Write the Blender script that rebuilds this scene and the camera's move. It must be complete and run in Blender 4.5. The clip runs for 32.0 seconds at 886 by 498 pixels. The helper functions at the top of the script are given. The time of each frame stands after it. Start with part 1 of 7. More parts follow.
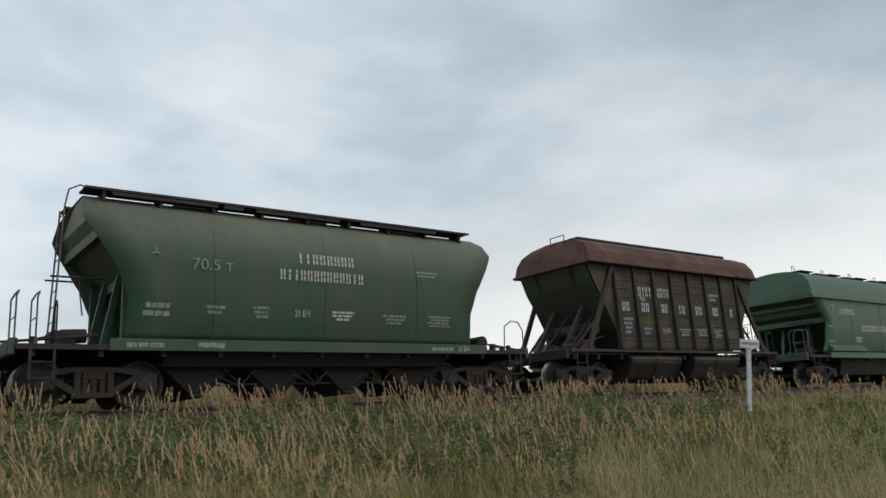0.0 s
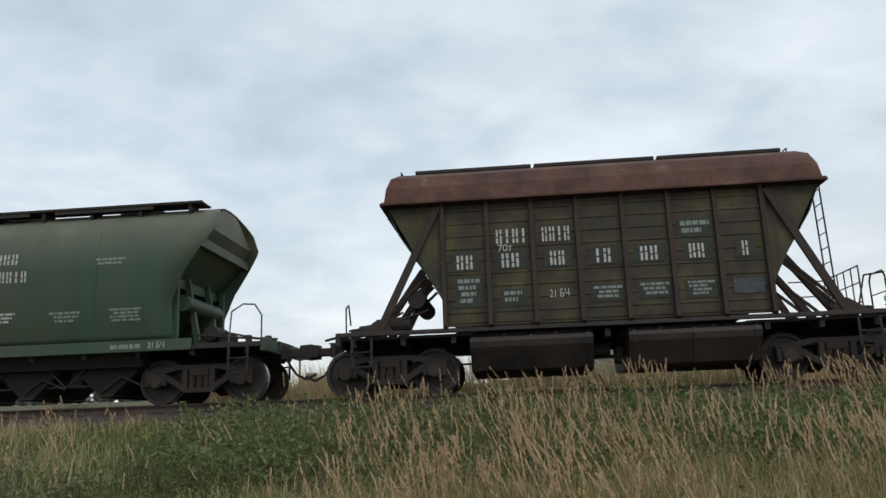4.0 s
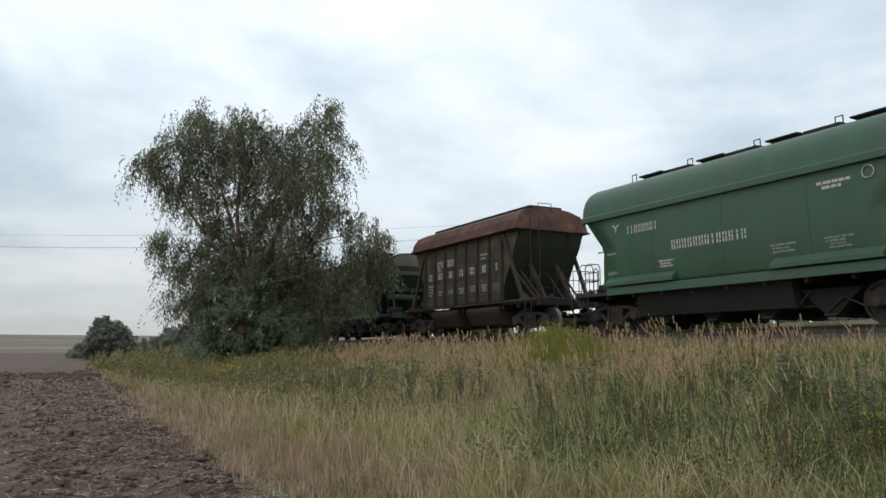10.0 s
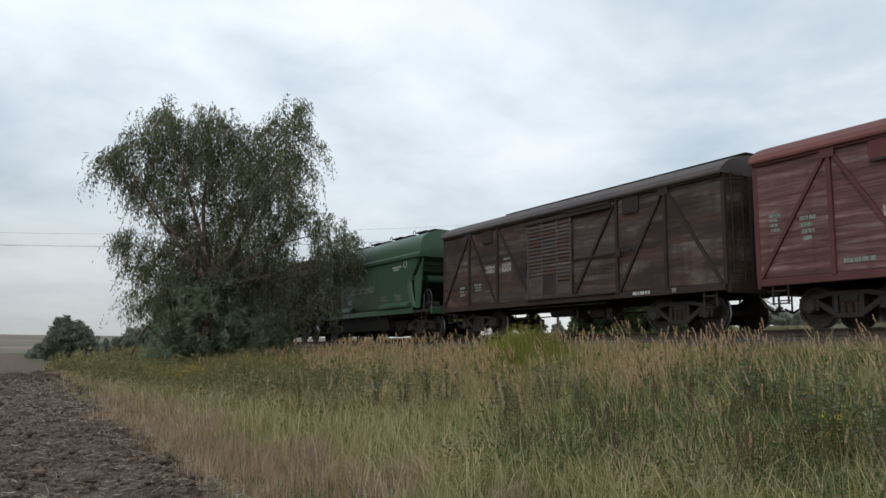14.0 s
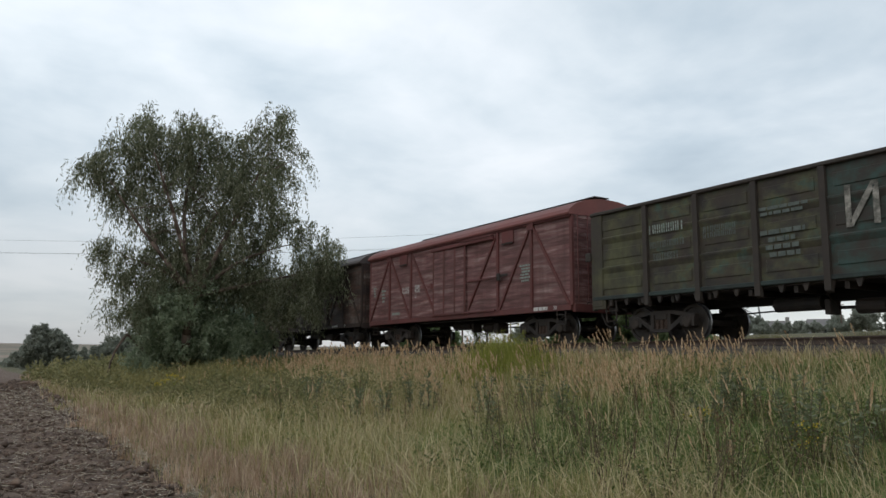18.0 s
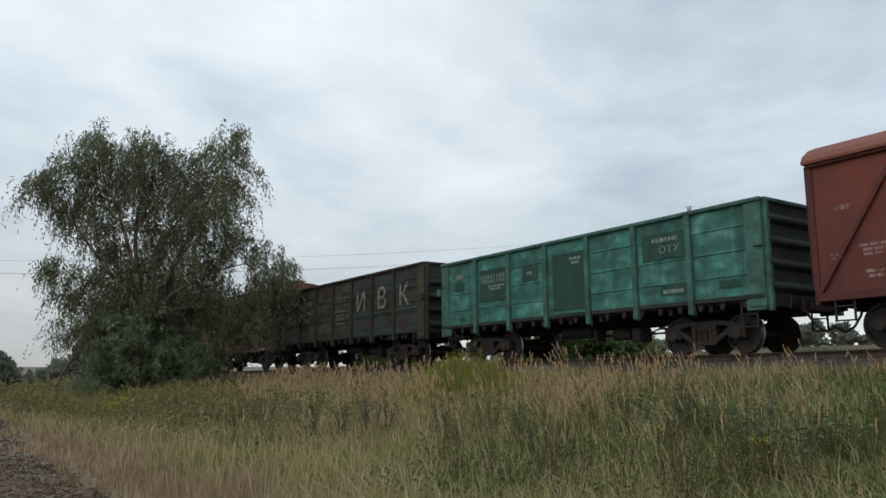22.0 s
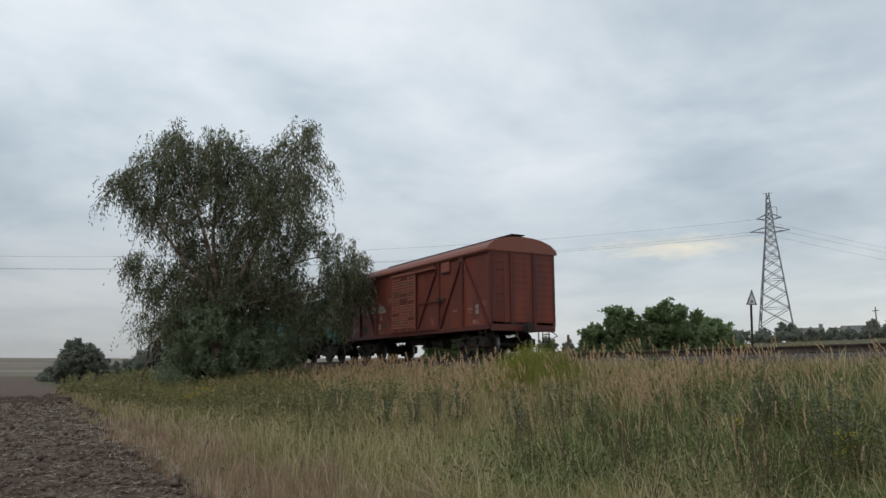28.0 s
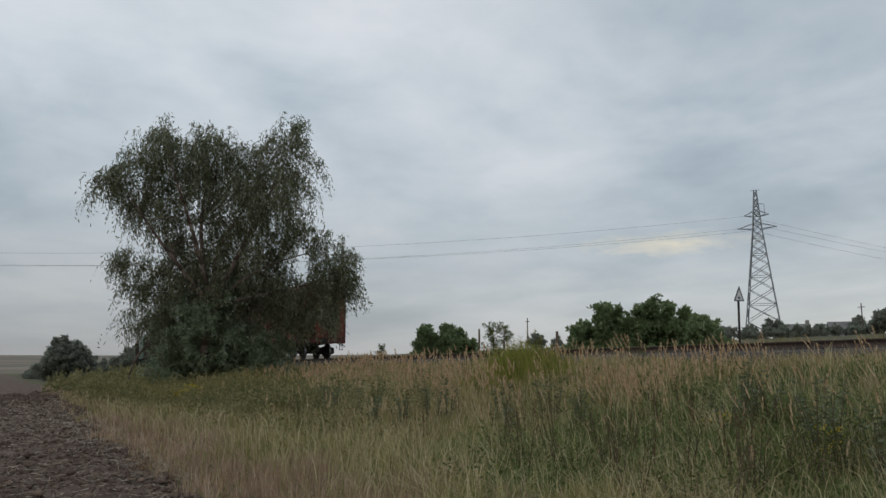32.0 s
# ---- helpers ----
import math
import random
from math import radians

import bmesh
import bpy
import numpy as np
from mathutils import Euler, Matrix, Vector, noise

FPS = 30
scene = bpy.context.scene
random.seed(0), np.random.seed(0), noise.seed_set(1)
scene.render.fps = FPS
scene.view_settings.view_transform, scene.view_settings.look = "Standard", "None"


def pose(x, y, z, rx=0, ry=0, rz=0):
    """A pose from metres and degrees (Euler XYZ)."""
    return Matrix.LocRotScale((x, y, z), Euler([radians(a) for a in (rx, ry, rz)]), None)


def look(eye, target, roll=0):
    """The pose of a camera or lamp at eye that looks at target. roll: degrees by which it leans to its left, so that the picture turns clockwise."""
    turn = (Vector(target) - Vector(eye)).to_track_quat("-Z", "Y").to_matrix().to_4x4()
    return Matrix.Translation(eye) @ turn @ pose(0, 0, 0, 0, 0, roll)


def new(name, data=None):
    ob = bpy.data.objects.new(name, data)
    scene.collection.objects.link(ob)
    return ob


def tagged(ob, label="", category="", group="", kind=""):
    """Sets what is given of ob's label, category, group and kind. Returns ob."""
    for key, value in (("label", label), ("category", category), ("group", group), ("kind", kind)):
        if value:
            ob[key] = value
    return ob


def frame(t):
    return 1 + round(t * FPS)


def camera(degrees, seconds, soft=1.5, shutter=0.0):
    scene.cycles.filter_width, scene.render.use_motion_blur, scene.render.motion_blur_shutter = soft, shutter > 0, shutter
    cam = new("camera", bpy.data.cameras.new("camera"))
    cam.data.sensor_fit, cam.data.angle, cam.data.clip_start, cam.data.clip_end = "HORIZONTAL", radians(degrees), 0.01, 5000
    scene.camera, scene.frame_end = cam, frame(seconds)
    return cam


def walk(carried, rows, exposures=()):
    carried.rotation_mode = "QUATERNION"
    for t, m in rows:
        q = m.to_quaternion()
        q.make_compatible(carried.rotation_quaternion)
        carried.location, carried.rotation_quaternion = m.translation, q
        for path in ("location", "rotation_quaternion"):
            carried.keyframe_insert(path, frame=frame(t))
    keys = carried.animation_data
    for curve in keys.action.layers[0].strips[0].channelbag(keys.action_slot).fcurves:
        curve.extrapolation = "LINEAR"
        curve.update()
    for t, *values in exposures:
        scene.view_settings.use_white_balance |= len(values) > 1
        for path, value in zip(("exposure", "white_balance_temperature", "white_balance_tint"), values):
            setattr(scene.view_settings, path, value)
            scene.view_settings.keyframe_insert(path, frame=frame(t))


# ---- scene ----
cam = camera(58.91, 32.0, soft=1.5)
EYE = 1.6
PATH = [
    (0, pose(0, 0, EYE, 102.49, 3.09, -36.81)), (0.5, pose(0, 0, EYE, 102.49, 3.07, -34.95)), (1, pose(0, 0, EYE, 102.47, 2.81, -31.90)),
    (1.5, pose(0, 0, EYE, 102.48, 2.48, -27.71)), (2, pose(0, 0, EYE, 102.48, 2.29, -22.42)), (2.5, pose(0, 0, EYE, 102.53, 2.30, -16.09)),
    (4.5, pose(0, 0, EYE, 102.62, 1.53, 13.36)), (5, pose(0, 0, EYE, 102.30, 1.02, 21.20)), (5.5, pose(0, 0, EYE, 101.95, 0.77, 29.41)),
    (6, pose(0, 0, EYE, 101.11, 0.63, 38.03)), (6.5, pose(0, 0, EYE, 99.85, 0.93, 46.88)), (7, pose(0, 0, EYE, 98.39, 0.87, 55.05)),
    (7.5, pose(0, 0, EYE, 97.04, 1.24, 59.13)), (8, pose(0, 0, EYE, 96.14, 1.29, 60.59)), (8.5, pose(0, 0, EYE, 96.08, 0.99, 61.16)),
    (9, pose(0, 0, EYE, 96.84, 0.72, 61.42)), (9.5, pose(0, 0, EYE, 97.12, 0.31, 61.78)), (10, pose(0, 0, EYE, 97.39, -0.07, 62.27)),
    (10.5, pose(0, 0, EYE, 97.66, -0.55, 62.83)), (11, pose(0, 0, EYE, 97.90, -0.53, 62.86)), (11.5, pose(0, 0, EYE, 98.12, -0.61, 62.49)),
    (12, pose(0, 0, EYE, 98.25, -0.54, 61.96)), (12.5, pose(0, 0, EYE, 98.20, -0.44, 61.36)), (13, pose(0, 0, EYE, 98.02, -0.40, 60.73)),
    (13.5, pose(0, 0, EYE, 97.78, -0.41, 60.16)), (14, pose(0, 0, EYE, 97.54, -0.34, 59.89)), (14.5, pose(0, 0, EYE, 97.36, -0.33, 59.79)),
    (16.5, pose(0, 0, EYE, 97.41, -0.34, 59.68)), (17, pose(0, 0, EYE, 97.66, -0.43, 59.43)), (17.5, pose(0, 0, EYE, 97.98, -0.57, 59.08)),
    (18, pose(0, 0, EYE, 98.17, -0.34, 58.60)), (18.5, pose(0, 0, EYE, 98.39, -0.46, 57.89)), (19, pose(0, 0, EYE, 98.53, -0.36, 57.06)),
    (19.5, pose(0, 0, EYE, 98.68, -0.14, 56.28)), (20, pose(0, 0, EYE, 98.79, 0.12, 55.77)), (20.5, pose(0, 0, EYE, 98.99, 0.24, 55.56)),
    (21, pose(0, 0, EYE, 99.12, 0.33, 55.48)), (21.5, pose(0, 0, EYE, 99.30, 0.40, 55.49)), (22, pose(0, 0, EYE, 99.53, 0.27, 55.50)),
    (22.5, pose(0, 0, EYE, 99.71, 0.22, 55.59)), (23, pose(0, 0, EYE, 99.89, 0.05, 55.82)), (23.5, pose(0, 0, EYE, 99.95, -0.02, 56.22)),
    (24, pose(0, 0, EYE, 99.74, -0.02, 56.80)), (24.5, pose(0, 0, EYE, 99.47, -0.11, 57.54)), (25, pose(0, 0, EYE, 99.26, -0.23, 58.15)),
    (25.5, pose(0, 0, EYE, 99.10, -0.27, 58.74)), (27.5, pose(0, 0, EYE, 98.94, -0.13, 60.39)), (28, pose(0, 0, EYE, 98.94, 0.16, 60.63)),
    (28.5, pose(0, 0, EYE, 98.89, 0.34, 60.84)), (29, pose(0, 0, EYE, 98.80, 0.31, 60.85)), (29.5, pose(0, 0, EYE, 98.68, 0.31, 60.74)),
    (30, pose(0, 0, EYE, 98.65, 0.25, 60.51)), (30.5, pose(0, 0, EYE, 98.67, 0.24, 60.28)), (31, pose(0, 0, EYE, 98.68, 0.26, 60.06)),
    (31.5, pose(0, 0, EYE, 98.68, 0.33, 59.92)), (32, pose(0, 0, EYE, 98.69, 0.27, 59.84)),
]
walk(cam, PATH, [(0, 0.07), (1, 0.16), (2.5, 0.16), (4.5, 0.19), (5.5, 0.15), (6, 0.09), (7, 0.1), (8.5, 0.27), (11, 0.22), (13, 0.13), (14.5, 0.15), (17, 0.17), (18, 0.12), (21, 0.01), (24, 0.05), (25.5, 0.1), (28, -0.12), (29, -0.2), (32, -0.38)])

# ---- world and light ----
world = bpy.data.worlds.new("overcast_sky")
scene.world = world
world.use_nodes = True
wn, wl = world.node_tree.nodes, world.node_tree.links
wn.clear()


def wnode(kind, **values):
    n = wn.new(kind)
    for k, v in values.items():
        n.inputs[k].default_value = v
    return n


def wmath(op, a, b=None):
    n = wn.new("ShaderNodeMath")
    n.operation = op
    for i, v in enumerate((a, b)):
        if v is None:
            continue
        if isinstance(v, (int, float)):
            n.inputs[i].default_value = v
        else:
            wl.new(v, n.inputs[i])
    return n.outputs[0]


def ramp(nodes, stops):
    n = nodes.new("ShaderNodeValToRGB")
    el = n.color_ramp.elements
    while len(el) < len(stops):
        el.new(0.5)
    for e, (p, c) in zip(el, stops):
        e.position, e.color = p, (*c, 1) if len(c) == 3 else c
    return n


coord = wn.new("ShaderNodeTexCoord")
sep = wn.new("ShaderNodeSeparateXYZ")
wl.new(coord.outputs["Generated"], sep.inputs[0])
up = wmath("MAXIMUM", sep.outputs["Z"], 0.0)
# the cloud deck is a flat layer: a direction meets it at direction / height
flat = wmath("ADD", up, 0.16)
cu, cv = wmath("DIVIDE", sep.outputs["X"], flat), wmath("DIVIDE", sep.outputs["Y"], flat)
deck = wn.new("ShaderNodeCombineXYZ")
wl.new(cu, deck.inputs[0])
wl.new(cv, deck.inputs[1])
big = wnode("ShaderNodeTexNoise", Scale=0.62, Detail=5.0, Roughness=0.52, Distortion=0.35)
small = wnode("ShaderNodeTexNoise", Scale=2.3, Detail=6.0, Roughness=0.55, Distortion=0.2)
wl.new(deck.outputs[0], big.inputs["Vector"])
wl.new(deck.outputs[0], small.inputs["Vector"])
cloud = wmath("ADD", wmath("MULTIPLY", big.outputs[0], 0.72), wmath("MULTIPLY", small.outputs[0], 0.28))
shade = ramp(wn, [(0.37, (0.33, 0.405, 0.47)), (0.46, (0.455, 0.53, 0.59)), (0.54, (0.595, 0.655, 0.70)), (0.64, (0.75, 0.785, 0.82))])
wl.new(cloud, shade.inputs[0])
low = ramp(wn, [(0.0, (0.56, 0.535, 0.535)), (0.05, (0.58, 0.585, 0.59)), (0.16, (0.59, 0.635, 0.66)), (0.4, (0.56, 0.615, 0.66))])
wl.new(up, low.inputs[0])
lowmix = wn.new("ShaderNodeMix")
lowmix.data_type = "RGBA"
band = ramp(wn, [(0.0, (0.75,) * 3), (0.09, (0.45,) * 3), (0.3, (0.0,) * 3)])
wl.new(up, band.inputs[0])
east = wn.new("ShaderNodeMapRange")
east.inputs["From Min"].default_value, east.inputs["From Max"].default_value = 0.15, 0.75
wl.new(sep.outputs["X"], east.inputs["Value"])
veil = ramp(wn, [(0.0, (0.1,) * 3), (0.08, (0.45,) * 3), (0.2, (0.55,) * 3), (0.36, (0.0,) * 3)])
wl.new(up, veil.inputs[0])
wl.new(wmath("MINIMUM", wmath("ADD", band.outputs[0], wmath("MULTIPLY", east.outputs[0], veil.outputs[0])), 1.0), lowmix.inputs["Factor"])
wl.new(shade.outputs[0], lowmix.inputs["A"])
warm = ramp(wn, [(0.0, (0.60, 0.575, 0.535)), (0.06, (0.67, 0.655, 0.605)), (0.16, (0.67, 0.67, 0.645)), (0.26, (0.65, 0.665, 0.665)), (0.4, (0.56, 0.615, 0.66))])
wl.new(up, warm.inputs[0])
quarter = wn.new("ShaderNodeMapRange")
quarter.inputs["From Min"].default_value, quarter.inputs["From Max"].default_value = -0.85, -0.5
wl.new(sep.outputs["X"], quarter.inputs["Value"])
glow = wn.new("ShaderNodeMix")
glow.data_type = "RGBA"
wl.new(quarter.outputs[0], glow.inputs["Factor"])
wl.new(low.outputs[0], glow.inputs["A"])
wl.new(warm.outputs[0], glow.inputs["B"])
wl.new(glow.outputs["Result"], lowmix.inputs["B"])
sky = wn.new("ShaderNodeTexSky")
sky.sky_type, sky.sun_disc = "NISHITA", False
sky.sun_elevation, sky.sun_rotation = radians(38), radians(150)
blue = wn.new("ShaderNodeMix")
blue.data_type = "RGBA"
blue.inputs["Factor"].default_value = 0.9
skydim = wn.new("ShaderNodeMix")
skydim.data_type, skydim.blend_type = "RGBA", "MULTIPLY"
skydim.inputs["Factor"].default_value = 1.0
skydim.inputs["B"].default_value = (0.1, 0.1, 0.1, 1)
wl.new(sky.outputs[0], skydim.inputs["A"])
wl.new(skydim.outputs["Result"], blue.inputs["A"])
wl.new(lowmix.outputs["Result"], blue.inputs["B"])
# the cloud is thinner, and so brighter, towards +x; towards -x the low air is dull and the deck above it pale
rise = ramp(wn, [(0.0, (0.0,) * 3), (0.12, (0.12,) * 3), (0.22, (0.55,) * 3), (0.36, (1.0,) * 3)])
wl.new(up, rise.inputs[0])
side3 = wmath("POWER", sep.outputs["X"], 3.0)
tilt = wmath("MULTIPLY", wmath("MULTIPLY", side3, -0.46), wmath("SUBTRACT", rise.outputs[0], 0.55))
level = wmath("ADD", wmath("ADD", wmath("MULTIPLY", sep.outputs["X"], 0.04), 1.25), wmath("MULTIPLY", wmath("MULTIPLY", rise.outputs[0], wmath("ADD", wmath("MULTIPLY", east.outputs[0], 1.6), 1.0)), -0.06))
# a low break in the cloud, where warm light comes through
along = wmath("ADD", wmath("MULTIPLY", sep.outputs["X"], 0.7206), wmath("MULTIPLY", sep.outputs["Y"], 0.6934))
wisp = wnode("ShaderNodeTexNoise", Scale=9.0, Detail=4.0, Roughness=0.6)
wl.new(deck.outputs[0], wisp.inputs["Vector"])
du = wmath("POWER", wmath("ABSOLUTE", wmath("DIVIDE", along, 0.10)), 2.0)
dv = wmath("POWER", wmath("ABSOLUTE", wmath("DIVIDE", wmath("SUBTRACT", sep.outputs["Z"], 0.150), 0.017)), 2.0)
gap = wmath("MULTIPLY", wmath("MAXIMUM", wmath("SUBTRACT", 1.0, wmath("ADD", wmath("SQRT", wmath("ADD", du, dv)), wmath("MULTIPLY", wmath("SUBTRACT", wisp.outputs[0], 0.5), 1.6))), 0.0), wmath("GREATER_THAN", sep.outputs["Y"], 0.0))
lit = wn.new("ShaderNodeMix")
lit.data_type, lit.clamp_factor = "RGBA", True
wl.new(wmath("MULTIPLY", gap, 0.55), lit.inputs["Factor"])
wl.new(blue.outputs["Result"], lit.inputs["A"])
lit.inputs["B"].default_value = (0.95, 0.86, 0.66, 1)
bg = wnode("ShaderNodeBackground")
wl.new(wmath("MULTIPLY", level, wmath("ADD", 1.0, tilt)), bg.inputs["Strength"])
wl.new(lit.outputs["Result"], bg.inputs["Color"])
wout = wn.new("ShaderNodeOutputWorld")
wl.new(bg.outputs[0], wout.inputs["Surface"])

sun = new("sun", bpy.data.lights.new("sun", "SUN"))
sun.data.energy, sun.data.angle, sun.data.color = 0.5, radians(35), (1.0, 0.97, 0.92)
sun.matrix_world = look((30, -60, 60), (0, 0, 0))


# ---- materials ----
def principled(name, color, rough=0.7, metal=0.0):
    m = bpy.data.materials.new(name)
    m.use_nodes = True
    b = m.node_tree.nodes["Principled BSDF"]
    b.inputs["Base Color"].default_value = (*color, 1)
    b.inputs["Roughness"].default_value = rough
    b.inputs["Metallic"].default_value = metal
    return m, m.node_tree.nodes, m.node_tree.links, b


def mixed(name, stops, scale=2.0, detail=6.0, rough=0.75, metal=0.0, bump=0.2, bump_scale=30.0, stretch=(1, 1, 1),
          dirt=None, dirt_scale=0.7, dirt_amount=0.5, vary=0.0, island=0.0, dust=None, streak=None, shift=True):
    """Paint or earth: a noise-driven ramp of colours, a second larger noise of dirt, fine relief."""
    m, nodes, links, b = principled(name, stops[0][1], rough, metal)
    tc = nodes.new("ShaderNodeTexCoord")
    mp = nodes.new("ShaderNodeMapping")
    mp.inputs["Scale"].default_value = stretch
    links.new(tc.outputs["Object"], mp.inputs[0])
    src = mp.outputs[0]
    if vary or island:
        info = nodes.new("ShaderNodeObjectInfo" if vary else "ShaderNodeNewGeometry")
    if (vary or island) and shift:
        # shifts the pattern from piece to piece
        add = nodes.new("ShaderNodeVectorMath")
        add.operation = "ADD"
        mul = nodes.new("ShaderNodeMath")
        mul.operation = "MULTIPLY"
        mul.inputs[1].default_value = 57.0
        links.new(info.outputs["Random" if vary else "Random Per Island"], mul.inputs[0])
        links.new(src, add.inputs[0])
        links.new(mul.outputs[0], add.inputs[1])
        src = add.outputs[0]
    n1 = nodes.new("ShaderNodeTexNoise")
    n1.inputs["Scale"].default_value, n1.inputs["Detail"].default_value, n1.inputs["Roughness"].default_value = scale, detail, 0.62
    links.new(src, n1.inputs["Vector"])
    r = ramp(nodes, stops)
    links.new(n1.outputs[0], r.inputs[0])
    col = r.outputs[0]
    if dirt:
        n2 = nodes.new("ShaderNodeTexNoise")
        n2.inputs["Scale"].default_value, n2.inputs["Detail"].default_value, n2.inputs["Roughness"].default_value = dirt_scale, 8.0, 0.68
        links.new(src, n2.inputs["Vector"])
        k = ramp(nodes, [(0.42, (0, 0, 0)), (0.62, (dirt_amount,) * 3)])
        links.new(n2.outputs[0], k.inputs[0])
        mx = nodes.new("ShaderNodeMix")
        mx.data_type = "RGBA"
        links.new(k.outputs[0], mx.inputs["Factor"])
        links.new(col, mx.inputs["A"])
        mx.inputs["B"].default_value = (*dirt, 1)
        col = mx.outputs["Result"]
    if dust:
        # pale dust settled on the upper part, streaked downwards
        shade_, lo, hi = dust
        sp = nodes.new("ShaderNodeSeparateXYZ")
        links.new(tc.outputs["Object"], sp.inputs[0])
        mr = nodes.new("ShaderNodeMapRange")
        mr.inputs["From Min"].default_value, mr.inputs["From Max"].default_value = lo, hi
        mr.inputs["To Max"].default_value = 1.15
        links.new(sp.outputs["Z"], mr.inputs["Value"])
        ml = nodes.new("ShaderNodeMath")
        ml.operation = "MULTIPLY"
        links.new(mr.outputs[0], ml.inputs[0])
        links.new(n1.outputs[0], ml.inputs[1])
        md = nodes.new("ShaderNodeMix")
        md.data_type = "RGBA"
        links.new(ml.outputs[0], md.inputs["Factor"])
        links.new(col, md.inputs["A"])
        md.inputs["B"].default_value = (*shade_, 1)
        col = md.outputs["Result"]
    if streak:
        # rust and rain marks that run down the wall
        run_color, run_amount, run_scale = streak
        ms = nodes.new("ShaderNodeMapping")
        ms.inputs["Scale"].default_value = (1, 1, 0.09)
        links.new(tc.outputs["Object"], ms.inputs[0])
        ns = nodes.new("ShaderNodeTexNoise")
        ns.inputs["Scale"].default_value, ns.inputs["Detail"].default_value, ns.inputs["Roughness"].default_value = run_scale, 5.0, 0.6
        links.new(ms.outputs[0], ns.inputs["Vector"])
        ks = ramp(nodes, [(0.48, (0, 0, 0)), (0.70, (run_amount,) * 3)])
        links.new(ns.outputs[0], ks.inputs[0])
        xs_ = nodes.new("ShaderNodeMix")
        xs_.data_type = "RGBA"
        links.new(ks.outputs[0], xs_.inputs["Factor"])
        links.new(col, xs_.inputs["A"])
        xs_.inputs["B"].default_value = (*run_color, 1)
        col = xs_.outputs["Result"]
    if vary or island:
        hs = nodes.new("ShaderNodeHueSaturation")
        amount = vary or island
        ma = nodes.new("ShaderNodeMapRange")
        ma.inputs["To Min"].default_value, ma.inputs["To Max"].default_value = 1 - amount, 1 + amount
        links.new(info.outputs["Random" if vary else "Random Per Island"], ma.inputs["Value"])
        links.new(ma.outputs[0], hs.inputs["Value"])
        links.new(col, hs.inputs["Color"])
        col = hs.outputs[0]
    links.new(col, b.inputs["Base Color"])
    rr = nodes.new("ShaderNodeMapRange")
    rr.inputs["To Min"].default_value, rr.inputs["To Max"].default_value = max(0.05, rough - 0.15), min(1, rough + 0.15)
    links.new(n1.outputs[0], rr.inputs["Value"])
    links.new(rr.outputs[0], b.inputs["Roughness"])
    if bump:
        n3 = nodes.new("ShaderNodeTexNoise")
        n3.inputs["Scale"].default_value, n3.inputs["Detail"].default_value = bump_scale, 4.0
        links.new(src, n3.inputs["Vector"])
        bp = nodes.new("ShaderNodeBump")
        bp.inputs["Strength"].default_value, bp.inputs["Distance"].default_value = bump, 0.02
        links.new(n3.outputs[0], bp.inputs["Height"])
        links.new(bp.outputs[0], b.inputs["Normal"])
    return m


GREEN_BLACK = mixed("blackened_green_paint", [(0.3, (0.022, 0.032, 0.02)), (0.6, (0.036, 0.05, 0.03))], 1.2, dirt=(0.03, 0.026, 0.02), dirt_amount=0.6, rough=0.7, streak=((0.045, 0.034, 0.024), 0.6, 2.2))
GRIME_GREEN = mixed("sooty_green_paint", [(0.3, (0.018, 0.03, 0.026)), (0.6, (0.035, 0.052, 0.045))], 1.6, dirt=(0.014, 0.013, 0.012), dirt_amount=0.8, rough=0.8)
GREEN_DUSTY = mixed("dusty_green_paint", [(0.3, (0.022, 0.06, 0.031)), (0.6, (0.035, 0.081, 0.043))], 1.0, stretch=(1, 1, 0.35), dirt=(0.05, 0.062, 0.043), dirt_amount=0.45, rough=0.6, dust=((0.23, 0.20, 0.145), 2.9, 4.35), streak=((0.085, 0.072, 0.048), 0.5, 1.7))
GREEN_NEW = mixed("green_paint", [(0.3, (0.032, 0.082, 0.043)), (0.6, (0.046, 0.108, 0.058))], 1.0, stretch=(1, 1, 0.4), dirt=(0.06, 0.088, 0.06), dirt_amount=0.5, rough=0.45, streak=((0.06, 0.075, 0.052), 0.5, 2.4))
OLIVE = mixed("worn_olive_paint", [(0.34, (0.03, 0.027, 0.017)), (0.5, (0.066, 0.058, 0.026)), (0.68, (0.12, 0.099, 0.038))], 1.5, dirt=(0.03, 0.022, 0.017), dirt_amount=0.85, rough=0.75, streak=((0.038, 0.025, 0.018), 0.75, 3.0))
RUST_DARK = mixed("brown_roof", [(0.3, (0.04, 0.03, 0.024)), (0.5, (0.065, 0.044, 0.032)), (0.72, (0.10, 0.068, 0.05))], 1.1, dirt=(0.03, 0.03, 0.024), dirt_amount=0.5, rough=0.85)
RUST = mixed("rusty_roof", [(0.34, (0.048, 0.022, 0.017)), (0.48, (0.098, 0.038, 0.025)), (0.6, (0.14, 0.062, 0.04)), (0.72, (0.21, 0.145, 0.12))], 1.5, dirt=(0.055, 0.03, 0.022), dirt_amount=0.5, rough=0.8, streak=((0.15, 0.09, 0.068), 0.3, 2.0))
# sooty steel darkened further: the shade beneath the wagons is mixed into the colour
SOOT_SHADE = mixed("shade_darkened_sooty_steel", [(0.3, (0.0035, 0.003, 0.0028)), (0.6, (0.008, 0.0068, 0.006))], 3.0, dirt=(0.022, 0.016, 0.012), dirt_amount=0.4, rough=0.9)
DARK_STEEL = mixed("sooty_steel", [(0.3, (0.010, 0.008, 0.007)), (0.6, (0.024, 0.019, 0.016))], 3.0, dirt=(0.058, 0.039, 0.028), dirt_amount=0.45, rough=0.75)
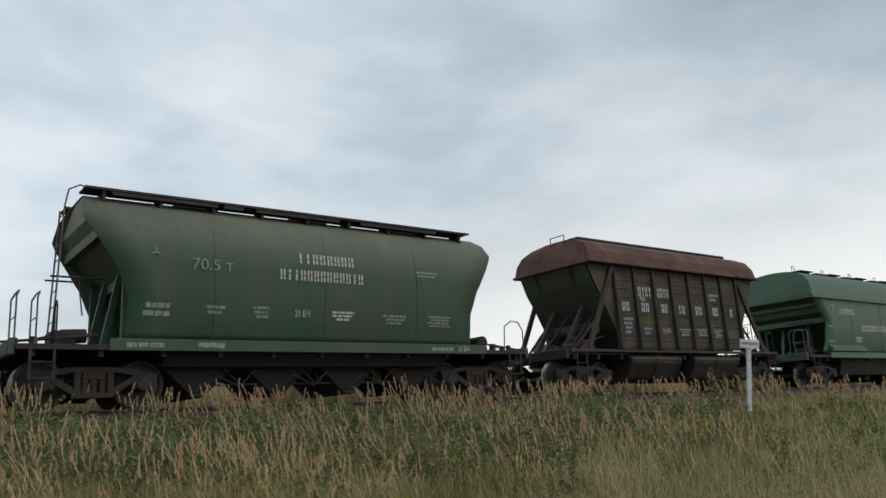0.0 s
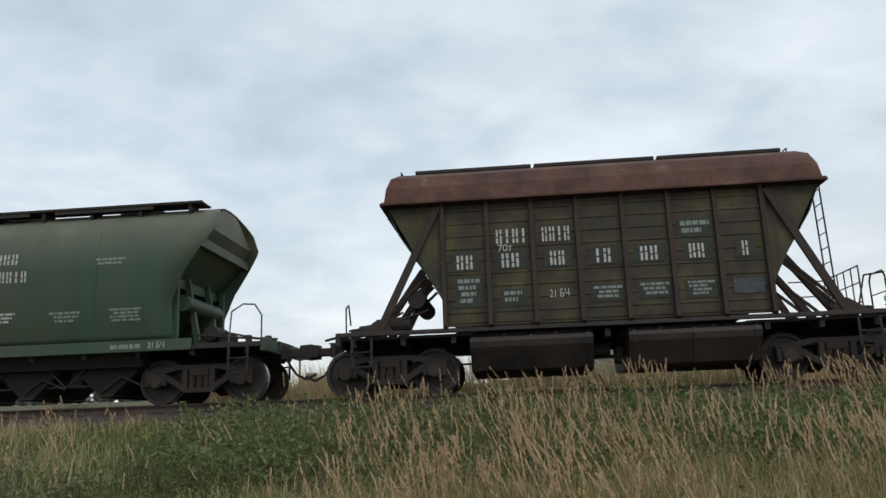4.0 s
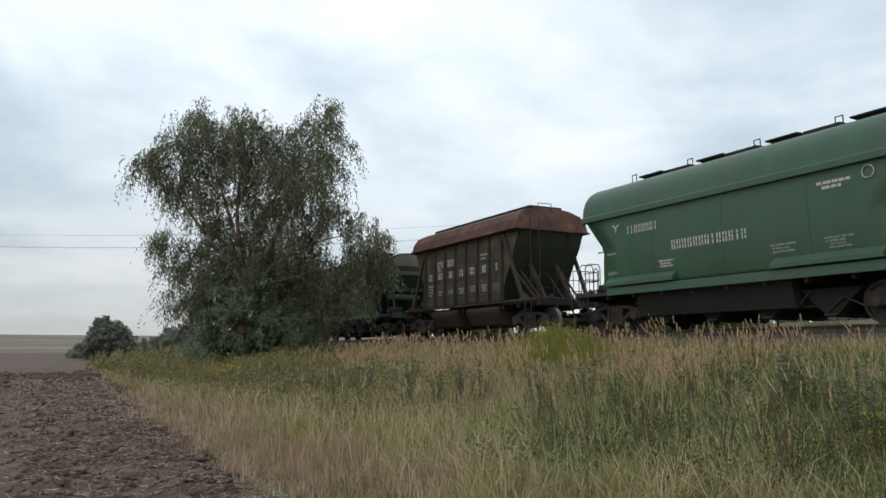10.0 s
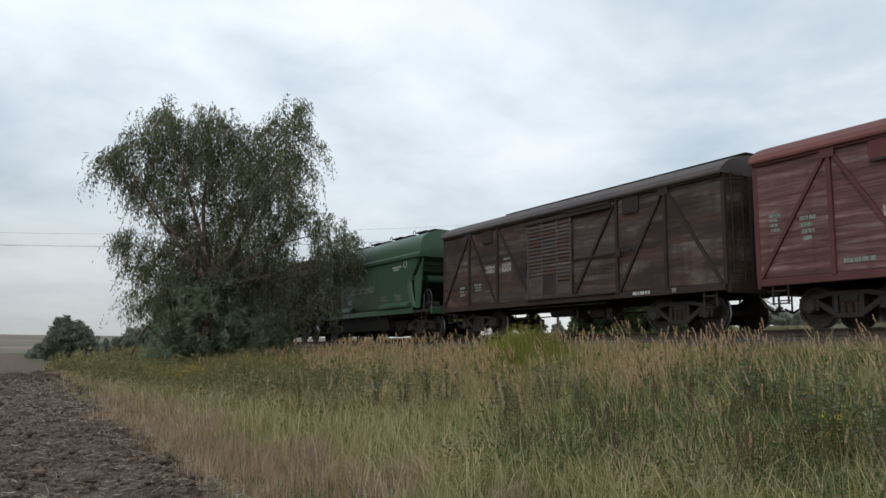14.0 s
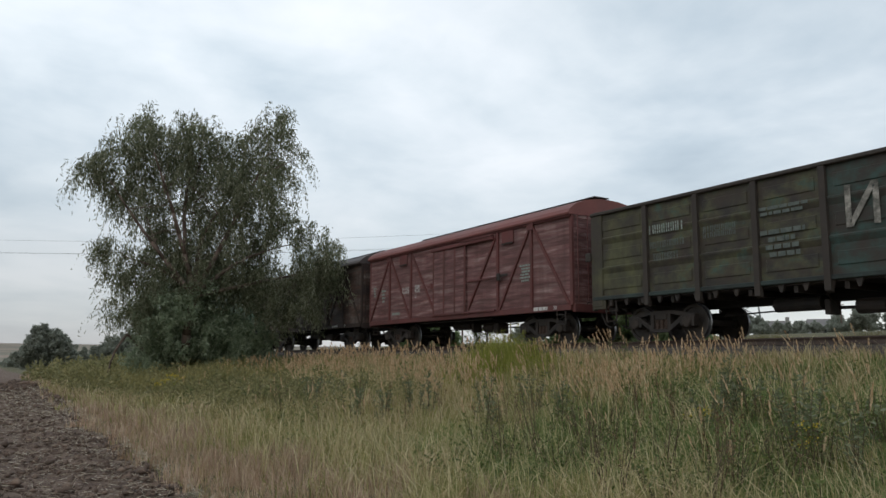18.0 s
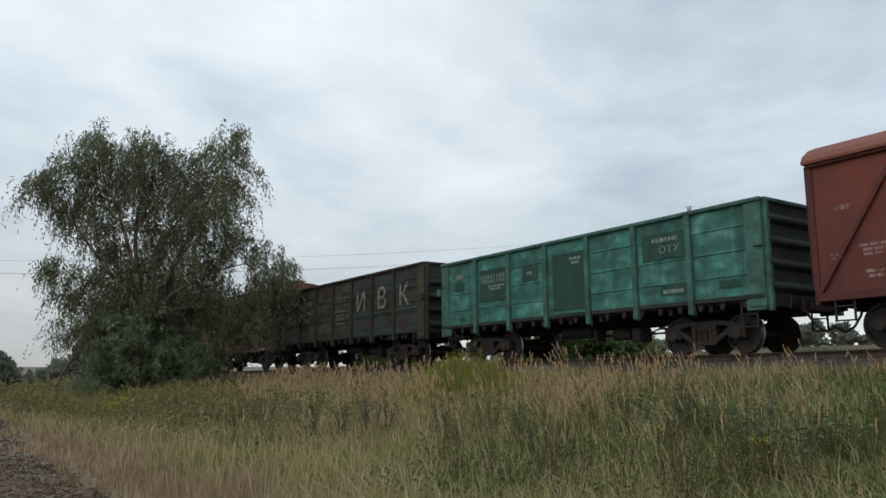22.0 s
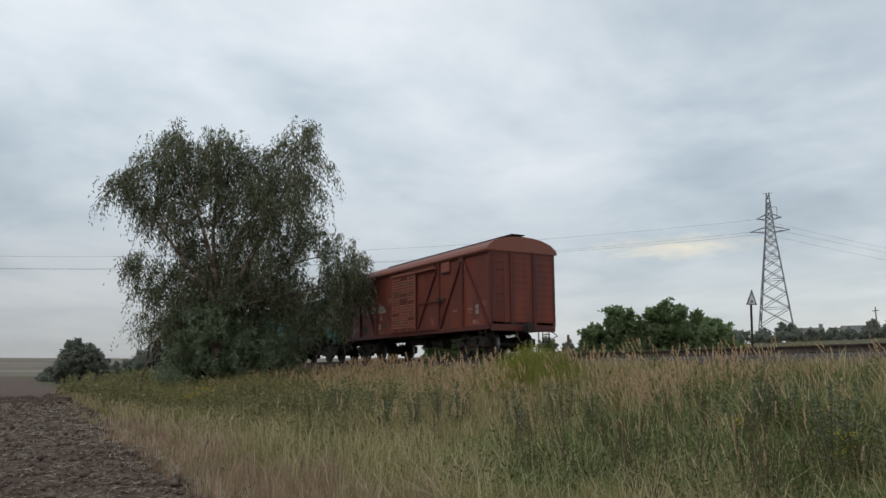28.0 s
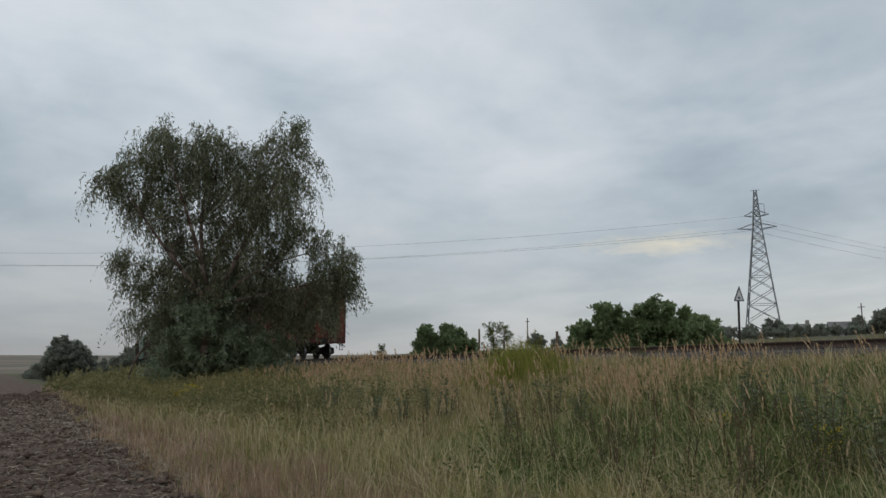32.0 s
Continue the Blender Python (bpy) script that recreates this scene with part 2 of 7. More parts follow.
WOOD_DARK = mixed("weathered_brown_boards", [(0.36, (0.024, 0.015, 0.013)), (0.44, (0.05, 0.027, 0.021)), (0.51, (0.09, 0.048, 0.036)), (0.57, (0.12, 0.09, 0.076)), (0.66, (0.20, 0.17, 0.148))], 0.9, stretch=(0.6, 1, 1.8), dirt=(0.03, 0.02, 0.017), dirt_amount=0.75, vary=0.14, rough=0.85, bump=0.35, shift=False, streak=((0.03, 0.02, 0.017), 0.6, 2.6))
WOOD_GREY = mixed("bare_grey_boards", [(0.3, (0.045, 0.032, 0.027)), (0.5, (0.085, 0.066, 0.056)), (0.7, (0.165, 0.138, 0.118))], 1.2, stretch=(0.6, 1, 2.5), dirt=(0.05, 0.033, 0.027), dirt_amount=0.7, vary=0.12, rough=0.9, bump=0.4, shift=False)
WOOD_RUST = mixed("old_red_boards", [(0.3, (0.045, 0.024, 0.018)), (0.5, (0.08, 0.037, 0.027)), (0.7, (0.13, 0.078, 0.06))], 1.2, stretch=(0.6, 1, 2), dirt=(0.05, 0.032, 0.026), dirt_amount=0.7, vary=0.12, rough=0.85, bump=0.35, shift=False)
WOOD_RED = mixed("faded_red_boards", [(0.36, (0.10, 0.041, 0.038)), (0.47, (0.16, 0.072, 0.068)), (0.57, (0.215, 0.118, 0.11)), (0.68, (0.31, 0.215, 0.20))], 1.5, stretch=(0.5, 1, 5), dirt=(0.08, 0.037, 0.033), dirt_amount=0.6, vary=0.14, rough=0.85, bump=0.35, shift=False, streak=((0.075, 0.034, 0.03), 0.5, 2.6))
RED_FRAME = mixed("red_frame_paint", [(0.3, (0.095, 0.026, 0.024)), (0.65, (0.14, 0.042, 0.038))], 2.0, dirt=(0.06, 0.03, 0.025), dirt_amount=0.5, rough=0.75)
RED_ROOF = mixed("red_roof_paint", [(0.3, (0.15, 0.042, 0.036)), (0.65, (0.19, 0.06, 0.05))], 0.9, dirt=(0.11, 0.05, 0.045), dirt_amount=0.4, rough=0.65)
BROWN_ROOF = mixed("grey_brown_roof", [(0.3, (0.05, 0.036, 0.033)), (0.65, (0.09, 0.07, 0.065))], 0.9, dirt=(0.04, 0.03, 0.03), dirt_amount=0.4, rough=0.6)
BROWN_FRAME = mixed("brown_frame_paint", [(0.3, (0.024, 0.017, 0.014)), (0.65, (0.052, 0.034, 0.026))], 2.0, dirt=(0.08, 0.055, 0.04), dirt_amount=0.3, rough=0.8)
DARK_FRAME = mixed("blackish_brown_frame", [(0.3, (0.017, 0.011, 0.0095)), (0.65, (0.036, 0.023, 0.018))], 2.0, dirt=(0.06, 0.036, 0.028), dirt_amount=0.4, rough=0.85)
RED_STEEL = mixed("brick_red_paint", [(0.3, (0.155, 0.030, 0.018)), (0.65, (0.225, 0.048, 0.028))], 1.2, stretch=(1, 1, 0.45), dirt=(0.09, 0.028, 0.021), dirt_amount=0.6, rough=0.6, streak=((0.075, 0.028, 0.021), 0.6, 2.4))
RED_STEEL_FRAME = mixed("dark_red_frame_paint", [(0.3, (0.095, 0.022, 0.016)), (0.65, (0.14, 0.032, 0.022))], 1.5, dirt=(0.05, 0.022, 0.018), dirt_amount=0.6, rough=0.65)
RED_STEEL_ROOF = mixed("orange_red_roof_paint", [(0.3, (0.22, 0.07, 0.045)), (0.65, (0.27, 0.095, 0.065))], 0.9, dirt=(0.2, 0.07, 0.05), dirt_amount=0.4, rough=0.6)
GOND_DARK = mixed("grimy_green_paint", [(0.36, (0.02, 0.018, 0.015)), (0.46, (0.03, 0.033, 0.026)), (0.54, (0.03, 0.062, 0.052)), (0.66, (0.042, 0.082, 0.07))], 1.1, stretch=(1, 1, 1.4), dirt=(0.04, 0.027, 0.02), dirt_amount=0.85, dirt_scale=1.3, rough=0.75, streak=((0.036, 0.026, 0.02), 0.6, 3.2))
PATCH_DARK = mixed("dark_overpaint", [(0.35, (0.026, 0.03, 0.022)), (0.6, (0.042, 0.046, 0.034))], 5.0, bump=0, rough=0.8)
LOUVRE_WORN = mixed("worn_louvre_paint", [(0.3, (0.12, 0.055, 0.035)), (0.65, (0.32, 0.17, 0.11))], 3.0, dirt=(0.05, 0.03, 0.024), dirt_amount=0.6, rough=0.75)
GOND_MID = mixed("patchy_green_paint", [(0.36, (0.024, 0.02, 0.016)), (0.46, (0.045, 0.042, 0.026)), (0.54, (0.075, 0.075, 0.036)), (0.64, (0.05, 0.085, 0.062))], 1.4, stretch=(1, 1, 1.4), dirt=(0.042, 0.028, 0.02), dirt_amount=0.85, dirt_scale=1.5, rough=0.75, streak=((0.03, 0.022, 0.018), 0.6, 3.0))
GOND_OLIVE = mixed("olive_corner_paint", [(0.38, (0.035, 0.032, 0.02)), (0.5, (0.07, 0.07, 0.032)), (0.64, (0.10, 0.10, 0.045))], 1.6, dirt=(0.042, 0.03, 0.021), dirt_amount=0.8, rough=0.75, streak=((0.035, 0.026, 0.019), 0.6, 3.0))
TEAL = mixed("turquoise_paint", [(0.36, (0.028, 0.125, 0.095)), (0.48, (0.055, 0.215, 0.165)), (0.58, (0.085, 0.29, 0.225)), (0.68, (0.17, 0.42, 0.34))], 1.4, stretch=(1, 1, 1.6), dirt=(0.03, 0.085, 0.068), dirt_amount=0.8, dirt_scale=1.6, rough=0.65, streak=((0.03, 0.055, 0.046), 0.7, 3.0))
TEAL_DARK = mixed("dark_green_patch", [(0.3, (0.013, 0.045, 0.034)), (0.65, (0.024, 0.072, 0.055))], 2.0, rough=0.7, streak=((0.05, 0.15, 0.115), 0.35, 3.0))
TEAL_FRAME = mixed("grimy_turquoise_frame", [(0.3, (0.05, 0.14, 0.112)), (0.65, (0.08, 0.20, 0.16))], 3.0, dirt=(0.03, 0.045, 0.038), dirt_amount=0.75, dirt_scale=1.4, rough=0.7)
PALE_STEEL = mixed("bare_grey_steel", [(0.3, (0.07, 0.064, 0.058)), (0.6, (0.13, 0.12, 0.11))], 4.0, dirt=(0.06, 0.042, 0.03), dirt_amount=0.5, rough=0.6)
CHUTE = mixed("grimy_brown_steel", [(0.3, (0.011, 0.0085, 0.0075)), (0.6, (0.025, 0.019, 0.016))], 1.4, dirt=(0.045, 0.032, 0.025), dirt_amount=0.6, rough=0.6, streak=((0.05, 0.037, 0.03), 0.5, 3.0))
GOND_FRAME = mixed("grimy_brown_green_frame", [(0.3, (0.028, 0.022, 0.018)), (0.65, (0.052, 0.04, 0.031))], 2.0, dirt=(0.03, 0.022, 0.017), dirt_amount=0.6, rough=0.8)
WHITE_MARK = mixed("white_stencil", [(0.35, (0.36, 0.36, 0.33)), (0.6, (0.58, 0.57, 0.54))], 14.0, bump=0, rough=0.8)
WORN_MARK = mixed("worn_white_letters", [(0.36, (0.06, 0.058, 0.047)), (0.47, (0.20, 0.185, 0.16)), (0.62, (0.42, 0.39, 0.34))], 3.2, dirt=(0.05, 0.05, 0.04), dirt_amount=0.7, dirt_scale=5.0, bump=0, rough=0.85)
FAINT_MARK = mixed("ghost_stencil", [(0.35, (0.06, 0.075, 0.065)), (0.6, (0.11, 0.125, 0.11))], 9.0, bump=0, rough=0.8)
GREY_DULL = mixed("dull_grey_patch", [(0.35, (0.045, 0.05, 0.055)), (0.6, (0.075, 0.08, 0.085))], 5.0, bump=0, rough=0.8)
PINK_PATCH = mixed("scraped_pale_patch", [(0.38, (0.17, 0.06, 0.04)), (0.6, (0.31, 0.16, 0.11))], 5.0, bump=0, rough=0.85)
GREY_PINK = mixed("faded_pink_stencil", [(0.38, (0.16, 0.06, 0.045)), (0.6, (0.36, 0.24, 0.21))], 7.0, bump=0, rough=0.8)
GREY_MARK = mixed("faded_white_stencil", [(0.35, (0.13, 0.17, 0.14)), (0.6, (0.28, 0.31, 0.28))], 12.0, bump=0, rough=0.8)
RAIL_MAT = mixed("rusty_rail", [(0.3, (0.045, 0.03, 0.025)), (0.6, (0.085, 0.058, 0.045))], 4.0, metal=0.4, rough=0.6)
SLEEPER_MAT = mixed("dark_sleeper", [(0.3, (0.05, 0.042, 0.036)), (0.6, (0.09, 0.08, 0.07))], 3.0, rough=0.9, vary=0.2)
BALLAST_MAT = mixed("ballast", [(0.3, (0.034, 0.026, 0.021)), (0.6, (0.08, 0.062, 0.05))], 6.0, rough=0.95, bump=0.9, bump_scale=14.0)
BARK = mixed("willow_bark", [(0.3, (0.065, 0.044, 0.034)), (0.6, (0.15, 0.105, 0.08))], 5.0, stretch=(1, 1, 0.3), bump=0.6)

# ---- mesh helpers ----
def finish(name, bm, mat, smooth=False):
    me = bpy.data.meshes.new(name)
    bm.to_mesh(me)
    bm.free()
    if mat:
        me.materials.append(mat)
    if smooth:
        me.polygons.foreach_set("use_smooth", [True] * len(me.polygons))
    return me


def part(name, bm, mat, parent, label="", smooth=False):
    ob = new(name, finish(name, bm, mat, smooth))
    ob.parent = parent
    return tagged(ob, label)


def share(name, me, parent, m):
    ob = new(name, me)
    ob.parent = parent
    ob.matrix_basis = m
    return ob


def box(bm, x0, x1, y0, y1, z0, z1, bevel=0.0):
    vs = bmesh.ops.create_cube(bm, size=1)["verts"]
    bmesh.ops.transform(bm, verts=vs, matrix=Matrix.Translation(((x0 + x1) / 2, (y0 + y1) / 2, (z0 + z1) / 2)) @ Matrix.Diagonal((abs(x1 - x0), abs(y1 - y0), abs(z1 - z0), 1)))
    if bevel:
        es = {e for v in vs for e in v.link_edges}
        bmesh.ops.bevel(bm, geom=list(es), offset=bevel, segments=1, affect="EDGES")
    return bm


def beam(bm, p, q, w, h, side=(0, 1, 0)):
    """A bar of section w (along side) by h from p to q."""
    p, q = Vector(p), Vector(q)
    d = q - p
    z = d.normalized()
    s = Vector(side)
    s = (s - z * s.dot(z)).normalized()
    t = z.cross(s)
    m = Matrix((s, t, z)).transposed().to_4x4()
    vs = bmesh.ops.create_cube(bm, size=1)["verts"]
    bmesh.ops.transform(bm, verts=vs, matrix=Matrix.Translation((p + q) / 2) @ m @ Matrix.Diagonal((w, h, d.length, 1)))
    return bm


def tube(bm, p, q, r, seg=10, r2=None):
    p, q = Vector(p), Vector(q)
    d = q - p
    m = d.to_track_quat("Z", "Y").to_matrix().to_4x4()
    bmesh.ops.create_cone(bm, cap_ends=True, segments=seg, radius1=r, radius2=r if r2 is None else r2, depth=d.length, matrix=Matrix.Translation((p + q) / 2) @ m)
    return bm


def rods(bm, pts, r, seg=6):
    for a, b in zip(pts, pts[1:]):
        tube(bm, a, b, r, seg)
    return bm


def prism(bm, outline, y0, y1, axis="y"):
    """Extrudes an outline of (x, z) from y0 to y1, or of (y, z) from x0 to x1."""
    def at(a, b, c):
        return (a, c, b) if axis == "y" else (c, a, b)
    f = [bm.verts.new(at(a, b, y0)) for a, b in outline]
    g = [bm.verts.new(at(a, b, y1)) for a, b in outline]
    n = len(outline)
    bm.faces.new(f)
    bm.faces.new(g[::-1])
    for i in range(n):
        bm.faces.new((f[i], f[(i + 1) % n], g[(i + 1) % n], g[i]))
    bmesh.ops.recalc_face_normals(bm, faces=bm.faces[:])
    return bm


def B():
    return bmesh.new()


def empty(name, m=None):
    ob = new(name)
    ob.empty_display_size = 0.3
    if m:
        ob.matrix_basis = m
    return ob


# ---- the lie of the land ----
RAIL_Z, TRACK_Y = 2.2, 17.25


def bend(x):
    """Sideways shift of the line where it curves away beyond the willow."""
    d = np.maximum(0.0, -42.0 - np.asarray(x, float))
    return d * d / 1500.0


def rough2(x, y, s):
    return np.sin(x * s * 1.3 + 1.7 * np.sin(y * s * 0.9)) * np.cos(y * s * 1.1 + 1.3 * np.sin(x * s * 0.7))


def land(x, y):
    x, y = np.asarray(x, float), np.asarray(y, float)
    v = y - bend(x)
    near = np.interp(v, [2.0, 3.2, 6.0, 9.0, 12.0, 14.6, 15.3, 19.2, 20.0, 22.5, 30, 60, 100, 200, 500], [0, 0.05, 0.15, 0.5, 1.05, 1.62, 1.78, 1.78, 1.6, 1.35, 1.9, 4.0, 5.8, 8.5, 13])
    d = np.hypot(x, y)
    far = np.interp(d, [0, 120, 300, 700, 1500, 4000], [0, 0, 1.0, 8.0, 29.0, 45.0])
    bumps = 0.06 * rough2(x, y, 0.8) + 0.03 * rough2(x + 9, y - 4, 2.3)
    on_bed = (v > 14.8) & (v < 19.8)
    # the ground beyond the line climbs a little towards +x
    near = near + np.interp(v, [21, 30, 60, 120, 300], [0, 0.8, 1.7, 3.2, 6.5]) * np.clip((x + 8) / 20, 0, 1)
    return near + far + np.where(on_bed | (v < 3.0), 0, bumps)


def grid_mesh(name, xs, ys, fz, mat, fy=None):
    X, Y = np.meshgrid(xs, ys)
    if fy is not None:
        Y = fy(X, Y)
    Z = fz(X, Y)
    v = np.stack([X, Y, Z], -1).reshape(-1, 3)
    h, w = X.shape
    i = (np.arange(h - 1)[:, None] * w + np.arange(w - 1)[None]).reshape(-1)
    f = np.stack([i, i + 1, i + w + 1, i + w], -1)
    return raw_mesh(name, v, f, mat, True)


def raw_mesh(name, v, f, mat, smooth=False):
    """A mesh straight from arrays of corners and of equal-sided faces."""
    me = bpy.data.meshes.new(name)
    n, k = f.shape
    me.vertices.add(len(v))
    me.vertices.foreach_set("co", np.ascontiguousarray(v, np.float32).reshape(-1))
    me.loops.add(n * k)
    me.loops.foreach_set("vertex_index", np.ascontiguousarray(f, np.int32).reshape(-1))
    me.polygons.add(n)
    me.polygons.foreach_set("loop_start", np.arange(0, n * k, k, dtype=np.int32))
    if smooth:
        me.polygons.foreach_set("use_smooth", np.ones(n, bool))
    me.update(calc_edges=True)
    me.validate()
    if mat:
        me.materials.append(mat)
    return me

# ---- ground, field, track ----
def field_material():
    """Ploughed soil on the field side of the verge, turf and dry litter elsewhere, pale stubble far off."""
    m, nodes, links, b = principled("earth", (0.1, 0.08, 0.06), 0.95)
    tc = nodes.new("ShaderNodeTexCoord")
    sp = nodes.new("ShaderNodeSeparateXYZ")
    links.new(tc.outputs["Object"], sp.inputs[0])

    def noise_node(s, d=6.0):
        n = nodes.new("ShaderNodeTexNoise")
        n.inputs["Scale"].default_value, n.inputs["Detail"].default_value, n.inputs["Roughness"].default_value = s, d, 0.65
        links.new(tc.outputs["Object"], n.inputs["Vector"])
        return n.outputs[0]

    def calc(op, a, c):
        n = nodes.new("ShaderNodeMath")
        n.operation = op
        for i, v in enumerate((a, c)):
            if isinstance(v, (int, float)):
                n.inputs[i].default_value = v
            else:
                links.new(v, n.inputs[i])
        return n.outputs[0]

    def step(v, lo, hi):
        n = nodes.new("ShaderNodeMapRange")
        n.inputs["From Min"].default_value, n.inputs["From Max"].default_value = lo, hi
        links.new(v, n.inputs["Value"])
        return n.outputs[0]

    def blend(f, a, c):
        n = nodes.new("ShaderNodeMix")
        n.data_type = "RGBA"
        links.new(f, n.inputs["Factor"])
        links.new(a, n.inputs["A"])
        links.new(c, n.inputs["B"])
        return n.outputs["Result"]

    soil = ramp(nodes, [(0.3, (0.07, 0.044, 0.031)), (0.5, (0.125, 0.08, 0.057)), (0.7, (0.205, 0.145, 0.105))])
    links.new(noise_node(3.0), soil.inputs[0])
    turf = ramp(nodes, [(0.3, (0.06, 0.07, 0.025)), (0.5, (0.10, 0.09, 0.04)), (0.7, (0.16, 0.12, 0.065))])
    links.new(noise_node(0.8), turf.inputs[0])
    stubble = ramp(nodes, [(0.38, (0.21, 0.15, 0.115)), (0.5, (0.155, 0.14, 0.095)), (0.6, (0.26, 0.195, 0.15))])
    links.new(noise_node(0.006, 3.0), stubble.inputs[0])
    drift = calc("MINIMUM", calc("MAXIMUM", calc("SUBTRACT", calc("MULTIPLY", sp.outputs["X"], -0.04), 0.36), 0.0), 3.2)
    edge = calc("ADD", calc("SUBTRACT", sp.outputs["Y"], drift), calc("MULTIPLY", calc("SUBTRACT", noise_node(0.9), 0.5), 0.9))
    col = blend(step(edge, 2.2, 2.6), soil.outputs[0], turf.outputs[0])
    dist = nodes.new("ShaderNodeVectorMath")
    dist.operation = "LENGTH"
    links.new(tc.outputs["Object"], dist.inputs[0])
    col = blend(step(calc("ADD", dist.outputs["Value"], calc("MULTIPLY", noise_node(0.05), 60.0)), 285, 300), col, stubble.outputs[0])
    links.new(col, b.inputs["Base Color"])
    bp = nodes.new("ShaderNodeBump")
    bp.inputs["Strength"].default_value, bp.inputs["Distance"].default_value = 0.8, 0.08
    links.new(noise_node(9.0), bp.inputs["Height"])
    links.new(bp.outputs[0], b.inputs["Normal"])
    return m


EARTH = field_material()


def furrow_edge(x):
    """Where the ploughed soil ends and the verge begins."""
    return 2.3 + np.clip(-0.04 * np.asarray(x, float) - 0.36, 0, 3.2)


def spread(near, far, step_near, growth=1.25):
    out, s = [0.0], step_near
    while out[-1] < far:
        if out[-1] > near:
            s *= growth
        out.append(out[-1] + s)
    return np.array(out)


gx = spread(75, 3800, 0.6)
gxs = np.concatenate([-gx[:0:-1], gx])
gy = spread(45, 3800, 0.35)
gys = np.concatenate([-spread(12, 3800, 0.6, 1.3)[:0:-1], gy])


def ground_z(X, Y):
    Z = land(X, Y)
    soft = (Y < furrow_edge(X) + 0.1) & (np.hypot(X, Y) < 80)
    return Z + np.where(soft, 0.05 * rough2(X, Y, 2.1) + 0.05 * np.sin(Y * 4.2 + 0.8 * rough2(X, Y, 0.5)) + 0.035 * rough2(X + 3, Y + 8, 5.3), 0)


ground = tagged(new("ground", grid_mesh("ground", gxs, gys, ground_z, EARTH)), "earth embankment beside a ploughed field and far stubble", "ground", kind="structure")

track = tagged(empty("railway_track", Matrix.Translation((0, TRACK_Y, RAIL_Z))), "single railway track with rusty rails on dark sleepers", "railway track", kind="structure")


def strip(name, profile, xs, mat, parent, label=""):
    """Sweeps a cross-section of (y, z) along the line."""
    xs = np.asarray(xs, float)
    P = np.array(profile)
    X = np.repeat(xs[:, None], len(P), 1)
    Yc = P[None, :, 0] + bend(xs)[:, None]
    Z = np.repeat(P[None, :, 1], len(xs), 0)
    v = np.stack([X, Yc, Z], -1).reshape(-1, 3)
    n = len(P)
    i = (np.arange(len(xs) - 1)[:, None] * n + np.arange(n - 1)[None]).reshape(-1)
    f = np.stack([i, i + 1, i + n + 1, i + n], -1)
    ob = new(name, raw_mesh(name, v, f, mat))
    ob.parent = parent
    return tagged(ob, label)


line_x = np.concatenate([np.arange(-400, -40, 4.0), np.arange(-40, 200, 20.0)])
rail_profile = [(-0.065, -0.18), (-0.06, -0.165), (-0.012, -0.15), (-0.01, -0.05), (-0.035, -0.035), (-0.036, -0.006), (-0.028, 0), (0.028, 0), (0.036, -0.006), (0.035, -0.035), (0.01, -0.05), (0.012, -0.15), (0.06, -0.165), (0.065, -0.18)]
for s in (-0.795, 0.795):
    strip("rail", [(y + s, z) for y, z in rail_profile], line_x, RAIL_MAT, track, "worn steel rail, brown with rust")
strip("ballast_bed", [(-2.35, -0.5), (-1.85, -0.27), (-1.5, -0.21), (1.5, -0.21), (1.85, -0.27), (2.35, -0.5)], line_x, BALLAST_MAT, track, "bed of crushed stone")
bm = box(B(), -0.12, 0.12, -1.35, 1.35, -0.36, -0.185, 0.015)
sleeper_mesh = finish("sleeper", bm, SLEEPER_MAT)
bm = B()
for s in (-0.795, 0.795):
    box(bm, -0.09, 0.09, s - 0.17, s + 0.17, -0.183, -0.166)
plate_mesh = finish("tie_plate", bm, DARK_STEEL)
for i in range(-110, 60):
    x = i * 0.56
    sl = share("sleeper", sleeper_mesh, track, pose(x + random.uniform(-0.03, 0.03), float(bend(x)), random.uniform(-0.01, 0.005), 0, 0, random.uniform(-1.5, 1.5)))
    if -45 < x < 12:
        share("tie_plate", plate_mesh, sl, Matrix())


# ---- wagon parts ----
WHEEL_MAT = mixed("wheel_steel", [(0.3, (0.022, 0.018, 0.015)), (0.6, (0.05, 0.039, 0.032))], 5.0, rough=0.7)
TREAD_MAT = principled("polished_tread", (0.25, 0.25, 0.26), 0.35, 0.9)[0]
SPRING_MAT = mixed("rusty_springs", [(0.3, (0.032, 0.021, 0.016)), (0.6, (0.075, 0.046, 0.034))], 6.0, rough=0.8)


def lathe(bm, prof, seg=28):
    """Turns a profile of (radius, y) round the y axis."""
    rings = []
    for r, y in prof:
        rings.append([bm.verts.new((r * math.cos(a), y, r * math.sin(a))) for a in (2 * math.pi * k / seg for k in range(seg))])
    for a, b in zip(rings, rings[1:]):
        for k in range(seg):
            bm.faces.new((a[k], a[(k + 1) % seg], b[(k + 1) % seg], b[k]))
    bm.faces.new(rings[0])
    bm.faces.new(rings[-1][::-1])
    return bm


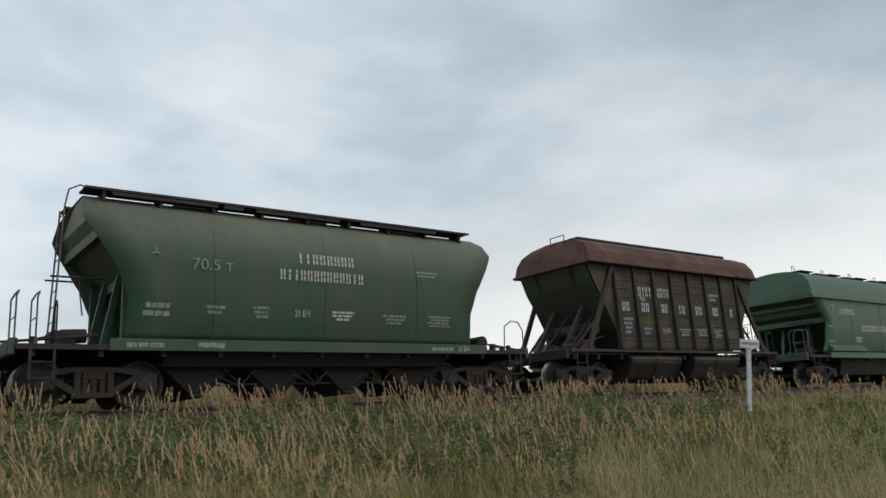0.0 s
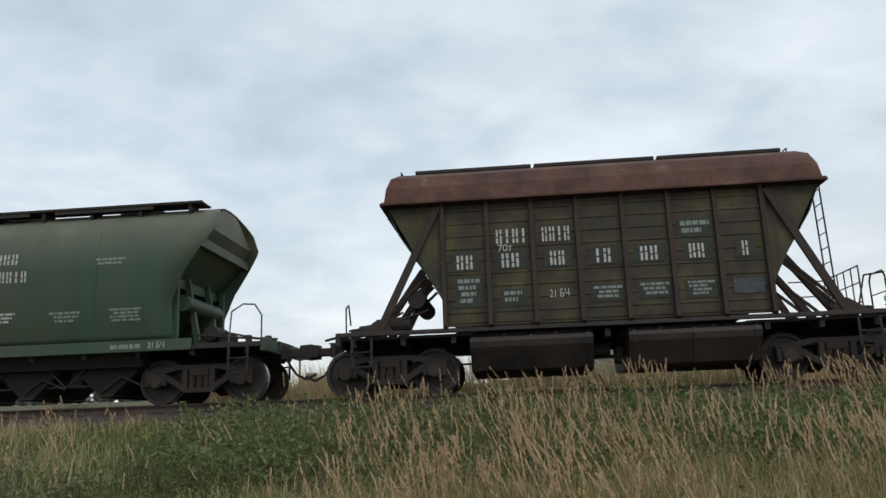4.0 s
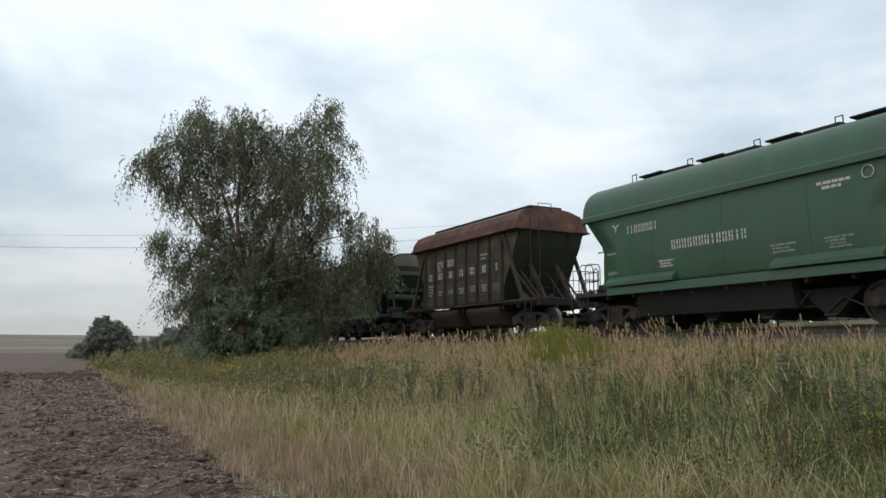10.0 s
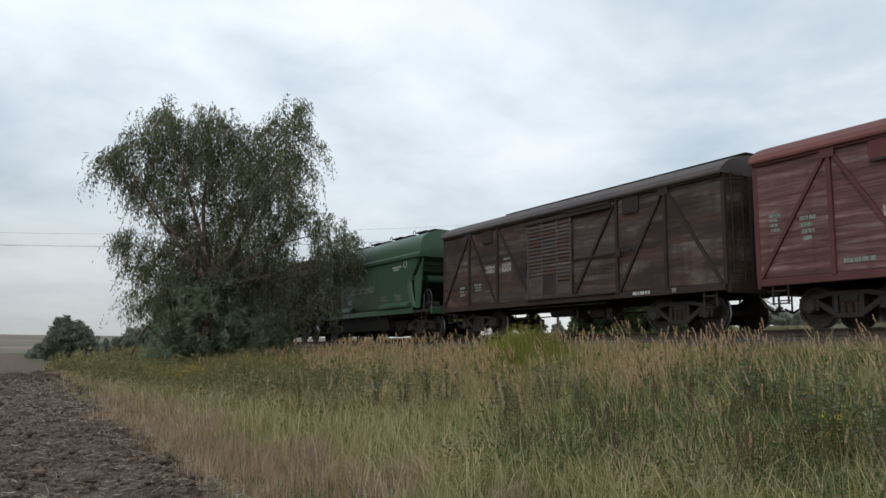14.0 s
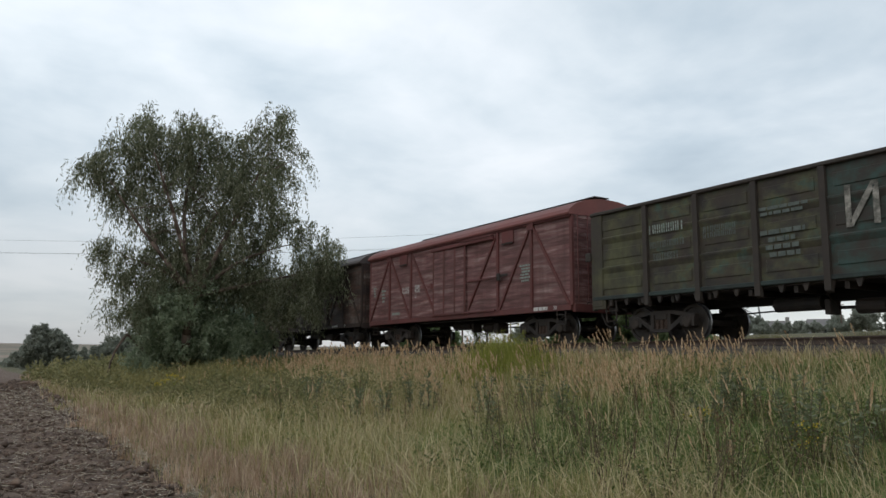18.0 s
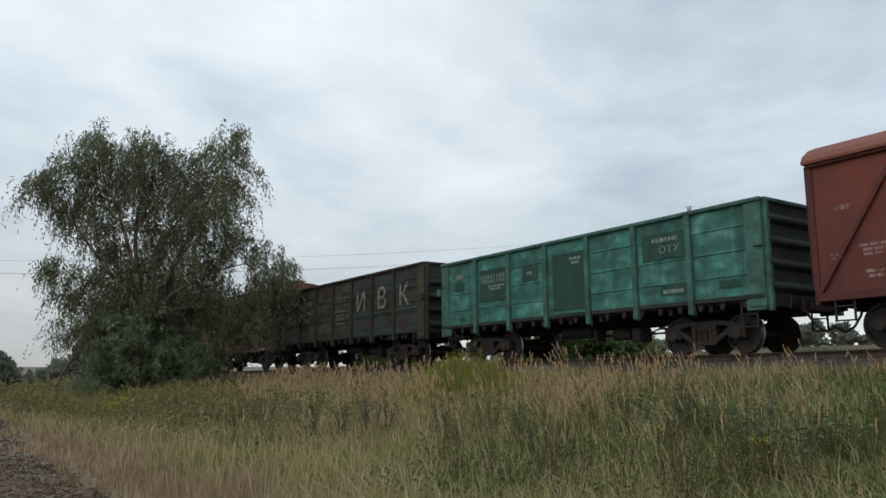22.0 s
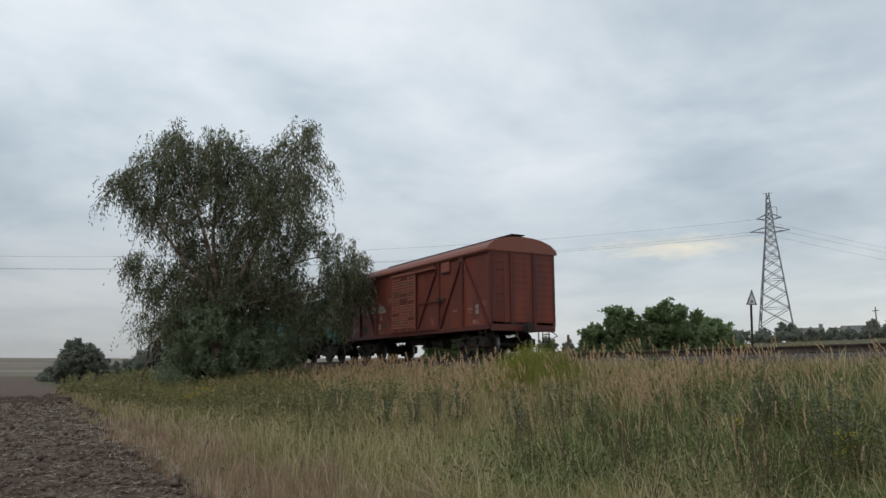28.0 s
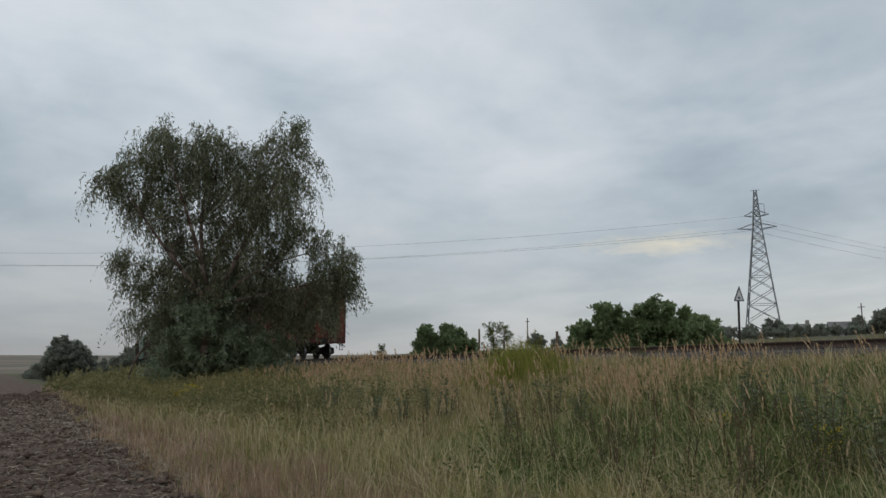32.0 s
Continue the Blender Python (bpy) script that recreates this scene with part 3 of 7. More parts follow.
def wheelset_mesh():
    bm = B()
    for s in (-1, 1):
        lathe(bm, [(0.06, s * 0.70), (0.13, s * 0.70), (0.15, s * 0.76), (0.39, s * 0.745), (0.40, s * 0.70), (0.505, s * 0.70), (0.505, s * 0.725), (0.477, s * 0.74), (0.473, s * 0.835), (0.40, s * 0.84), (0.385, s * 0.79), (0.16, s * 0.80), (0.14, s * 0.86), (0.07, s * 0.87)])
    lathe(bm, [(0.075, -1.08), (0.082, 0.0), (0.075, 1.08)], 14)
    # cast marks on the wheel faces show the turning
    for s in (-1, 1):
        for k in range(3):
            a = k * 2.094
            box(bm, 0.25 * math.cos(a) - 0.03, 0.25 * math.cos(a) + 0.03, s * 0.79, s * 0.815, 0.25 * math.sin(a) - 0.03, 0.25 * math.sin(a) + 0.03)
    bmesh.ops.recalc_face_normals(bm, faces=bm.faces[:])
    me = finish("wheelset", bm, WHEEL_MAT)
    me.materials.append(TREAD_MAT)
    for p in me.polygons:
        c = p.center
        if math.hypot(c.x, c.z) > 0.46 and 0.73 < abs(c.y) < 0.84:
            p.material_index = 1
    return me


def side_frame_mesh():
    bm = B()
    for s in (-1, 1):
        beam(bm, (s * 1.18, 0, 0.62), (s * 0.5, 0, 0.74), 0.15, 0.11)
        beam(bm, (s * 0.78, 0, 0.60), (s * 0.3, 0, 0.30), 0.15, 0.12)
        beam(bm, (s * 0.30, 0, 0.26), (s * 0.30, 0, 0.75), 0.14, 0.11)
        box(bm, s * 0.925 - 0.17, s * 0.925 + 0.17, -0.1, 0.1, 0.50, 0.66, 0.02)
        box(bm, s * 1.12 - 0.05, s * 1.12 + 0.05, -0.09, 0.09, 0.36, 0.62, 0.01)
        box(bm, s * 0.74 - 0.05, s * 0.74 + 0.05, -0.09, 0.09, 0.38, 0.62, 0.01)
    beam(bm, (-0.52, 0, 0.75), (0.52, 0, 0.75), 0.15, 0.10)
    beam(bm, (-0.34, 0, 0.265), (0.34, 0, 0.265), 0.17, 0.09)
    return finish("side_frame", bm, DARK_STEEL)


def spring_mesh():
    prof = [(0.03, 0.3)]
    for k in range(6):
        z = 0.31 + k * 0.044
        prof += [(0.055, z), (0.076, z + 0.007), (0.076, z + 0.022), (0.055, z + 0.03)]
    bm = lathe(B(), prof + [(0.03, 0.58)], 10)
    bmesh.ops.transform(bm, matrix=Matrix.Rotation(radians(90), 4, "X"), verts=bm.verts[:])
    bmesh.ops.recalc_face_normals(bm, faces=bm.faces[:])
    return finish("spring", bm, SPRING_MAT)


def axle_box_mesh():
    bm = lathe(B(), [(0.05, -0.14), (0.13, -0.13), (0.15, -0.11), (0.16, 0.10), (0.05, 0.11)], 16)
    for k in range(4):
        a = k * 1.571 + 0.785
        tube(bm, (0.11 * math.cos(a), -0.15, 0.11 * math.sin(a)), (0.11 * math.cos(a), -0.12, 0.11 * math.sin(a)), 0.018, 6)
    bmesh.ops.recalc_face_normals(bm, faces=bm.faces[:])
    return finish("axle_box", bm, DARK_STEEL)


def bolster_mesh():
    bm = box(B(), -0.22, 0.22, -1.1, 1.1, 0.56, 0.72, 0.02)
    box(bm, -0.3, 0.3, -0.35, 0.35, 0.70, 0.84, 0.02)
    for s in (-1, 1):
        beam(bm, (s * 0.42, -0.95, 0.4), (s * 0.42, 0.95, 0.4), 0.09, 0.09, (1, 0, 0))
        for y in (-0.76, 0.76):
            box(bm, s * 0.415 - 0.03, s * 0.415 + 0.03, y - 0.06, y + 0.06, 0.3, 0.62, 0.01)
    return finish("bogie", bm, DARK_STEEL)


WHEELSET, SIDE_FRAME, SPRINGS, AXLE_BOX, BOLSTER = wheelset_mesh(), side_frame_mesh(), spring_mesh(), axle_box_mesh(), bolster_mesh()
wheelsets = []


def bogie(wagon, x):
    b = share("bogie", BOLSTER, wagon, pose(x, 0, 0))
    tagged(b, "three-piece cast steel bogie, black with grime")
    for y in (-1.03, 1.03):
        share("side_frame", SIDE_FRAME, b, pose(0, y, 0))
        for x_ in (-0.16, 0, 0.16):
            share("spring", SPRINGS, b, pose(x_, y, 0))
        for s in (-0.925, 0.925):
            share("axle_box", AXLE_BOX, b, pose(s, y, 0.475, 0, 0, 0 if y < 0 else 180))
    for s in (-0.925, 0.925):
        wheelsets.append((share("wheelset", WHEELSET, b, pose(s, 0, 0.475)), s))
    return b


def coupler_mesh():
    bm = box(B(), -0.75, -0.12, -0.09, 0.09, 0.95, 1.13, 0.02)
    prism(bm, [(-0.2, 0.90), (-0.2, 1.2), (0.06, 1.22), (0.06, 0.88)], -0.17, 0.05)
    prism(bm, [(-0.2, 0.93), (-0.2, 1.17), (0.0, 1.17), (0.0, 0.93)], 0.05, 0.19)
    box(bm, -0.62, -0.5, -0.28, 0.28, 0.9, 1.22, 0.02)
    tube(bm, (-0.45, -0.9, 1.22), (-0.45, 0.12, 1.22), 0.018, 6)
    tube(bm, (-0.45, -0.9, 1.22), (-0.45, -0.95, 0.95), 0.018, 6)
    return finish("coupler", bm, DARK_STEEL)


def hose_mesh():
    pts = [(-0.45, -0.33, 0.93), (-0.38, -0.35, 0.78), (-0.22, -0.35, 0.55), (0.0, -0.35, 0.44), (0.22, -0.35, 0.55)]
    return finish("brake_hose", rods(B(), pts, 0.028, 8), DARK_STEEL)


COUPLER, HOSE = coupler_mesh(), hose_mesh()


def running_gear(wagon, half, pivot, frame_half, mat, sill_z=(1.05, 1.28), sill_y=1.5):
    """Bogies, couplers, hoses, centre sill, cross-members and brake rigging."""
    for s in (-1, 1):
        bogie(wagon, s * pivot)
        share("coupler", COUPLER, wagon, pose(s * half, 0, 0, 0, 0, 0 if s > 0 else 180))
        share("brake_hose", HOSE, wagon, pose(s * half, 0, 0, 0, 0, 0 if s > 0 else 180))
    bm = box(B(), -frame_half, frame_half, -0.18, 0.18, 0.84, 1.14, 0.02)
    part("centre_sill", bm, SOOT_SHADE, wagon)
    for k in range(-5, 6):
        x = k * frame_half / 5.3
        part("cross_member", box(B(), x - 0.05, x + 0.05, -1.4, 1.4, 0.98, 1.13), DARK_STEEL, wagon)
    bm = B()
    tube(bm, (-1.1, -0.55, 0.78), (0.1, -0.55, 0.78), 0.17, 14)
    part("brake_reservoir", bm, DARK_STEEL, wagon)
    bm = rods(B(), [(-pivot + 1.2, -0.3, 0.62), (-0.6, -0.35, 0.68), (1.6, -0.35, 0.66), (pivot - 1.2, -0.3, 0.6)], 0.02)
    rods(bm, [(-1.8, 0.5, 0.72), (2.2, 0.55, 0.7)], 0.025)
    rods(bm, [(0.4, -0.9, 0.95), (0.4, -0.4, 0.68), (0.4, 0.3, 0.72)], 0.02)
    tube(bm, (0.9, -0.5, 0.66), (1.55, -0.5, 0.66), 0.17, 12)
    box(bm, 1.7, 2.0, -0.75, -0.25, 0.42, 0.8, 0.03)
    box(bm, 0.2, 0.35, -0.7, -0.3, 0.5, 0.85, 0.02)
    rods(bm, [(1.85, -0.6, 0.5), (2.6, -0.7, 0.72), (3.2, -0.7, 0.74)], 0.022)
    part("brake_rigging", bm, DARK_STEEL, wagon)
    for s in (-1, 1):
        bm = box(B(), s * frame_half - 0.06, s * frame_half + 0.06, -sill_y + 0.05, sill_y - 0.05, sill_z[0] - 0.05, sill_z[1], 0.015)
        part("end_beam", bm, mat, wagon)
        for y in (-1, 1):
            # step below the corner
            bm = B()
            x = s * (frame_half - 0.5)
            for d in (-0.2, 0.2):
                beam(bm, (x + d, y * (sill_y + 0.01), 0.55), (x + d, y * (sill_y + 0.01), sill_z[0] + 0.1), 0.015, 0.05)
            for z in (0.56, 0.85):
                box(bm, x - 0.2, x + 0.2, y * (sill_y + 0.01) - 0.06, y * (sill_y + 0.01) + 0.06, z, z + 0.025)
            part("step", bm, DARK_STEEL, wagon)


def marks(wagon, x0, x1, z0, z1, cols, rows_, on, mat, name="marking"):
    """Painted characters as plain upright bars, in rows between the given edges; on: how far out the wall stands at a height."""
    bm = B()
    rnd = random.Random(int(abs(x0) * 1310 + z0 * 977))

    def bar(p, q, a, b):
        bm.faces.new([bm.verts.new((u, on(v), v)) for u, v in ((p, a), (q, a), (q, b), (p, b))])

    step_x = (x1 - x0) / cols
    if rows_ == 1 and z1 - z0 > 0.15:
        # one line of tall characters: two thin strokes each, broken as by a stencil
        for k in range(cols):
            p = x0 + k * step_x
            for off, wid in ((0.04, 0.25), (0.50, 0.25)) if rnd.random() < 0.75 else ((0.26, 0.28),):
                cut = z0 + (z1 - z0) * rnd.uniform(0.3, 0.7)
                gap = 0.05 * (z1 - z0)
                bar(p + off * step_x, p + (off + wid) * step_x, z0, cut - gap)
                bar(p + off * step_x, p + (off + wid) * step_x, cut + gap, z1)
        return tagged(part(name, bm, mat, wagon), kind="stuff")
    # small print: lines of short flat bars
    step_z = (z1 - z0) / rows_
    for r in range(rows_):
        hi = z1 - r * step_z
        lo = hi - step_z * (0.62 if rows_ > 1 else 1.0)
        p = x0 + (0 if r == 0 else rnd.uniform(0, 0.2) * (x1 - x0))
        end = x1 - (0 if r == 0 else rnd.uniform(0, 0.3) * (x1 - x0))
        while p < end - 0.02:
            q = min(end, p + step_x * rnd.choice((1, 2, 2, 3)) * 0.9)
            bar(p, q, lo, hi)
            p = q + step_x * 0.35
    return tagged(part(name, bm, mat, wagon), kind="stuff")


def letters(wagon, text, x, z, height, y=-1.56, mat=None, width=1.0, bold=0.0):
    cu = bpy.data.curves.new("letters", "FONT")
    cu.body, cu.size, cu.align_x, cu.align_y = text, height * 1.38, "CENTER", "CENTER"
    cu.offset = bold
    tmp = bpy.data.objects.new("letters", cu)
    scene.collection.objects.link(tmp)
    me = bpy.data.meshes.new_from_object(tmp.evaluated_get(bpy.context.evaluated_depsgraph_get()))
    bpy.data.objects.remove(tmp)
    me.materials.clear()
    me.materials.append(mat or WHITE_MARK)
    ob = tagged(new("lettering", me), kind="stuff")
    ob.parent = wagon
    ob.matrix_basis = pose(x, y, z, 90, 0, 0) @ Matrix.Diagonal((width, 1, 1, 1))
    return ob


def ladder(wagon, x, y, z0, z1, width=0.4, mat=None, along="y", name="ladder", foot=0.0):
    """Two rails with rungs; foot: how far the lower end stands out along x."""
    bm = B()
    n = max(3, int((z1 - z0) / 0.3))
    d = (0, width / 2, 0) if along == "y" else (width / 2, 0, 0)
    for s in (-1, 1):
        tube(bm, (x + foot + s * d[0], y + s * d[1], z0), (x + s * d[0], y + s * d[1], z1), 0.018, 6)
    for k in range(n):
        f = (k + 0.5) / n
        z, xx = z0 + (z1 - z0) * f, x + foot * (1 - f)
        tube(bm, (xx - d[0], y - d[1], z), (xx + d[0], y + d[1], z), 0.012, 6)
    return part(name, bm, mat or DARK_STEEL, wagon)


def rail_loop(wagon, x, y0, y1, z0, z1, mat=None, bend_x=0.0):
    bm = B()
    rods(bm, [(x, y0, z0), (x, y0, z1 - 0.12), (x + bend_x, y0 + 0.1 * (1 if y1 > y0 else -1), z1), (x + bend_x, y1 - 0.1 * (1 if y1 > y0 else -1), z1), (x, y1, z1 - 0.12), (x, y1, z0)], 0.017)
    tube(bm, (x, y0, (z0 + z1) / 2), (x, y1, (z0 + z1) / 2), 0.012, 6)
    return part("handrail", bm, mat or DARK_STEEL, wagon)


# ---- the wagons ----
def smooth_hopper(label, mat, domed):
    """Hopper wagon with smooth bulging sides, sloping ends and open end platforms."""
    w = tagged(empty("hopper_wagon"), label, "hopper wagon", "wagons of the freight train")
    running_gear(w, 6.88, 4.75, 6.25, mat)
    if domed:
        cross = [(1.38, 1.30), (1.46, 1.7), (1.52, 2.2), (1.55, 2.8), (1.56, 3.45), (1.58, 3.5)]
        reach = lambda z: float(np.interp(z, [1.3, 1.6, 2.5, 3.45, 3.6], [4.95, 4.8, 4.65, 5.45, 5.52]))
    else:
        cross = [(1.36, 1.30), (1.47, 1.75), (1.54, 2.3), (1.56, 2.9), (1.52, 3.35), (1.40, 3.75), (1.15, 4.07), (0.8, 4.28), (0.4, 4.40), (0.0, 4.43)]
        reach = lambda z: float(np.interp(z, [1.3, 1.6, 2.1, 2.7, 3.3, 3.72, 4.1, 4.43], [4.33, 4.30, 4.29, 4.52, 4.90, 5.17, 5.12, 4.95]))
    fine = []
    for (ya, za), (yb, zb) in zip(cross, cross[1:]):
        for k in range(3):
            fine.append((ya + (yb - ya) * k / 3, za + (zb - za) * k / 3))
    fine.append(cross[-1])
    segs = 14

    def shell(sides, pts, ext, name, lab="", thick=0.02):
        bm = B()
        for sg in sides:
            grid = [[bm.verts.new((ext(z) * (2 * k / segs - 1), sg * y, z)) for k in range(segs + 1)] for y, z in pts]
            for a, b in zip(grid, grid[1:]):
                for k in range(segs):
                    bm.faces.new((a[k], a[k + 1], b[k + 1], b[k]))
        bmesh.ops.remove_doubles(bm, verts=bm.verts[:], dist=1e-4)
        bmesh.ops.recalc_face_normals(bm, faces=bm.faces[:])
        ob = part(name, bm, mat, w, lab, True)
        md = ob.modifiers.new("thickness", "SOLIDIFY")
        md.thickness, md.offset = thick, -1
        return ob

    if domed:
        for sg in (-1, 1):
            shell((sg,), fine, reach, "side_wall")
        dome = [(1.60, 3.45), (1.62, 3.55), (1.60, 3.68), (1.58, 3.92), (1.51, 4.16), (1.35, 4.38), (1.08, 4.54), (0.72, 4.63), (0.36, 4.67), (0, 4.685)]
        dome_reach = lambda z: float(np.interp(z, [3.45, 3.66, 4.0, 4.3, 4.5, 4.67], [5.60, 5.60, 5.58, 5.54, 5.50, 5.46]))
        bm = B()
        ring = [(s * y, z) for s, seq in ((-1, dome), (1, dome[-2::-1])) for y, z in seq]
        grid = [[bm.verts.new((dome_reach(z) * f, y, z)) for f in (-1, -0.985, -0.6, -0.2, 0.2, 0.6, 0.985, 1)] for y, z in ring]
        for a, b in zip(grid, grid[1:]):
            for k in range(7):
                bm.faces.new((a[k], a[k + 1], b[k + 1], b[k]))
        for k in (0, 7):
            bm.faces.new([g[k] for g in grid])
        bmesh.ops.recalc_face_normals(bm, faces=bm.faces[:])
        for fc in bm.faces:
            fc.smooth = len(fc.verts) == 4
        part("roof", bm, mat, w, "domed green roof with a raised seam along the eaves")
        for sg in (-1, 1):
            part("eave_strip", prism(B(), [(sg * 1.58, 3.43), (sg * 1.66, 3.46), (sg * 1.66, 3.60), (sg * 1.60, 3.66)], -5.62, 5.62, "x"), mat, w)
        for x in (-3.6, -1.2, 1.2, 3.6):
            part("hatch", box(box(B(), x - 0.5, x + 0.5, -0.55, 0.5, 4.80, 4.85, 0.02), x - 0.4, x + 0.4, -0.42, 0.4, 4.58, 4.81), DARK_STEEL, w, "dark roof hatch")
            part("hatch_handle", rods(B(), [(x - 0.95, -0.4, 4.55), (x - 0.95, -0.4, 4.98), (x - 0.75, -0.4, 4.98), (x - 0.75, -0.4, 4.55)], 0.015), DARK_STEEL, w)
        for x0, x1 in ((-3.0, -1.9), (-0.6, 0.5), (1.9, 2.9), (4.2, 5.0)):
            part("roof_walk", box(B(), x0, x1, -0.6, 0.1, 4.72, 4.78), DARK_STEEL, w)
        for x0, x1 in ((-4.55, -1.7), (1.55, 4.4)):
            bm = prism(B(), [(-1.62, 1.36), (-1.62, 1.46), (-1.44, 1.62), (-1.43, 1.36)], x0, x1, "x")
            part("side_board", bm, mat, w)
        for sg in (-1, 1):
            part("end_gusset", prism(B(), [(5.50, 3.44), (4.70, 2.50), (4.92, 1.30), (5.22, 1.30)], sg * 1.42 - 0.012, sg * 1.42 + 0.012), mat, w, "flat green plate bracing the end")
            part("end_strut", beam(B(), (5.52, sg * 1.44, 3.44), (5.25, sg * 1.44, 1.28), 0.05, 0.07), mat, w)
        lip = [(5.36, 3.9), (5.5, 3.5), (4.98, 3.2), (4.9, 2.9), (3.6, 2.1), (2.6, 1.32)]
    else:
        shell((-1, 1), fine, reach, "tank_body", "smooth faded green hopper body, dusty along the top")
        lip = [(4.93, 4.38), (4.98, 3.75), (4.72, 3.35), (4.3, 2.9), (3.6, 2.15), (2.8, 1.32)]
        for y0, y1 in ((-1.12, -0.62), (0.62, 1.12)):
            bm = box(B(), -5.08, 4.72, y0, y1, 4.375, 4.395)
            for y in (y0, y1):
                box(bm, -5.08, 4.72, y - 0.012, y + 0.012, 4.36, 4.41)
            for a, b in ((-4.55, -2.35), (-2.2, -1.75), (-1.45, 0.7), (1.3, 3.6)):
                box(bm, a, b, y0 - 0.012, y0 + 0.012, 4.27, 4.34)
            part("roof_walk", bm, DARK_STEEL, w, "dark steel roof walkway")
        for k in range(9):
            x = -4.7 + k * 1.14
            part("walk_bracket", box(B(), x - 0.03, x + 0.03, -1.08, -0.66, 4.1, 4.36), DARK_STEEL, w)
        for x in (-2.6, 0.2, 3.0):
            part("hatch", box(B(), x - 0.5, x + 0.5, -0.5, 0.5, 4.36, 4.44, 0.02), DARK_STEEL, w)

    def half_width(z):
        ys = [p[0] for p in cross][::1]
        zs = [p[1] for p in cross]
        return float(np.interp(z, zs, ys)) - 0.03

    for s in (-1, 1):
        bm = B()
        rows = []
        for x, z in lip:
            h = half_width(z)
            rows.append([bm.verts.new((s * x, h * f, z)) for f in (-1, -0.5, 0, 0.5, 1)])
        for a, b in zip(rows, rows[1:]):
            for k in range(4):
                bm.faces.new((a[k], a[k + 1], b[k + 1], b[k]))
        ob = part("end_wall", bm, mat, w, "sloping green end plate")
        md = ob.modifiers.new("thickness", "SOLIDIFY")
        md.thickness, md.offset = 0.02, 0
        for x, z in ((lip[2][0] + 0.02, lip[2][1] + 0.05), (lip[3][0] - 0.25, lip[3][1] - 0.3)):
            h = half_width(z) - 0.02
            part("end_stiffener", beam(B(), (s * (x + 0.06), -h, z), (s * (x + 0.06), h, z), 0.16, 0.2, (1, 0, 0)), mat, w)
        for y in (-1.3, -0.55, 0.55, 1.3):
            top = 2.75 if not domed else 2.45
            part("end_post", beam(B(), (s * (4.3 if abs(y) > 1 else 4.5), y, 1.25), (s * (4.28 if abs(y) > 1 else 4.2), y, top), 0.10, 0.12), mat, w)
        part("platform", box(B(), s * 2.6, s * 6.2, -1.4, 1.4, 1.16, 1.2), DARK_STEEL, w)
        if s < 0:
            for x in (-6.2, -5.85):
                rail_loop(w, x, -1.35, -0.75, 1.2, 2.2, PALE_STEEL, 0.05)
        else:
            part("handrail", rods(B(), [(6.2, -1.38, 1.2), (6.2, -1.38, 1.75), (6.05, -1.38, 1.98), (5.8, -1.38, 2.0), (5.55, -1.38, 1.85), (5.5, -1.38, 1.2)], 0.017), PALE_STEEL, w)
        bm = rods(B(), [(s * 4.7, -1.15, 1.42), (s * 5.4, -1.2, 1.34), (s * 6.4, -0.9, 1.28)], 0.026)
        part("brake_pipe", bm, DARK_STEEL, w)
        bm = rods(B(), [(s * 4.6, -0.4, 1.5), (s * 5.2, -0.7, 1.5), (s * 5.9, -0.7, 1.34)], 0.02)
        part("brake_pipe", bm, DARK_STEEL, w)
        for x, y, r in ((5.45, -0.95, 0.10), (5.85, -1.15, 0.075), (6.1, -0.6, 0.09)):
            part("brake_valve", tube(B(), (s * x, y, 1.2), (s * x, y, 1.2 + 2.2 * r), r, 10, r * 0.8), DARK_STEEL, w)
    # upright weld seams, then the sills along the sides
    for sg in (-1, 1):
        for x in (-2.55, 0.05, 2.6):
            run_up = [(y, z) for y, z in cross if z < 4.05]
            bm = B()
            for (ya, za), (yb, zb) in zip(run_up, run_up[1:]):
                beam(bm, (x, sg * (ya + 0.002), za), (x, sg * (yb + 0.002), zb), 0.012, 0.022)
            part("weld_seam", bm, mat, w)
        part("side_sill", box(B(), -4.6, 4.75, sg * 1.5 - 0.03, sg * 1.5 + 0.03, 1.08, 1.32, 0.012), mat, w, "flat green side sill")
        for a, b in ((-6.2, -4.6), (4.75, 6.2)):
            part("platform_sill", box(B(), a, b, sg * 1.46 - 0.04, sg * 1.46 + 0.04, 1.09, 1.20, 0.01), DARK_STEEL, w)
    # hopper bottoms and gates beneath
    tray = 0.42 if domed else 0.80
    part("hopper_tray", prism(B(), [(-1.34, 1.14), (1.34, 1.14), (1.2, tray), (-1.2, tray)], -3.5, 3.55 if not domed else 1.9, "x"), SOOT_SHADE, w, "black tray under the hopper body")
    for x in (-2.68, -0.9, 0.9, 2.68):
        gate = part("discharge_gate", prism(B(), [(x - 0.80, 0.84), (x + 0.80, 0.84), (x + 0.16, 0.24), (x + 0.10, 0.18), (x - 0.10, 0.18), (x - 0.16, 0.24)], -1.0, 1.0), SOOT_SHADE, w, "black wedge-shaped discharge hopper")
        part("gate_flange", box(B(), x - 0.17, x + 0.17, -1.06, 1.06, 0.20, 0.25, 0.01), DARK_STEEL, gate)
        part("gate_lever", rods(B(), [(x - 0.08, -1.02, 0.3), (x + 0.36, -1.06, 0.62), (x + 0.88, -1.04, 0.38)], 0.022), DARK_STEEL, gate)
    for x in (-1.79, 0, 1.79):
        bm = rods(B(), [(x - 0.42, -1.04, 0.82), (x, -1.05, 0.42), (x + 0.42, -1.04, 0.82)], 0.02)
        part("hanger", rods(bm, [(x - 0.5, -0.9, 0.44), (x + 0.5, -0.9, 0.44)], 0.025), DARK_STEEL, w)
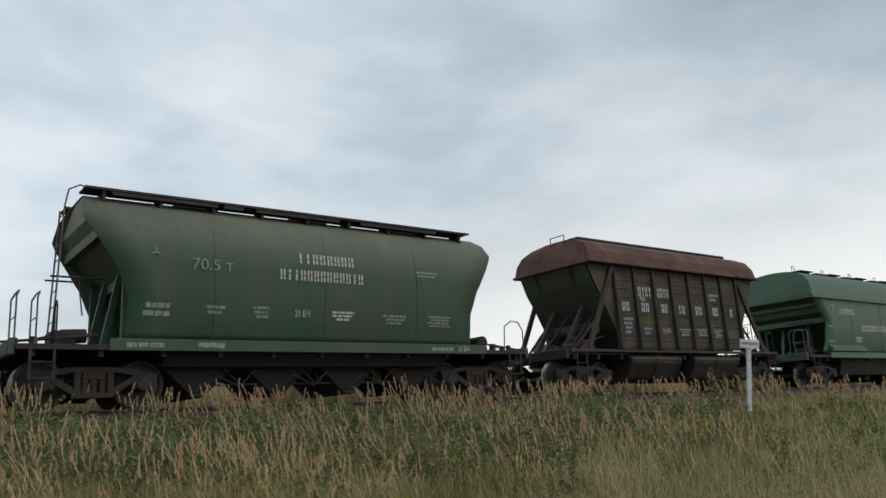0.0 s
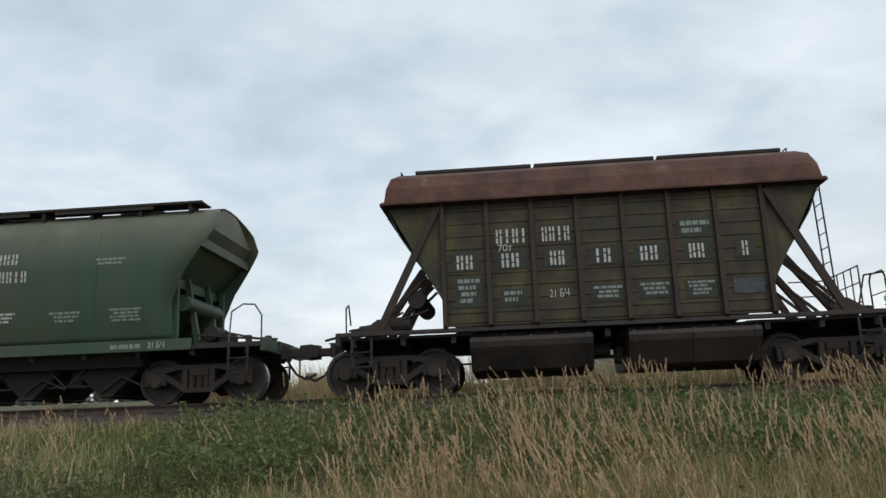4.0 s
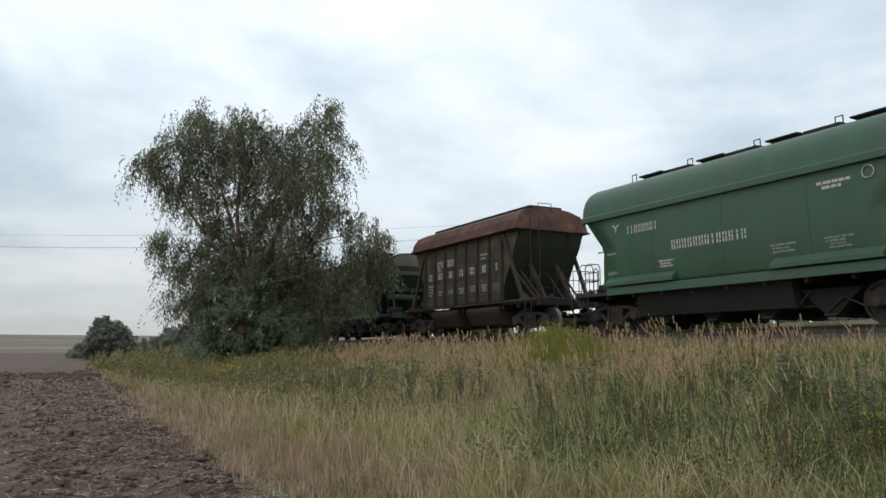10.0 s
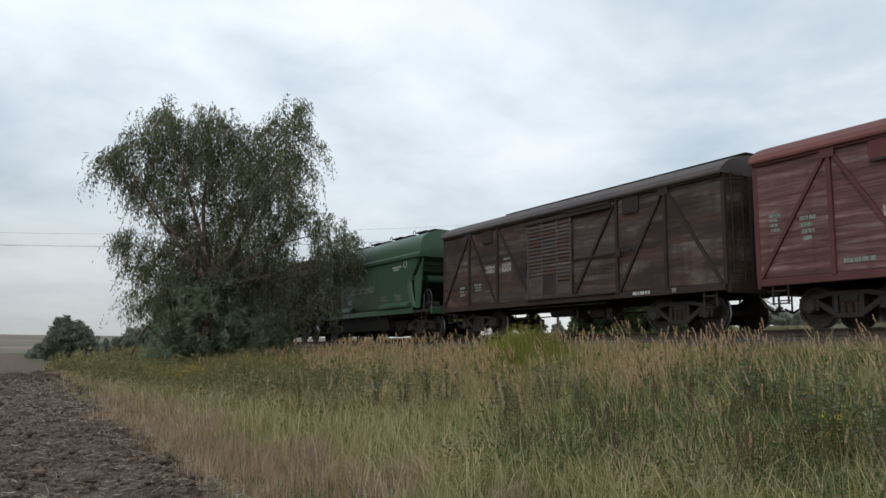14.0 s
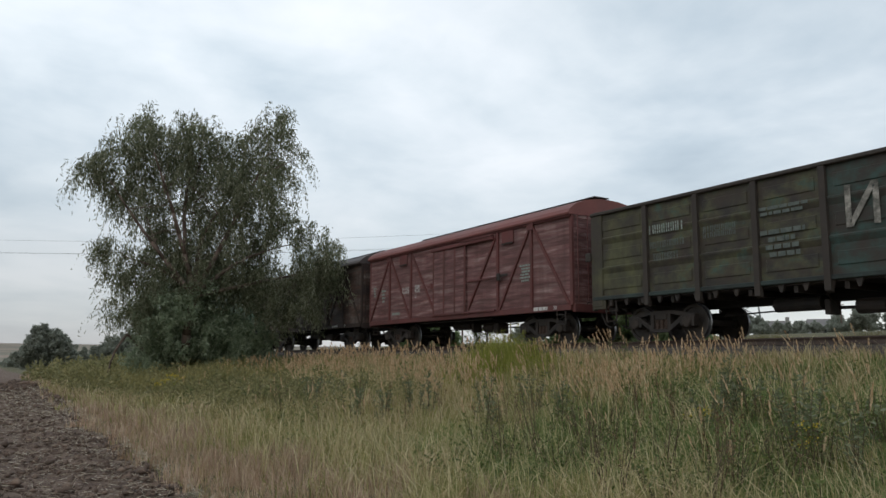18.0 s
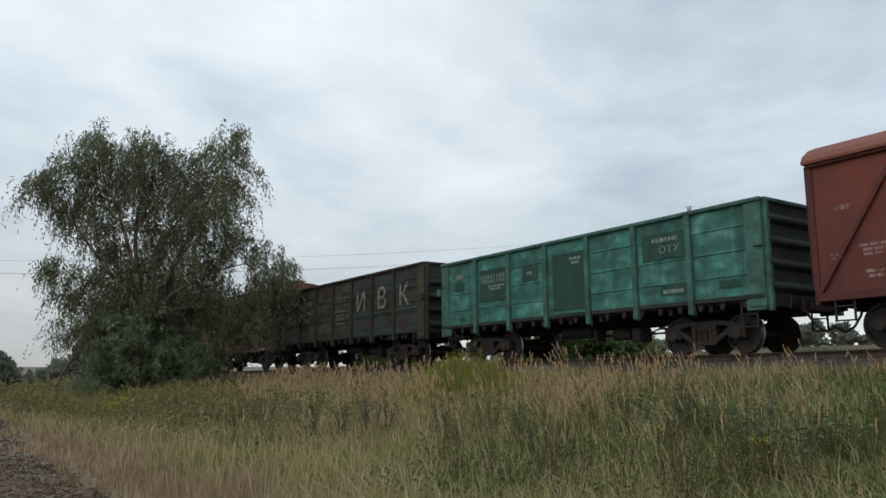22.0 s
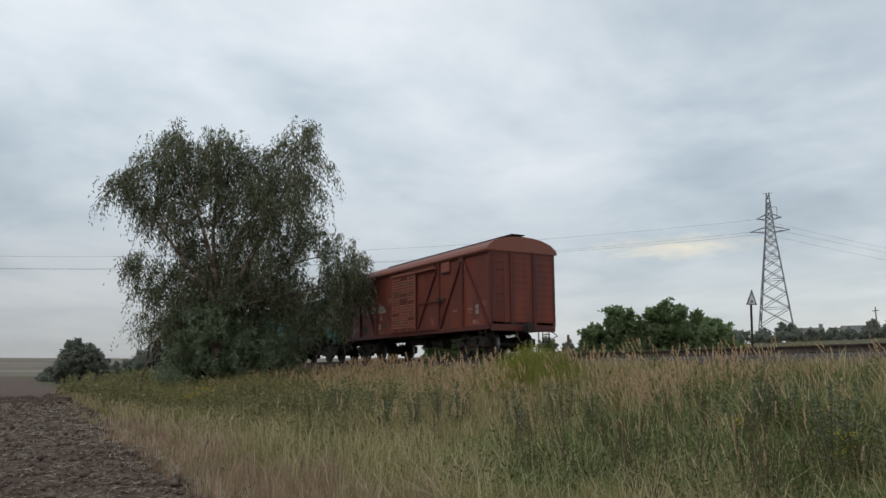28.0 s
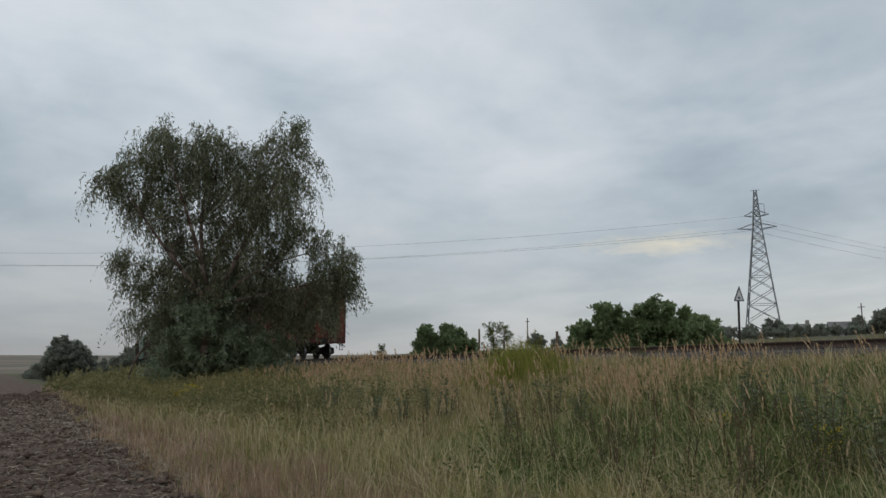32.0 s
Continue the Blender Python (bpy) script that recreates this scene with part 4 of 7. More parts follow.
    # air reservoir and brake gear on the platform
    part("air_reservoir", tube(B(), (5.0 if domed else 4.3, -1.0, 2.55 if domed else 2.15), (5.0 if domed else 4.3, 0.9, 2.55 if domed else 2.15), 0.18, 18), mat, w, smooth=False)
    bm = tube(B(), (5.0, -1.1, 1.45), (5.0, -0.4, 1.45), 0.16, 12)
    box(bm, 4.6, 5.3, -0.9, -0.6, 1.2, 1.35)
    part("brake_cylinder", bm, DARK_STEEL, w)
    bm = tube(B(), (-5.35, -0.9, 1.4), (-4.9, -0.9, 1.42), 0.14, 14)
    box(bm, -5.55, -5.1, -1.1, -0.5, 1.2, 1.5, 0.03)
    part("brake_cylinder", bm, DARK_STEEL, w)
    if not domed:
        ladder(w, -5.42, -0.85, 1.2, 3.95, 0.42, PALE_STEEL, foot=-0.12)
        part("ladder_hoop", rods(B(), [(-5.42, -1.06, 3.95), (-5.36, -1.06, 4.3), (-5.15, -1.06, 4.42), (-5.05, -1.06, 4.38)], 0.016), PALE_STEEL, w)
    bm = rods(B(), [(-5.6, -1.0, 2.55), (-4.6, -1.0, 2.55), (-4.6, -0.5, 2.55), (-5.6, -0.5, 2.55)], 0.02)
    rods(bm, [(-5.1, -1.0, 2.55), (-5.0, -1.0, 1.8)], 0.014)
    part("ladder_rest", bm, DARK_STEEL, w)
    rail_loop(w, -5.5, -1.3, -1.1, 1.2, 2.05)
    return w


def ribbed_hopper(label, side_mat, roof_mat):
    """Hopper wagon with ribbed sides, rusty bowed roof and raking end struts."""
    w = tagged(empty("hopper_wagon"), label, "hopper wagon", "wagons of the freight train")
    running_gear(w, 6.4, 4.45, 5.45, DARK_STEEL)
    ribs = [-3.22 + 0.92 * i for i in range(8)]
    for sg in (-1, 1):
        wall = part("side_wall", box(B(), -3.22, 3.22, sg * 1.44 - 0.02, sg * 1.44 + 0.02, 1.3, 3.88), side_mat, w, "ribbed side of worn olive paint")
        for a, b in zip(ribs, ribs[1:]):
            edge = [(sg * 1.455, 1.36), (sg * 1.482, 1.36)]
            for k in range(9):
                z = 1.56 + k * 0.265
                edge += [(sg * 1.482, z - 0.012), (sg * 1.498, z), (sg * 1.498, z + 0.03), (sg * 1.482, z + 0.045)]
            edge += [(sg * 1.482, 3.82), (sg * 1.455, 3.82)]
            part("side_panel", prism(B(), edge, a + 0.05, b - 0.05, "x"), side_mat, wall)
        for x in ribs:
            bm = prism(B(), [(sg * 1.45, 1.2), (sg * 1.62, 1.3), (sg * 1.56, 3.86), (sg * 1.45, 3.86)], x - 0.045, x + 0.045, "x")
            part("rib", bm, BROWN_FRAME, w)
        for s in (-1, 1):
            bm = prism(B(), [(s * 3.22, 1.75), (s * 3.22, 3.88), (s * 4.38, 3.88)], sg * 1.45 - 0.015, sg * 1.45 + 0.015)
            part("side_wing", bm, side_mat, w)
            part("corner_strut", beam(B(), (s * 3.32, sg * 1.53, 3.8), (s * 4.58, sg * 1.48, 1.28), 0.08, 0.15), BROWN_FRAME, w)
        part("side_sill", box(B(), -5.4, 5.4, sg * 1.5 - 0.04, sg * 1.5 + 0.04, 1.18, 1.27, 0.012), CHUTE, w)
        part("top_rail", box(B(), -4.4, 4.4, sg * 1.5 - 0.05, sg * 1.5 + 0.05, 3.84, 3.93, 0.012), BROWN_FRAME, w)
    # bowed roof
    prof = [(1.66, 3.90), (1.64, 3.96), (1.57, 4.25), (1.38, 4.53), (1.0, 4.71), (0.5, 4.80), (0, 4.82)]
    ring = [(s * y, z) for s, seq in ((-1, prof), (1, prof[-2::-1])) for y, z in seq]
    ends = lambda z: float(np.interp(z, [3.9, 4.25, 4.6, 4.82], [4.42, 4.38, 4.28, 4.1]))
    bm = B()
    grid = [[bm.verts.new((ends(z) * f, y, z)) for f in np.linspace(-1, 1, 9)] for y, z in ring]
    for a, b in zip(grid, grid[1:]):
        for k in range(8):
            bm.faces.new((a[k], a[k + 1], b[k + 1], b[k]))
    for k in (0, 8):
        bm.faces.new([g[k] for g in grid])
    bmesh.ops.recalc_face_normals(bm, faces=bm.faces[:])
    part("roof", bm, roof_mat, w, "bowed roof brown with rust")
    for sg in (-1, 1):
        part("eave_flange", box(B(), -4.46, 4.46, sg * 1.69 - 0.03, sg * 1.69 + 0.03, 3.86, 3.93, 0.01), roof_mat, w)
    for s in (-1, 1):
        part("eave_flange", box(B(), s * 4.46 - 0.05, s * 4.46 + 0.05, -1.66, 1.66, 3.86, 3.93, 0.01), roof_mat, w)
    for x0, x1 in ((-3.85, -1.3), (-1.24, 1.35), (1.41, 4.0)):
        part("hatch_cover", box(B(), x0, x1, -0.75, 0.75, 4.80, 4.89, 0.02), DARK_STEEL, w, "long dark loading hatch")
    for s in (-1, 1):
        part("roof_handle", rods(B(), [(s * 4.2, -0.5, 4.6), (s * 4.2, -0.5, 4.95), (s * 4.2, 0.1, 4.95), (s * 4.2, 0.1, 4.6)], 0.015), DARK_STEEL, w)
        bm = B()
        rows = [[bm.verts.new((s * x, y, z)) for y in (-1.43, 0, 1.43)] for x, z in ((4.4, 3.88), (4.15, 3.3), (3.3, 2.0), (2.7, 1.25))]
        for a, b in zip(rows, rows[1:]):
            for k in range(2):
                bm.faces.new((a[k], a[k + 1], b[k + 1], b[k]))
        ob = part("end_wall", bm, GREEN_BLACK, w, "blackened dark green sloping end")
        md = ob.modifiers.new("thickness", "SOLIDIFY")
        md.thickness, md.offset = 0.02, 0
        for y in (-0.75, 0.75):
            part("end_rib", beam(B(), (s * 4.45, y, 3.85), (s * 3.25, y, 1.95), 0.08, 0.1), BROWN_FRAME, w)
        for y in (-0.6, 0.6):
            part("end_strut", beam(B(), (s * 3.75, y, 2.65), (s * 4.75, y, 1.25), 0.12, 0.14), BROWN_FRAME, w)
        for y in (-1.2, -0.95, 0.2, 0.95):
            part("thin_strut", beam(B(), (s * 3.62, y, 2.42), (s * 4.9, y * 0.9, 1.22), 0.05, 0.06), BROWN_FRAME, w)
        for y in (-1.47, 1.47):
            part("gusset", prism(B(), [(s * 4.3, 1.27), (s * 5.0, 1.27), (s * 4.62, 1.52), (s * 4.5, 1.52)], y - 0.012, y + 0.012), BROWN_FRAME, w)
        part("platform", box(B(), s * 2.7, s * 5.4, -1.4, 1.4, 1.12, 1.17), DARK_STEEL, w)
        bm = rods(B(), [(s * 4.9, -1.2, 1.36), (s * 5.3, -1.0, 1.3), (s * 5.9, -0.7, 1.22)], 0.028)
        part("brake_pipe", bm, DARK_STEEL, w)
        for x, y, r in ((5.1, -1.25, 0.08), (5.25, -0.7, 0.11), (4.95, -0.8, 0.07)):
            part("brake_valve", tube(B(), (s * x, y, 1.17), (s * x, y, 1.17 + 2.4 * r), r, 10, r * 0.8), DARK_STEEL, w)
        part("end_cross_beam", box(B(), s * 4.72 - 0.08, s * 4.72 + 0.08, -1.45, 1.45, 1.16, 1.3), DARK_STEEL, w)
    part("air_reservoir", tube(B(), (-3.85, -1.15, 1.95), (-3.85, 0.8, 1.95), 0.19, 16), DARK_STEEL, w)
    bm = tube(B(), (-4.5, -1.0, 1.45), (-4.0, -1.0, 1.45), 0.16, 14)
    tube(bm, (-5.1, -0.9, 1.35), (-4.8, -0.9, 1.38), 0.12, 12)
    rods(bm, [(-5.3, -1.1, 1.35), (-4.3, -1.1, 1.5), (-3.6, -1.2, 1.7)], 0.025)
    rods(bm, [(-5.2, -0.6, 1.3), (-4.2, -0.7, 1.75)], 0.025)
    part("brake_gear", bm, DARK_STEEL, w)
    for x0, x1 in ((-2.75, -0.3), (0.4, 2.95)):
        half_chute = [(-1.22, 1.17), (-1.46, 1.06), (-1.50, 0.98), (-1.47, 0.86), (-1.2, 0.42), (-1.0, 0.36)]
        bm = prism(B(), half_chute + [(-y, z) for y, z in half_chute[::-1]], x0, x1, "x")
        part("discharge_chute", bm, CHUTE, w, "dark underslung discharge chute")
        for k in (0.04, 0.5, 0.96):
            xx = x0 + (x1 - x0) * k
            part("chute_band", prism(B(), [(-1.475, 1.08), (-1.515, 0.98), (-1.485, 0.85), (-1.2, 0.40), (-1.16, 0.44), (-1.45, 0.86), (-1.48, 0.98)], xx - 0.03, xx + 0.03, "x"), CHUTE, w)
    ladder(w, 4.52, -0.9, 1.25, 4.3, 0.4, foot=0.06)
    rail_loop(w, 5.4, -1.4, -0.7, 1.2, 2.05)
    railing = part("platform_railing", rods(B(), [(5.3, -0.5, 1.17), (5.3, -0.5, 2.3), (5.3, 1.35, 2.3), (4.5, 1.35, 2.3)], 0.016), DARK_STEEL, w, "barred railing round the end platform")
    for z in (1.55, 1.95):
        part("rail_bar", rods(B(), [(5.3, -0.5, z), (5.3, 1.35, z), (4.5, 1.35, z)], 0.014), DARK_STEEL, railing)
    for k in range(1, 6):
        part("upright_bar", tube(B(), (5.3, -0.5 + 0.37 * k, 1.17), (5.3, -0.5 + 0.37 * k, 2.3), 0.014, 6), DARK_STEEL, railing)
    part("handrail", rods(B(), [(5.4, -1.4, 2.0), (5.0, -1.42, 1.95), (4.8, -1.42, 1.25)], 0.017), DARK_STEEL, w)
    part("handrail", rods(B(), [(-5.3, -1.35, 1.2), (-5.3, -1.35, 1.8), (-5.3, -1.1, 1.9), (-5.3, -0.9, 1.5)], 0.017), DARK_STEEL, w)
    return w


def box_wagon(label, wall_mat, frame_mat, roof_mat, planks, louvres):
    """Covered wagon: braced sides, a sliding door, arched roof."""
    w = tagged(empty("covered_wagon"), label, "box wagon", "wagons of the freight train")
    running_gear(w, 7.42, 5.0, 6.9, DARK_STEEL, sill_y=1.45)
    L, Z0, Z1 = 6.93, 1.12, 3.95
    posts = [-L, -5.0, -3.1, -1.15, 1.1, 3.1, 5.0, L]
    for sg in (-1, 1):
        wall = part("side_wall", box(B(), -L + 0.02, L - 0.02, sg * 1.44 - 0.03, sg * 1.44 + 0.03, Z0, Z1), wall_mat, w)
        if planks and sg < 0:
            n = 19
            h = (Z1 - Z0 - 0.12) / n
            for a, b in zip(posts, posts[1:]):
                bm = box(B(), -(b - a) / 2 + 0.01, (b - a) / 2 - 0.01, -0.012, 0.012, -h / 2 + 0.0015, h / 2 - 0.0015, 0.003)
                kinds = [finish("plank", bm.copy(), m) for m in (wall_mat, WOOD_GREY, WOOD_RUST)] if louvres else [finish("plank", bm, wall_mat)]
                for k in range(n):
                    # bare grey boards round the door, old red paint low on one end
                    grey = 0.8 if -2 < (a + b) / 2 < 2.5 else 0.12
                    red = 0.4 if (a + b) / 2 < -2 and 1 < k < 9 else 0.08
                    kind = random.choices((0, 1, 2), (0.6, grey, red))[0] if louvres else 0
                    me = kinds[kind]
                    share("plank", me, wall, pose((a + b) / 2, -1.482 + random.uniform(-0.003, 0.003), Z0 + 0.06 + h * (k + 0.5), 0, 0, 0))
        y = sg * 1.515
        for x in (-5.0, -3.1, 3.1, 5.0):
            part("post", box(B(), x - 0.055, x + 0.055, y - 0.05, y + 0.05, Z0, Z1 - 0.05, 0.012), frame_mat, w)
        for x in (-L, L):
            part("corner_post", box(B(), x - 0.06, x + 0.06, sg * 1.46 - 0.05, sg * 1.46 + 0.05, Z0, Z1, 0.012), frame_mat, w)
        for a, b in (((-6.85, Z0 + 0.05), (-5.08, Z1 - 0.15)), ((-4.92, Z1 - 0.15), (-3.18, Z0 + 0.05)), ((-3.0, Z1 - 0.2), (-1.2, Z0 + 0.2)),
                     ((1.2, Z0 + 0.15), (3.0, Z1 - 0.2)), ((3.18, Z0 + 0.05), (4.92, Z1 - 0.15)), ((5.08, Z1 - 0.15), (6.85, Z0 + 0.05))):
            part("diagonal_brace", beam(B(), (a[0], y + sg * 0.008, a[1]), (b[0], y + sg * 0.008, b[1]), 0.06, 0.085), frame_mat, w)
        part("bottom_rail", box(B(), -L, L, sg * 1.49 - 0.045, sg * 1.49 + 0.045, Z0 - 0.14, Z0 + 0.04, 0.012), frame_mat, w)
        part("top_rail", box(B(), -L, L, sg * 1.51 - 0.05, sg * 1.51 + 0.05, Z1 - 0.09, Z1 + 0.03, 0.012), frame_mat, w)
        for x in (-5.0, 5.0):
            part("gusset", box(B(), x - 0.17, x + 0.17, sg * 1.57 - 0.012, sg * 1.57 + 0.012, Z1 - 0.25, Z1 - 0.03), frame_mat, w)
        # hatches high in the wall
        for x in (-3.75, 3.7):
            h = part("hatch", box(B(), x - 0.33, x + 0.33, sg * 1.53 - 0.02, sg * 1.53 + 0.02, 3.42, 3.86, 0.012), roof_mat if not planks else frame_mat, w, "small closed ventilation hatch")
            part("hinge", box(B(), x - 0.3, x + 0.3, sg * 1.56 - 0.012, sg * 1.56 + 0.012, 3.40, 3.45), DARK_STEEL, h)
        # sliding door with its hanging rail
        part("door_rail", box(B(), -1.3, 2.95, sg * 1.60 - 0.045, sg * 1.60 + 0.045, 3.66, 3.80, 0.02), frame_mat if planks else roof_mat, w)
        part("door_hood", beam(B(), (0.9, sg * 1.63, 3.82), (2.95, sg * 1.63, 3.82), 0.1, 0.05), frame_mat, w)
        door = part("door", box(B(), -1.2, 1.12, sg * 1.55 - 0.03, sg * 1.55 + 0.03, 1.2, 3.66, 0.012), wall_mat, w, "closed sliding door")
        for x in (-1.16, -0.38, 0.40, 1.08):
            part("door_stile", box(B(), x - 0.04, x + 0.04, sg * 1.595 - 0.02, sg * 1.595 + 0.02, 1.2, 3.66, 0.008), frame_mat if planks and not louvres else roof_mat, door)
        if louvres:
            for a, b in ((-1.12, -0.42), (-0.34, 0.36), (0.44, 1.04)):
                for k in range(19):
                    z = 1.32 + k * 0.121
                    if planks and (k < 5 and a < 0 or k < 3):
                        continue
                    bm = prism(B(), [(sg * 1.58, z), (sg * 1.615, z + 0.02), (sg * 1.60, z + 0.095), (sg * 1.58, z + 0.1)], a, b, "x")
                    part("slat", bm, random.choice((roof_mat, WOOD_GREY, WOOD_RUST)) if planks else random.choice((roof_mat, roof_mat, roof_mat, frame_mat, LOUVRE_WORN)), door)
                if planks:
                    part("door_board", box(B(), a, b, sg * 1.588 - 0.008, sg * 1.588 + 0.008, 1.28, 1.9 if a < 0 else 1.66), WOOD_GREY if a != -0.34 else frame_mat, door)
        elif planks:
            for a, b in ((-1.12, -0.42), (-0.34, 0.36), (0.44, 1.04)):
                me = finish("plank", box(B(), -(b - a) / 2, (b - a) / 2, -0.01, 0.01, -0.052, 0.052, 0.005), wall_mat)
                for k in range(21):
                    share("plank", me, door, pose((a + b) / 2, sg * 1.59, 1.27 + k * 0.114))
        part("latch", box(box(B(), -1.6, -1.2, sg * 1.6 - 0.02, sg * 1.6 + 0.02, 2.28, 2.36, 0.01), -1.34, -1.2, sg * 1.63 - 0.03, sg * 1.63 + 0.03, 2.22, 2.44, 0.01), frame_mat, w)
        part("latch", box(box(B(), 3.12, 3.75, sg * 1.6 - 0.02, sg * 1.6 + 0.02, 2.30, 2.38, 0.01), 3.2, 3.36, sg * 1.63 - 0.04, sg * 1.63 + 0.04, 2.16, 2.42, 0.02), DARK_STEEL, w)
        part("door_guide", box(B(), 1.2, 3.05, sg * 1.56 - 0.02, sg * 1.56 + 0.02, 2.28, 2.34, 0.008), frame_mat, w)
        part("lower_guide", box(B(), -1.3, 3.0, sg * 1.58 - 0.03, sg * 1.58 + 0.03, 1.14, 1.20, 0.008), frame_mat, w)
    # arched roof
    prof = [(1.62, 3.93), (1.63, 3.99), (1.55, 4.12), (1.3, 4.3), (0.95, 4.43), (0.5, 4.51), (0, 4.54)]
    ring = [(s * yy, z) for s, seq in ((-1, prof), (1, prof[-2::-1])) for yy, z in seq]
    bm = B()
    grid = [[bm.verts.new((x, yy, z)) for x in np.linspace(-L - 0.08, L + 0.08, 11)] for yy, z in ring]
    for a, b in zip(grid, grid[1:]):
        for k in range(10):
            bm.faces.new((a[k], a[k + 1], b[k + 1], b[k]))
    for k in (0, 10):
        bm.faces.new([g[k] for g in grid])
    bmesh.ops.recalc_face_normals(bm, faces=bm.faces[:])
    part("roof", bm, roof_mat, w, "arched sheet roof")
    part("roof_walk", box(B(), -4.3, 6.75, -0.32, 0.3, 4.645, 4.675), DARK_STEEL, w, "narrow dark roof walk")
    for k in range(10):
        x = -4.1 + k * 1.18
        part("walk_bracket", box(B(), x - 0.025, x + 0.025, -0.22, 0.22, 4.48, 4.645), DARK_STEEL, w)
    for s in (-1, 1):
        end = part("end_wall", box(B(), s * L - 0.03, s * L + 0.03, -1.42, 1.42, Z0, Z1 + 0.02), wall_mat, w)
        if planks:
            me = finish("plank", box(B(), -0.012, 0.012, -1.40, 1.40, -0.065, 0.065, 0.006), wall_mat)
            for k in range(20):
                share("plank", me, end, pose(s * (L + 0.036), 0, Z0 + 0.08 + k * 0.141))
        else:
            for k in range(11):
                z = Z0 + 0.2 + k * 0.24
                for a, b in ((-1.38, -0.62), (-0.42, 0.42), (0.62, 1.38)):
                    part("end_ridge", box(B(), s * (L + 0.03) - 0.006, s * (L + 0.03) + 0.006, a, b, z, z + 0.12, 0.005), wall_mat, end)
        for yy in (-0.52, 0.52):
            part("end_post", box(B(), s * (L + 0.05) - 0.05, s * (L + 0.05) + 0.05, yy - 0.07, yy + 0.07, Z0, Z1, 0.012), frame_mat, w)
        part("end_buffer_plate", box(B(), s * (L + 0.04) - 0.06, s * (L + 0.04) + 0.06, -1.45, 1.45, Z0 - 0.2, Z0 + 0.05, 0.015), frame_mat, w)
        ladder(w, s * (L + 0.16), -1.15, 1.25, 3.95, 0.4, frame_mat)
    part("tail_pipe", rods(B(), [(L + 0.1, 1.2, 0.95), (L + 0.35, 1.2, 0.85), (L + 0.35, 1.35, 0.75), (L + 0.15, 1.35, 0.72)], 0.018), DARK_STEEL, w)
    bm = rods(B(), [(-2.6, -1.35, 0.92), (2.5, -1.35, 0.90)], 0.02)
    part("release_rod", bm, DARK_STEEL, w)
    return w


def gondola(label, wall_mat, frame_mat, corner_mat, top, ridges, half):
    """Open-top wagon: posts, pressed side panels, floor hatches with hinge lugs."""
    w = tagged(empty("gondola_wagon"), label, "gondola wagon", "wagons of the freight train")
    running_gear(w, 7.02, 4.325, 6.35, DARK_STEEL, sill_y=1.42)
    L, Z0 = half, 1.2
    side_mats = {-6: GOND_OLIVE, -4: GOND_MID, -3: GOND_MID, -1: GOND_MID} if ridges == 2 else {}
    xs = [-L + 0.12, -4.36, -2.616, -0.872, 0.872, 2.616, 4.36, L - 0.12]
    for sg in (-1, 1):
        wall = part("side_wall", box(B(), -L, L, sg * 1.45 - 0.02, sg * 1.45 + 0.02, Z0, top), wall_mat, w)
        for a, b in zip(xs, xs[1:]):
            edge = [(sg * 1.46, Z0 + 0.08), (sg * 1.483, Z0 + 0.08)]
            for k in range(ridges):
                z = Z0 + (top - Z0) * (k + 1) / (ridges + 1)
                if ridges == 2:
                    edge += [(sg * 1.483, z - 0.12), (sg * 1.535, z + 0.02), (sg * 1.535, z + 0.06), (sg * 1.483, z + 0.09)]
                else:
                    edge += [(sg * 1.483, z - 0.03), (sg * 1.502, z - 0.015), (sg * 1.502, z + 0.015), (sg * 1.483, z + 0.03)]
            edge += [(sg * 1.483, top - 0.1), (sg * 1.46, top - 0.1)]
            bay = side_mats.get(round(a), wall_mat)
            panel = part("side_panel", prism(B(), edge, a + 0.06, b - 0.06, "x"), bay, wall)
            if ridges == 2:
                # long pressings above, between and below the ridges
                for z in (Z0 + 0.42, Z0 + 1.27, Z0 + 2.12):
                    if z + 0.2 < top - 0.1:
                        part("pressing", box(B(), a + 0.22, b - 0.22, sg * 1.491 - 0.012, sg * 1.491 + 0.012, z - 0.14, z + 0.16, 0.011), bay, panel)
        for x in xs[1:-1]:
            bm = prism(B(), [(sg * 1.46, Z0 - 0.3), (sg * 1.58, Z0 - 0.25), (sg * 1.58, top - 0.1), (sg * 1.46, top - 0.05)], x - 0.075, x + 0.075, "x")
            part("post", bm, frame_mat, w)
        for s in (-1, 1):
            part("corner_post", box(B(), s * L - s * 0.42, s * L + s * 0.02, sg * 1.50 - 0.04, sg * 1.50 + 0.04, Z0 - 0.2, top - 0.06, 0.015), corner_mat, w)
            part("corner_brace", box(B(), s * L - s * 0.5, s * L, sg * 1.49 - 0.03, sg * 1.49 + 0.03, Z0 - 0.28, Z0 + 0.12, 0.015), corner_mat, w)
        part("top_rail", box(B(), -L - 0.03, L + 0.03, sg * 1.50 - 0.08, sg * 1.50 + 0.08, top - 0.1, top, 0.02), frame_mat, w)
        part("bottom_rail", box(B(), -L, L, sg * 1.5 - 0.05, sg * 1.5 + 0.05, Z0 - 0.02, Z0 + 0.09, 0.012), GRIME_GREEN, w)
        for k in range(20):
            x = -5.8 + k * 0.61
            bm = prism(B(), [(x - 0.09, Z0 - 0.02), (x + 0.09, Z0 - 0.02), (x + 0.03, Z0 - 0.2), (x - 0.03, Z0 - 0.2)], sg * 1.46 - 0.03, sg * 1.46 + 0.03)
            part("hinge_lug", bm, DARK_STEEL, w)
    part("floor", box(B(), -L, L, -1.43, 1.43, Z0 - 0.06, Z0), DARK_STEEL, w)
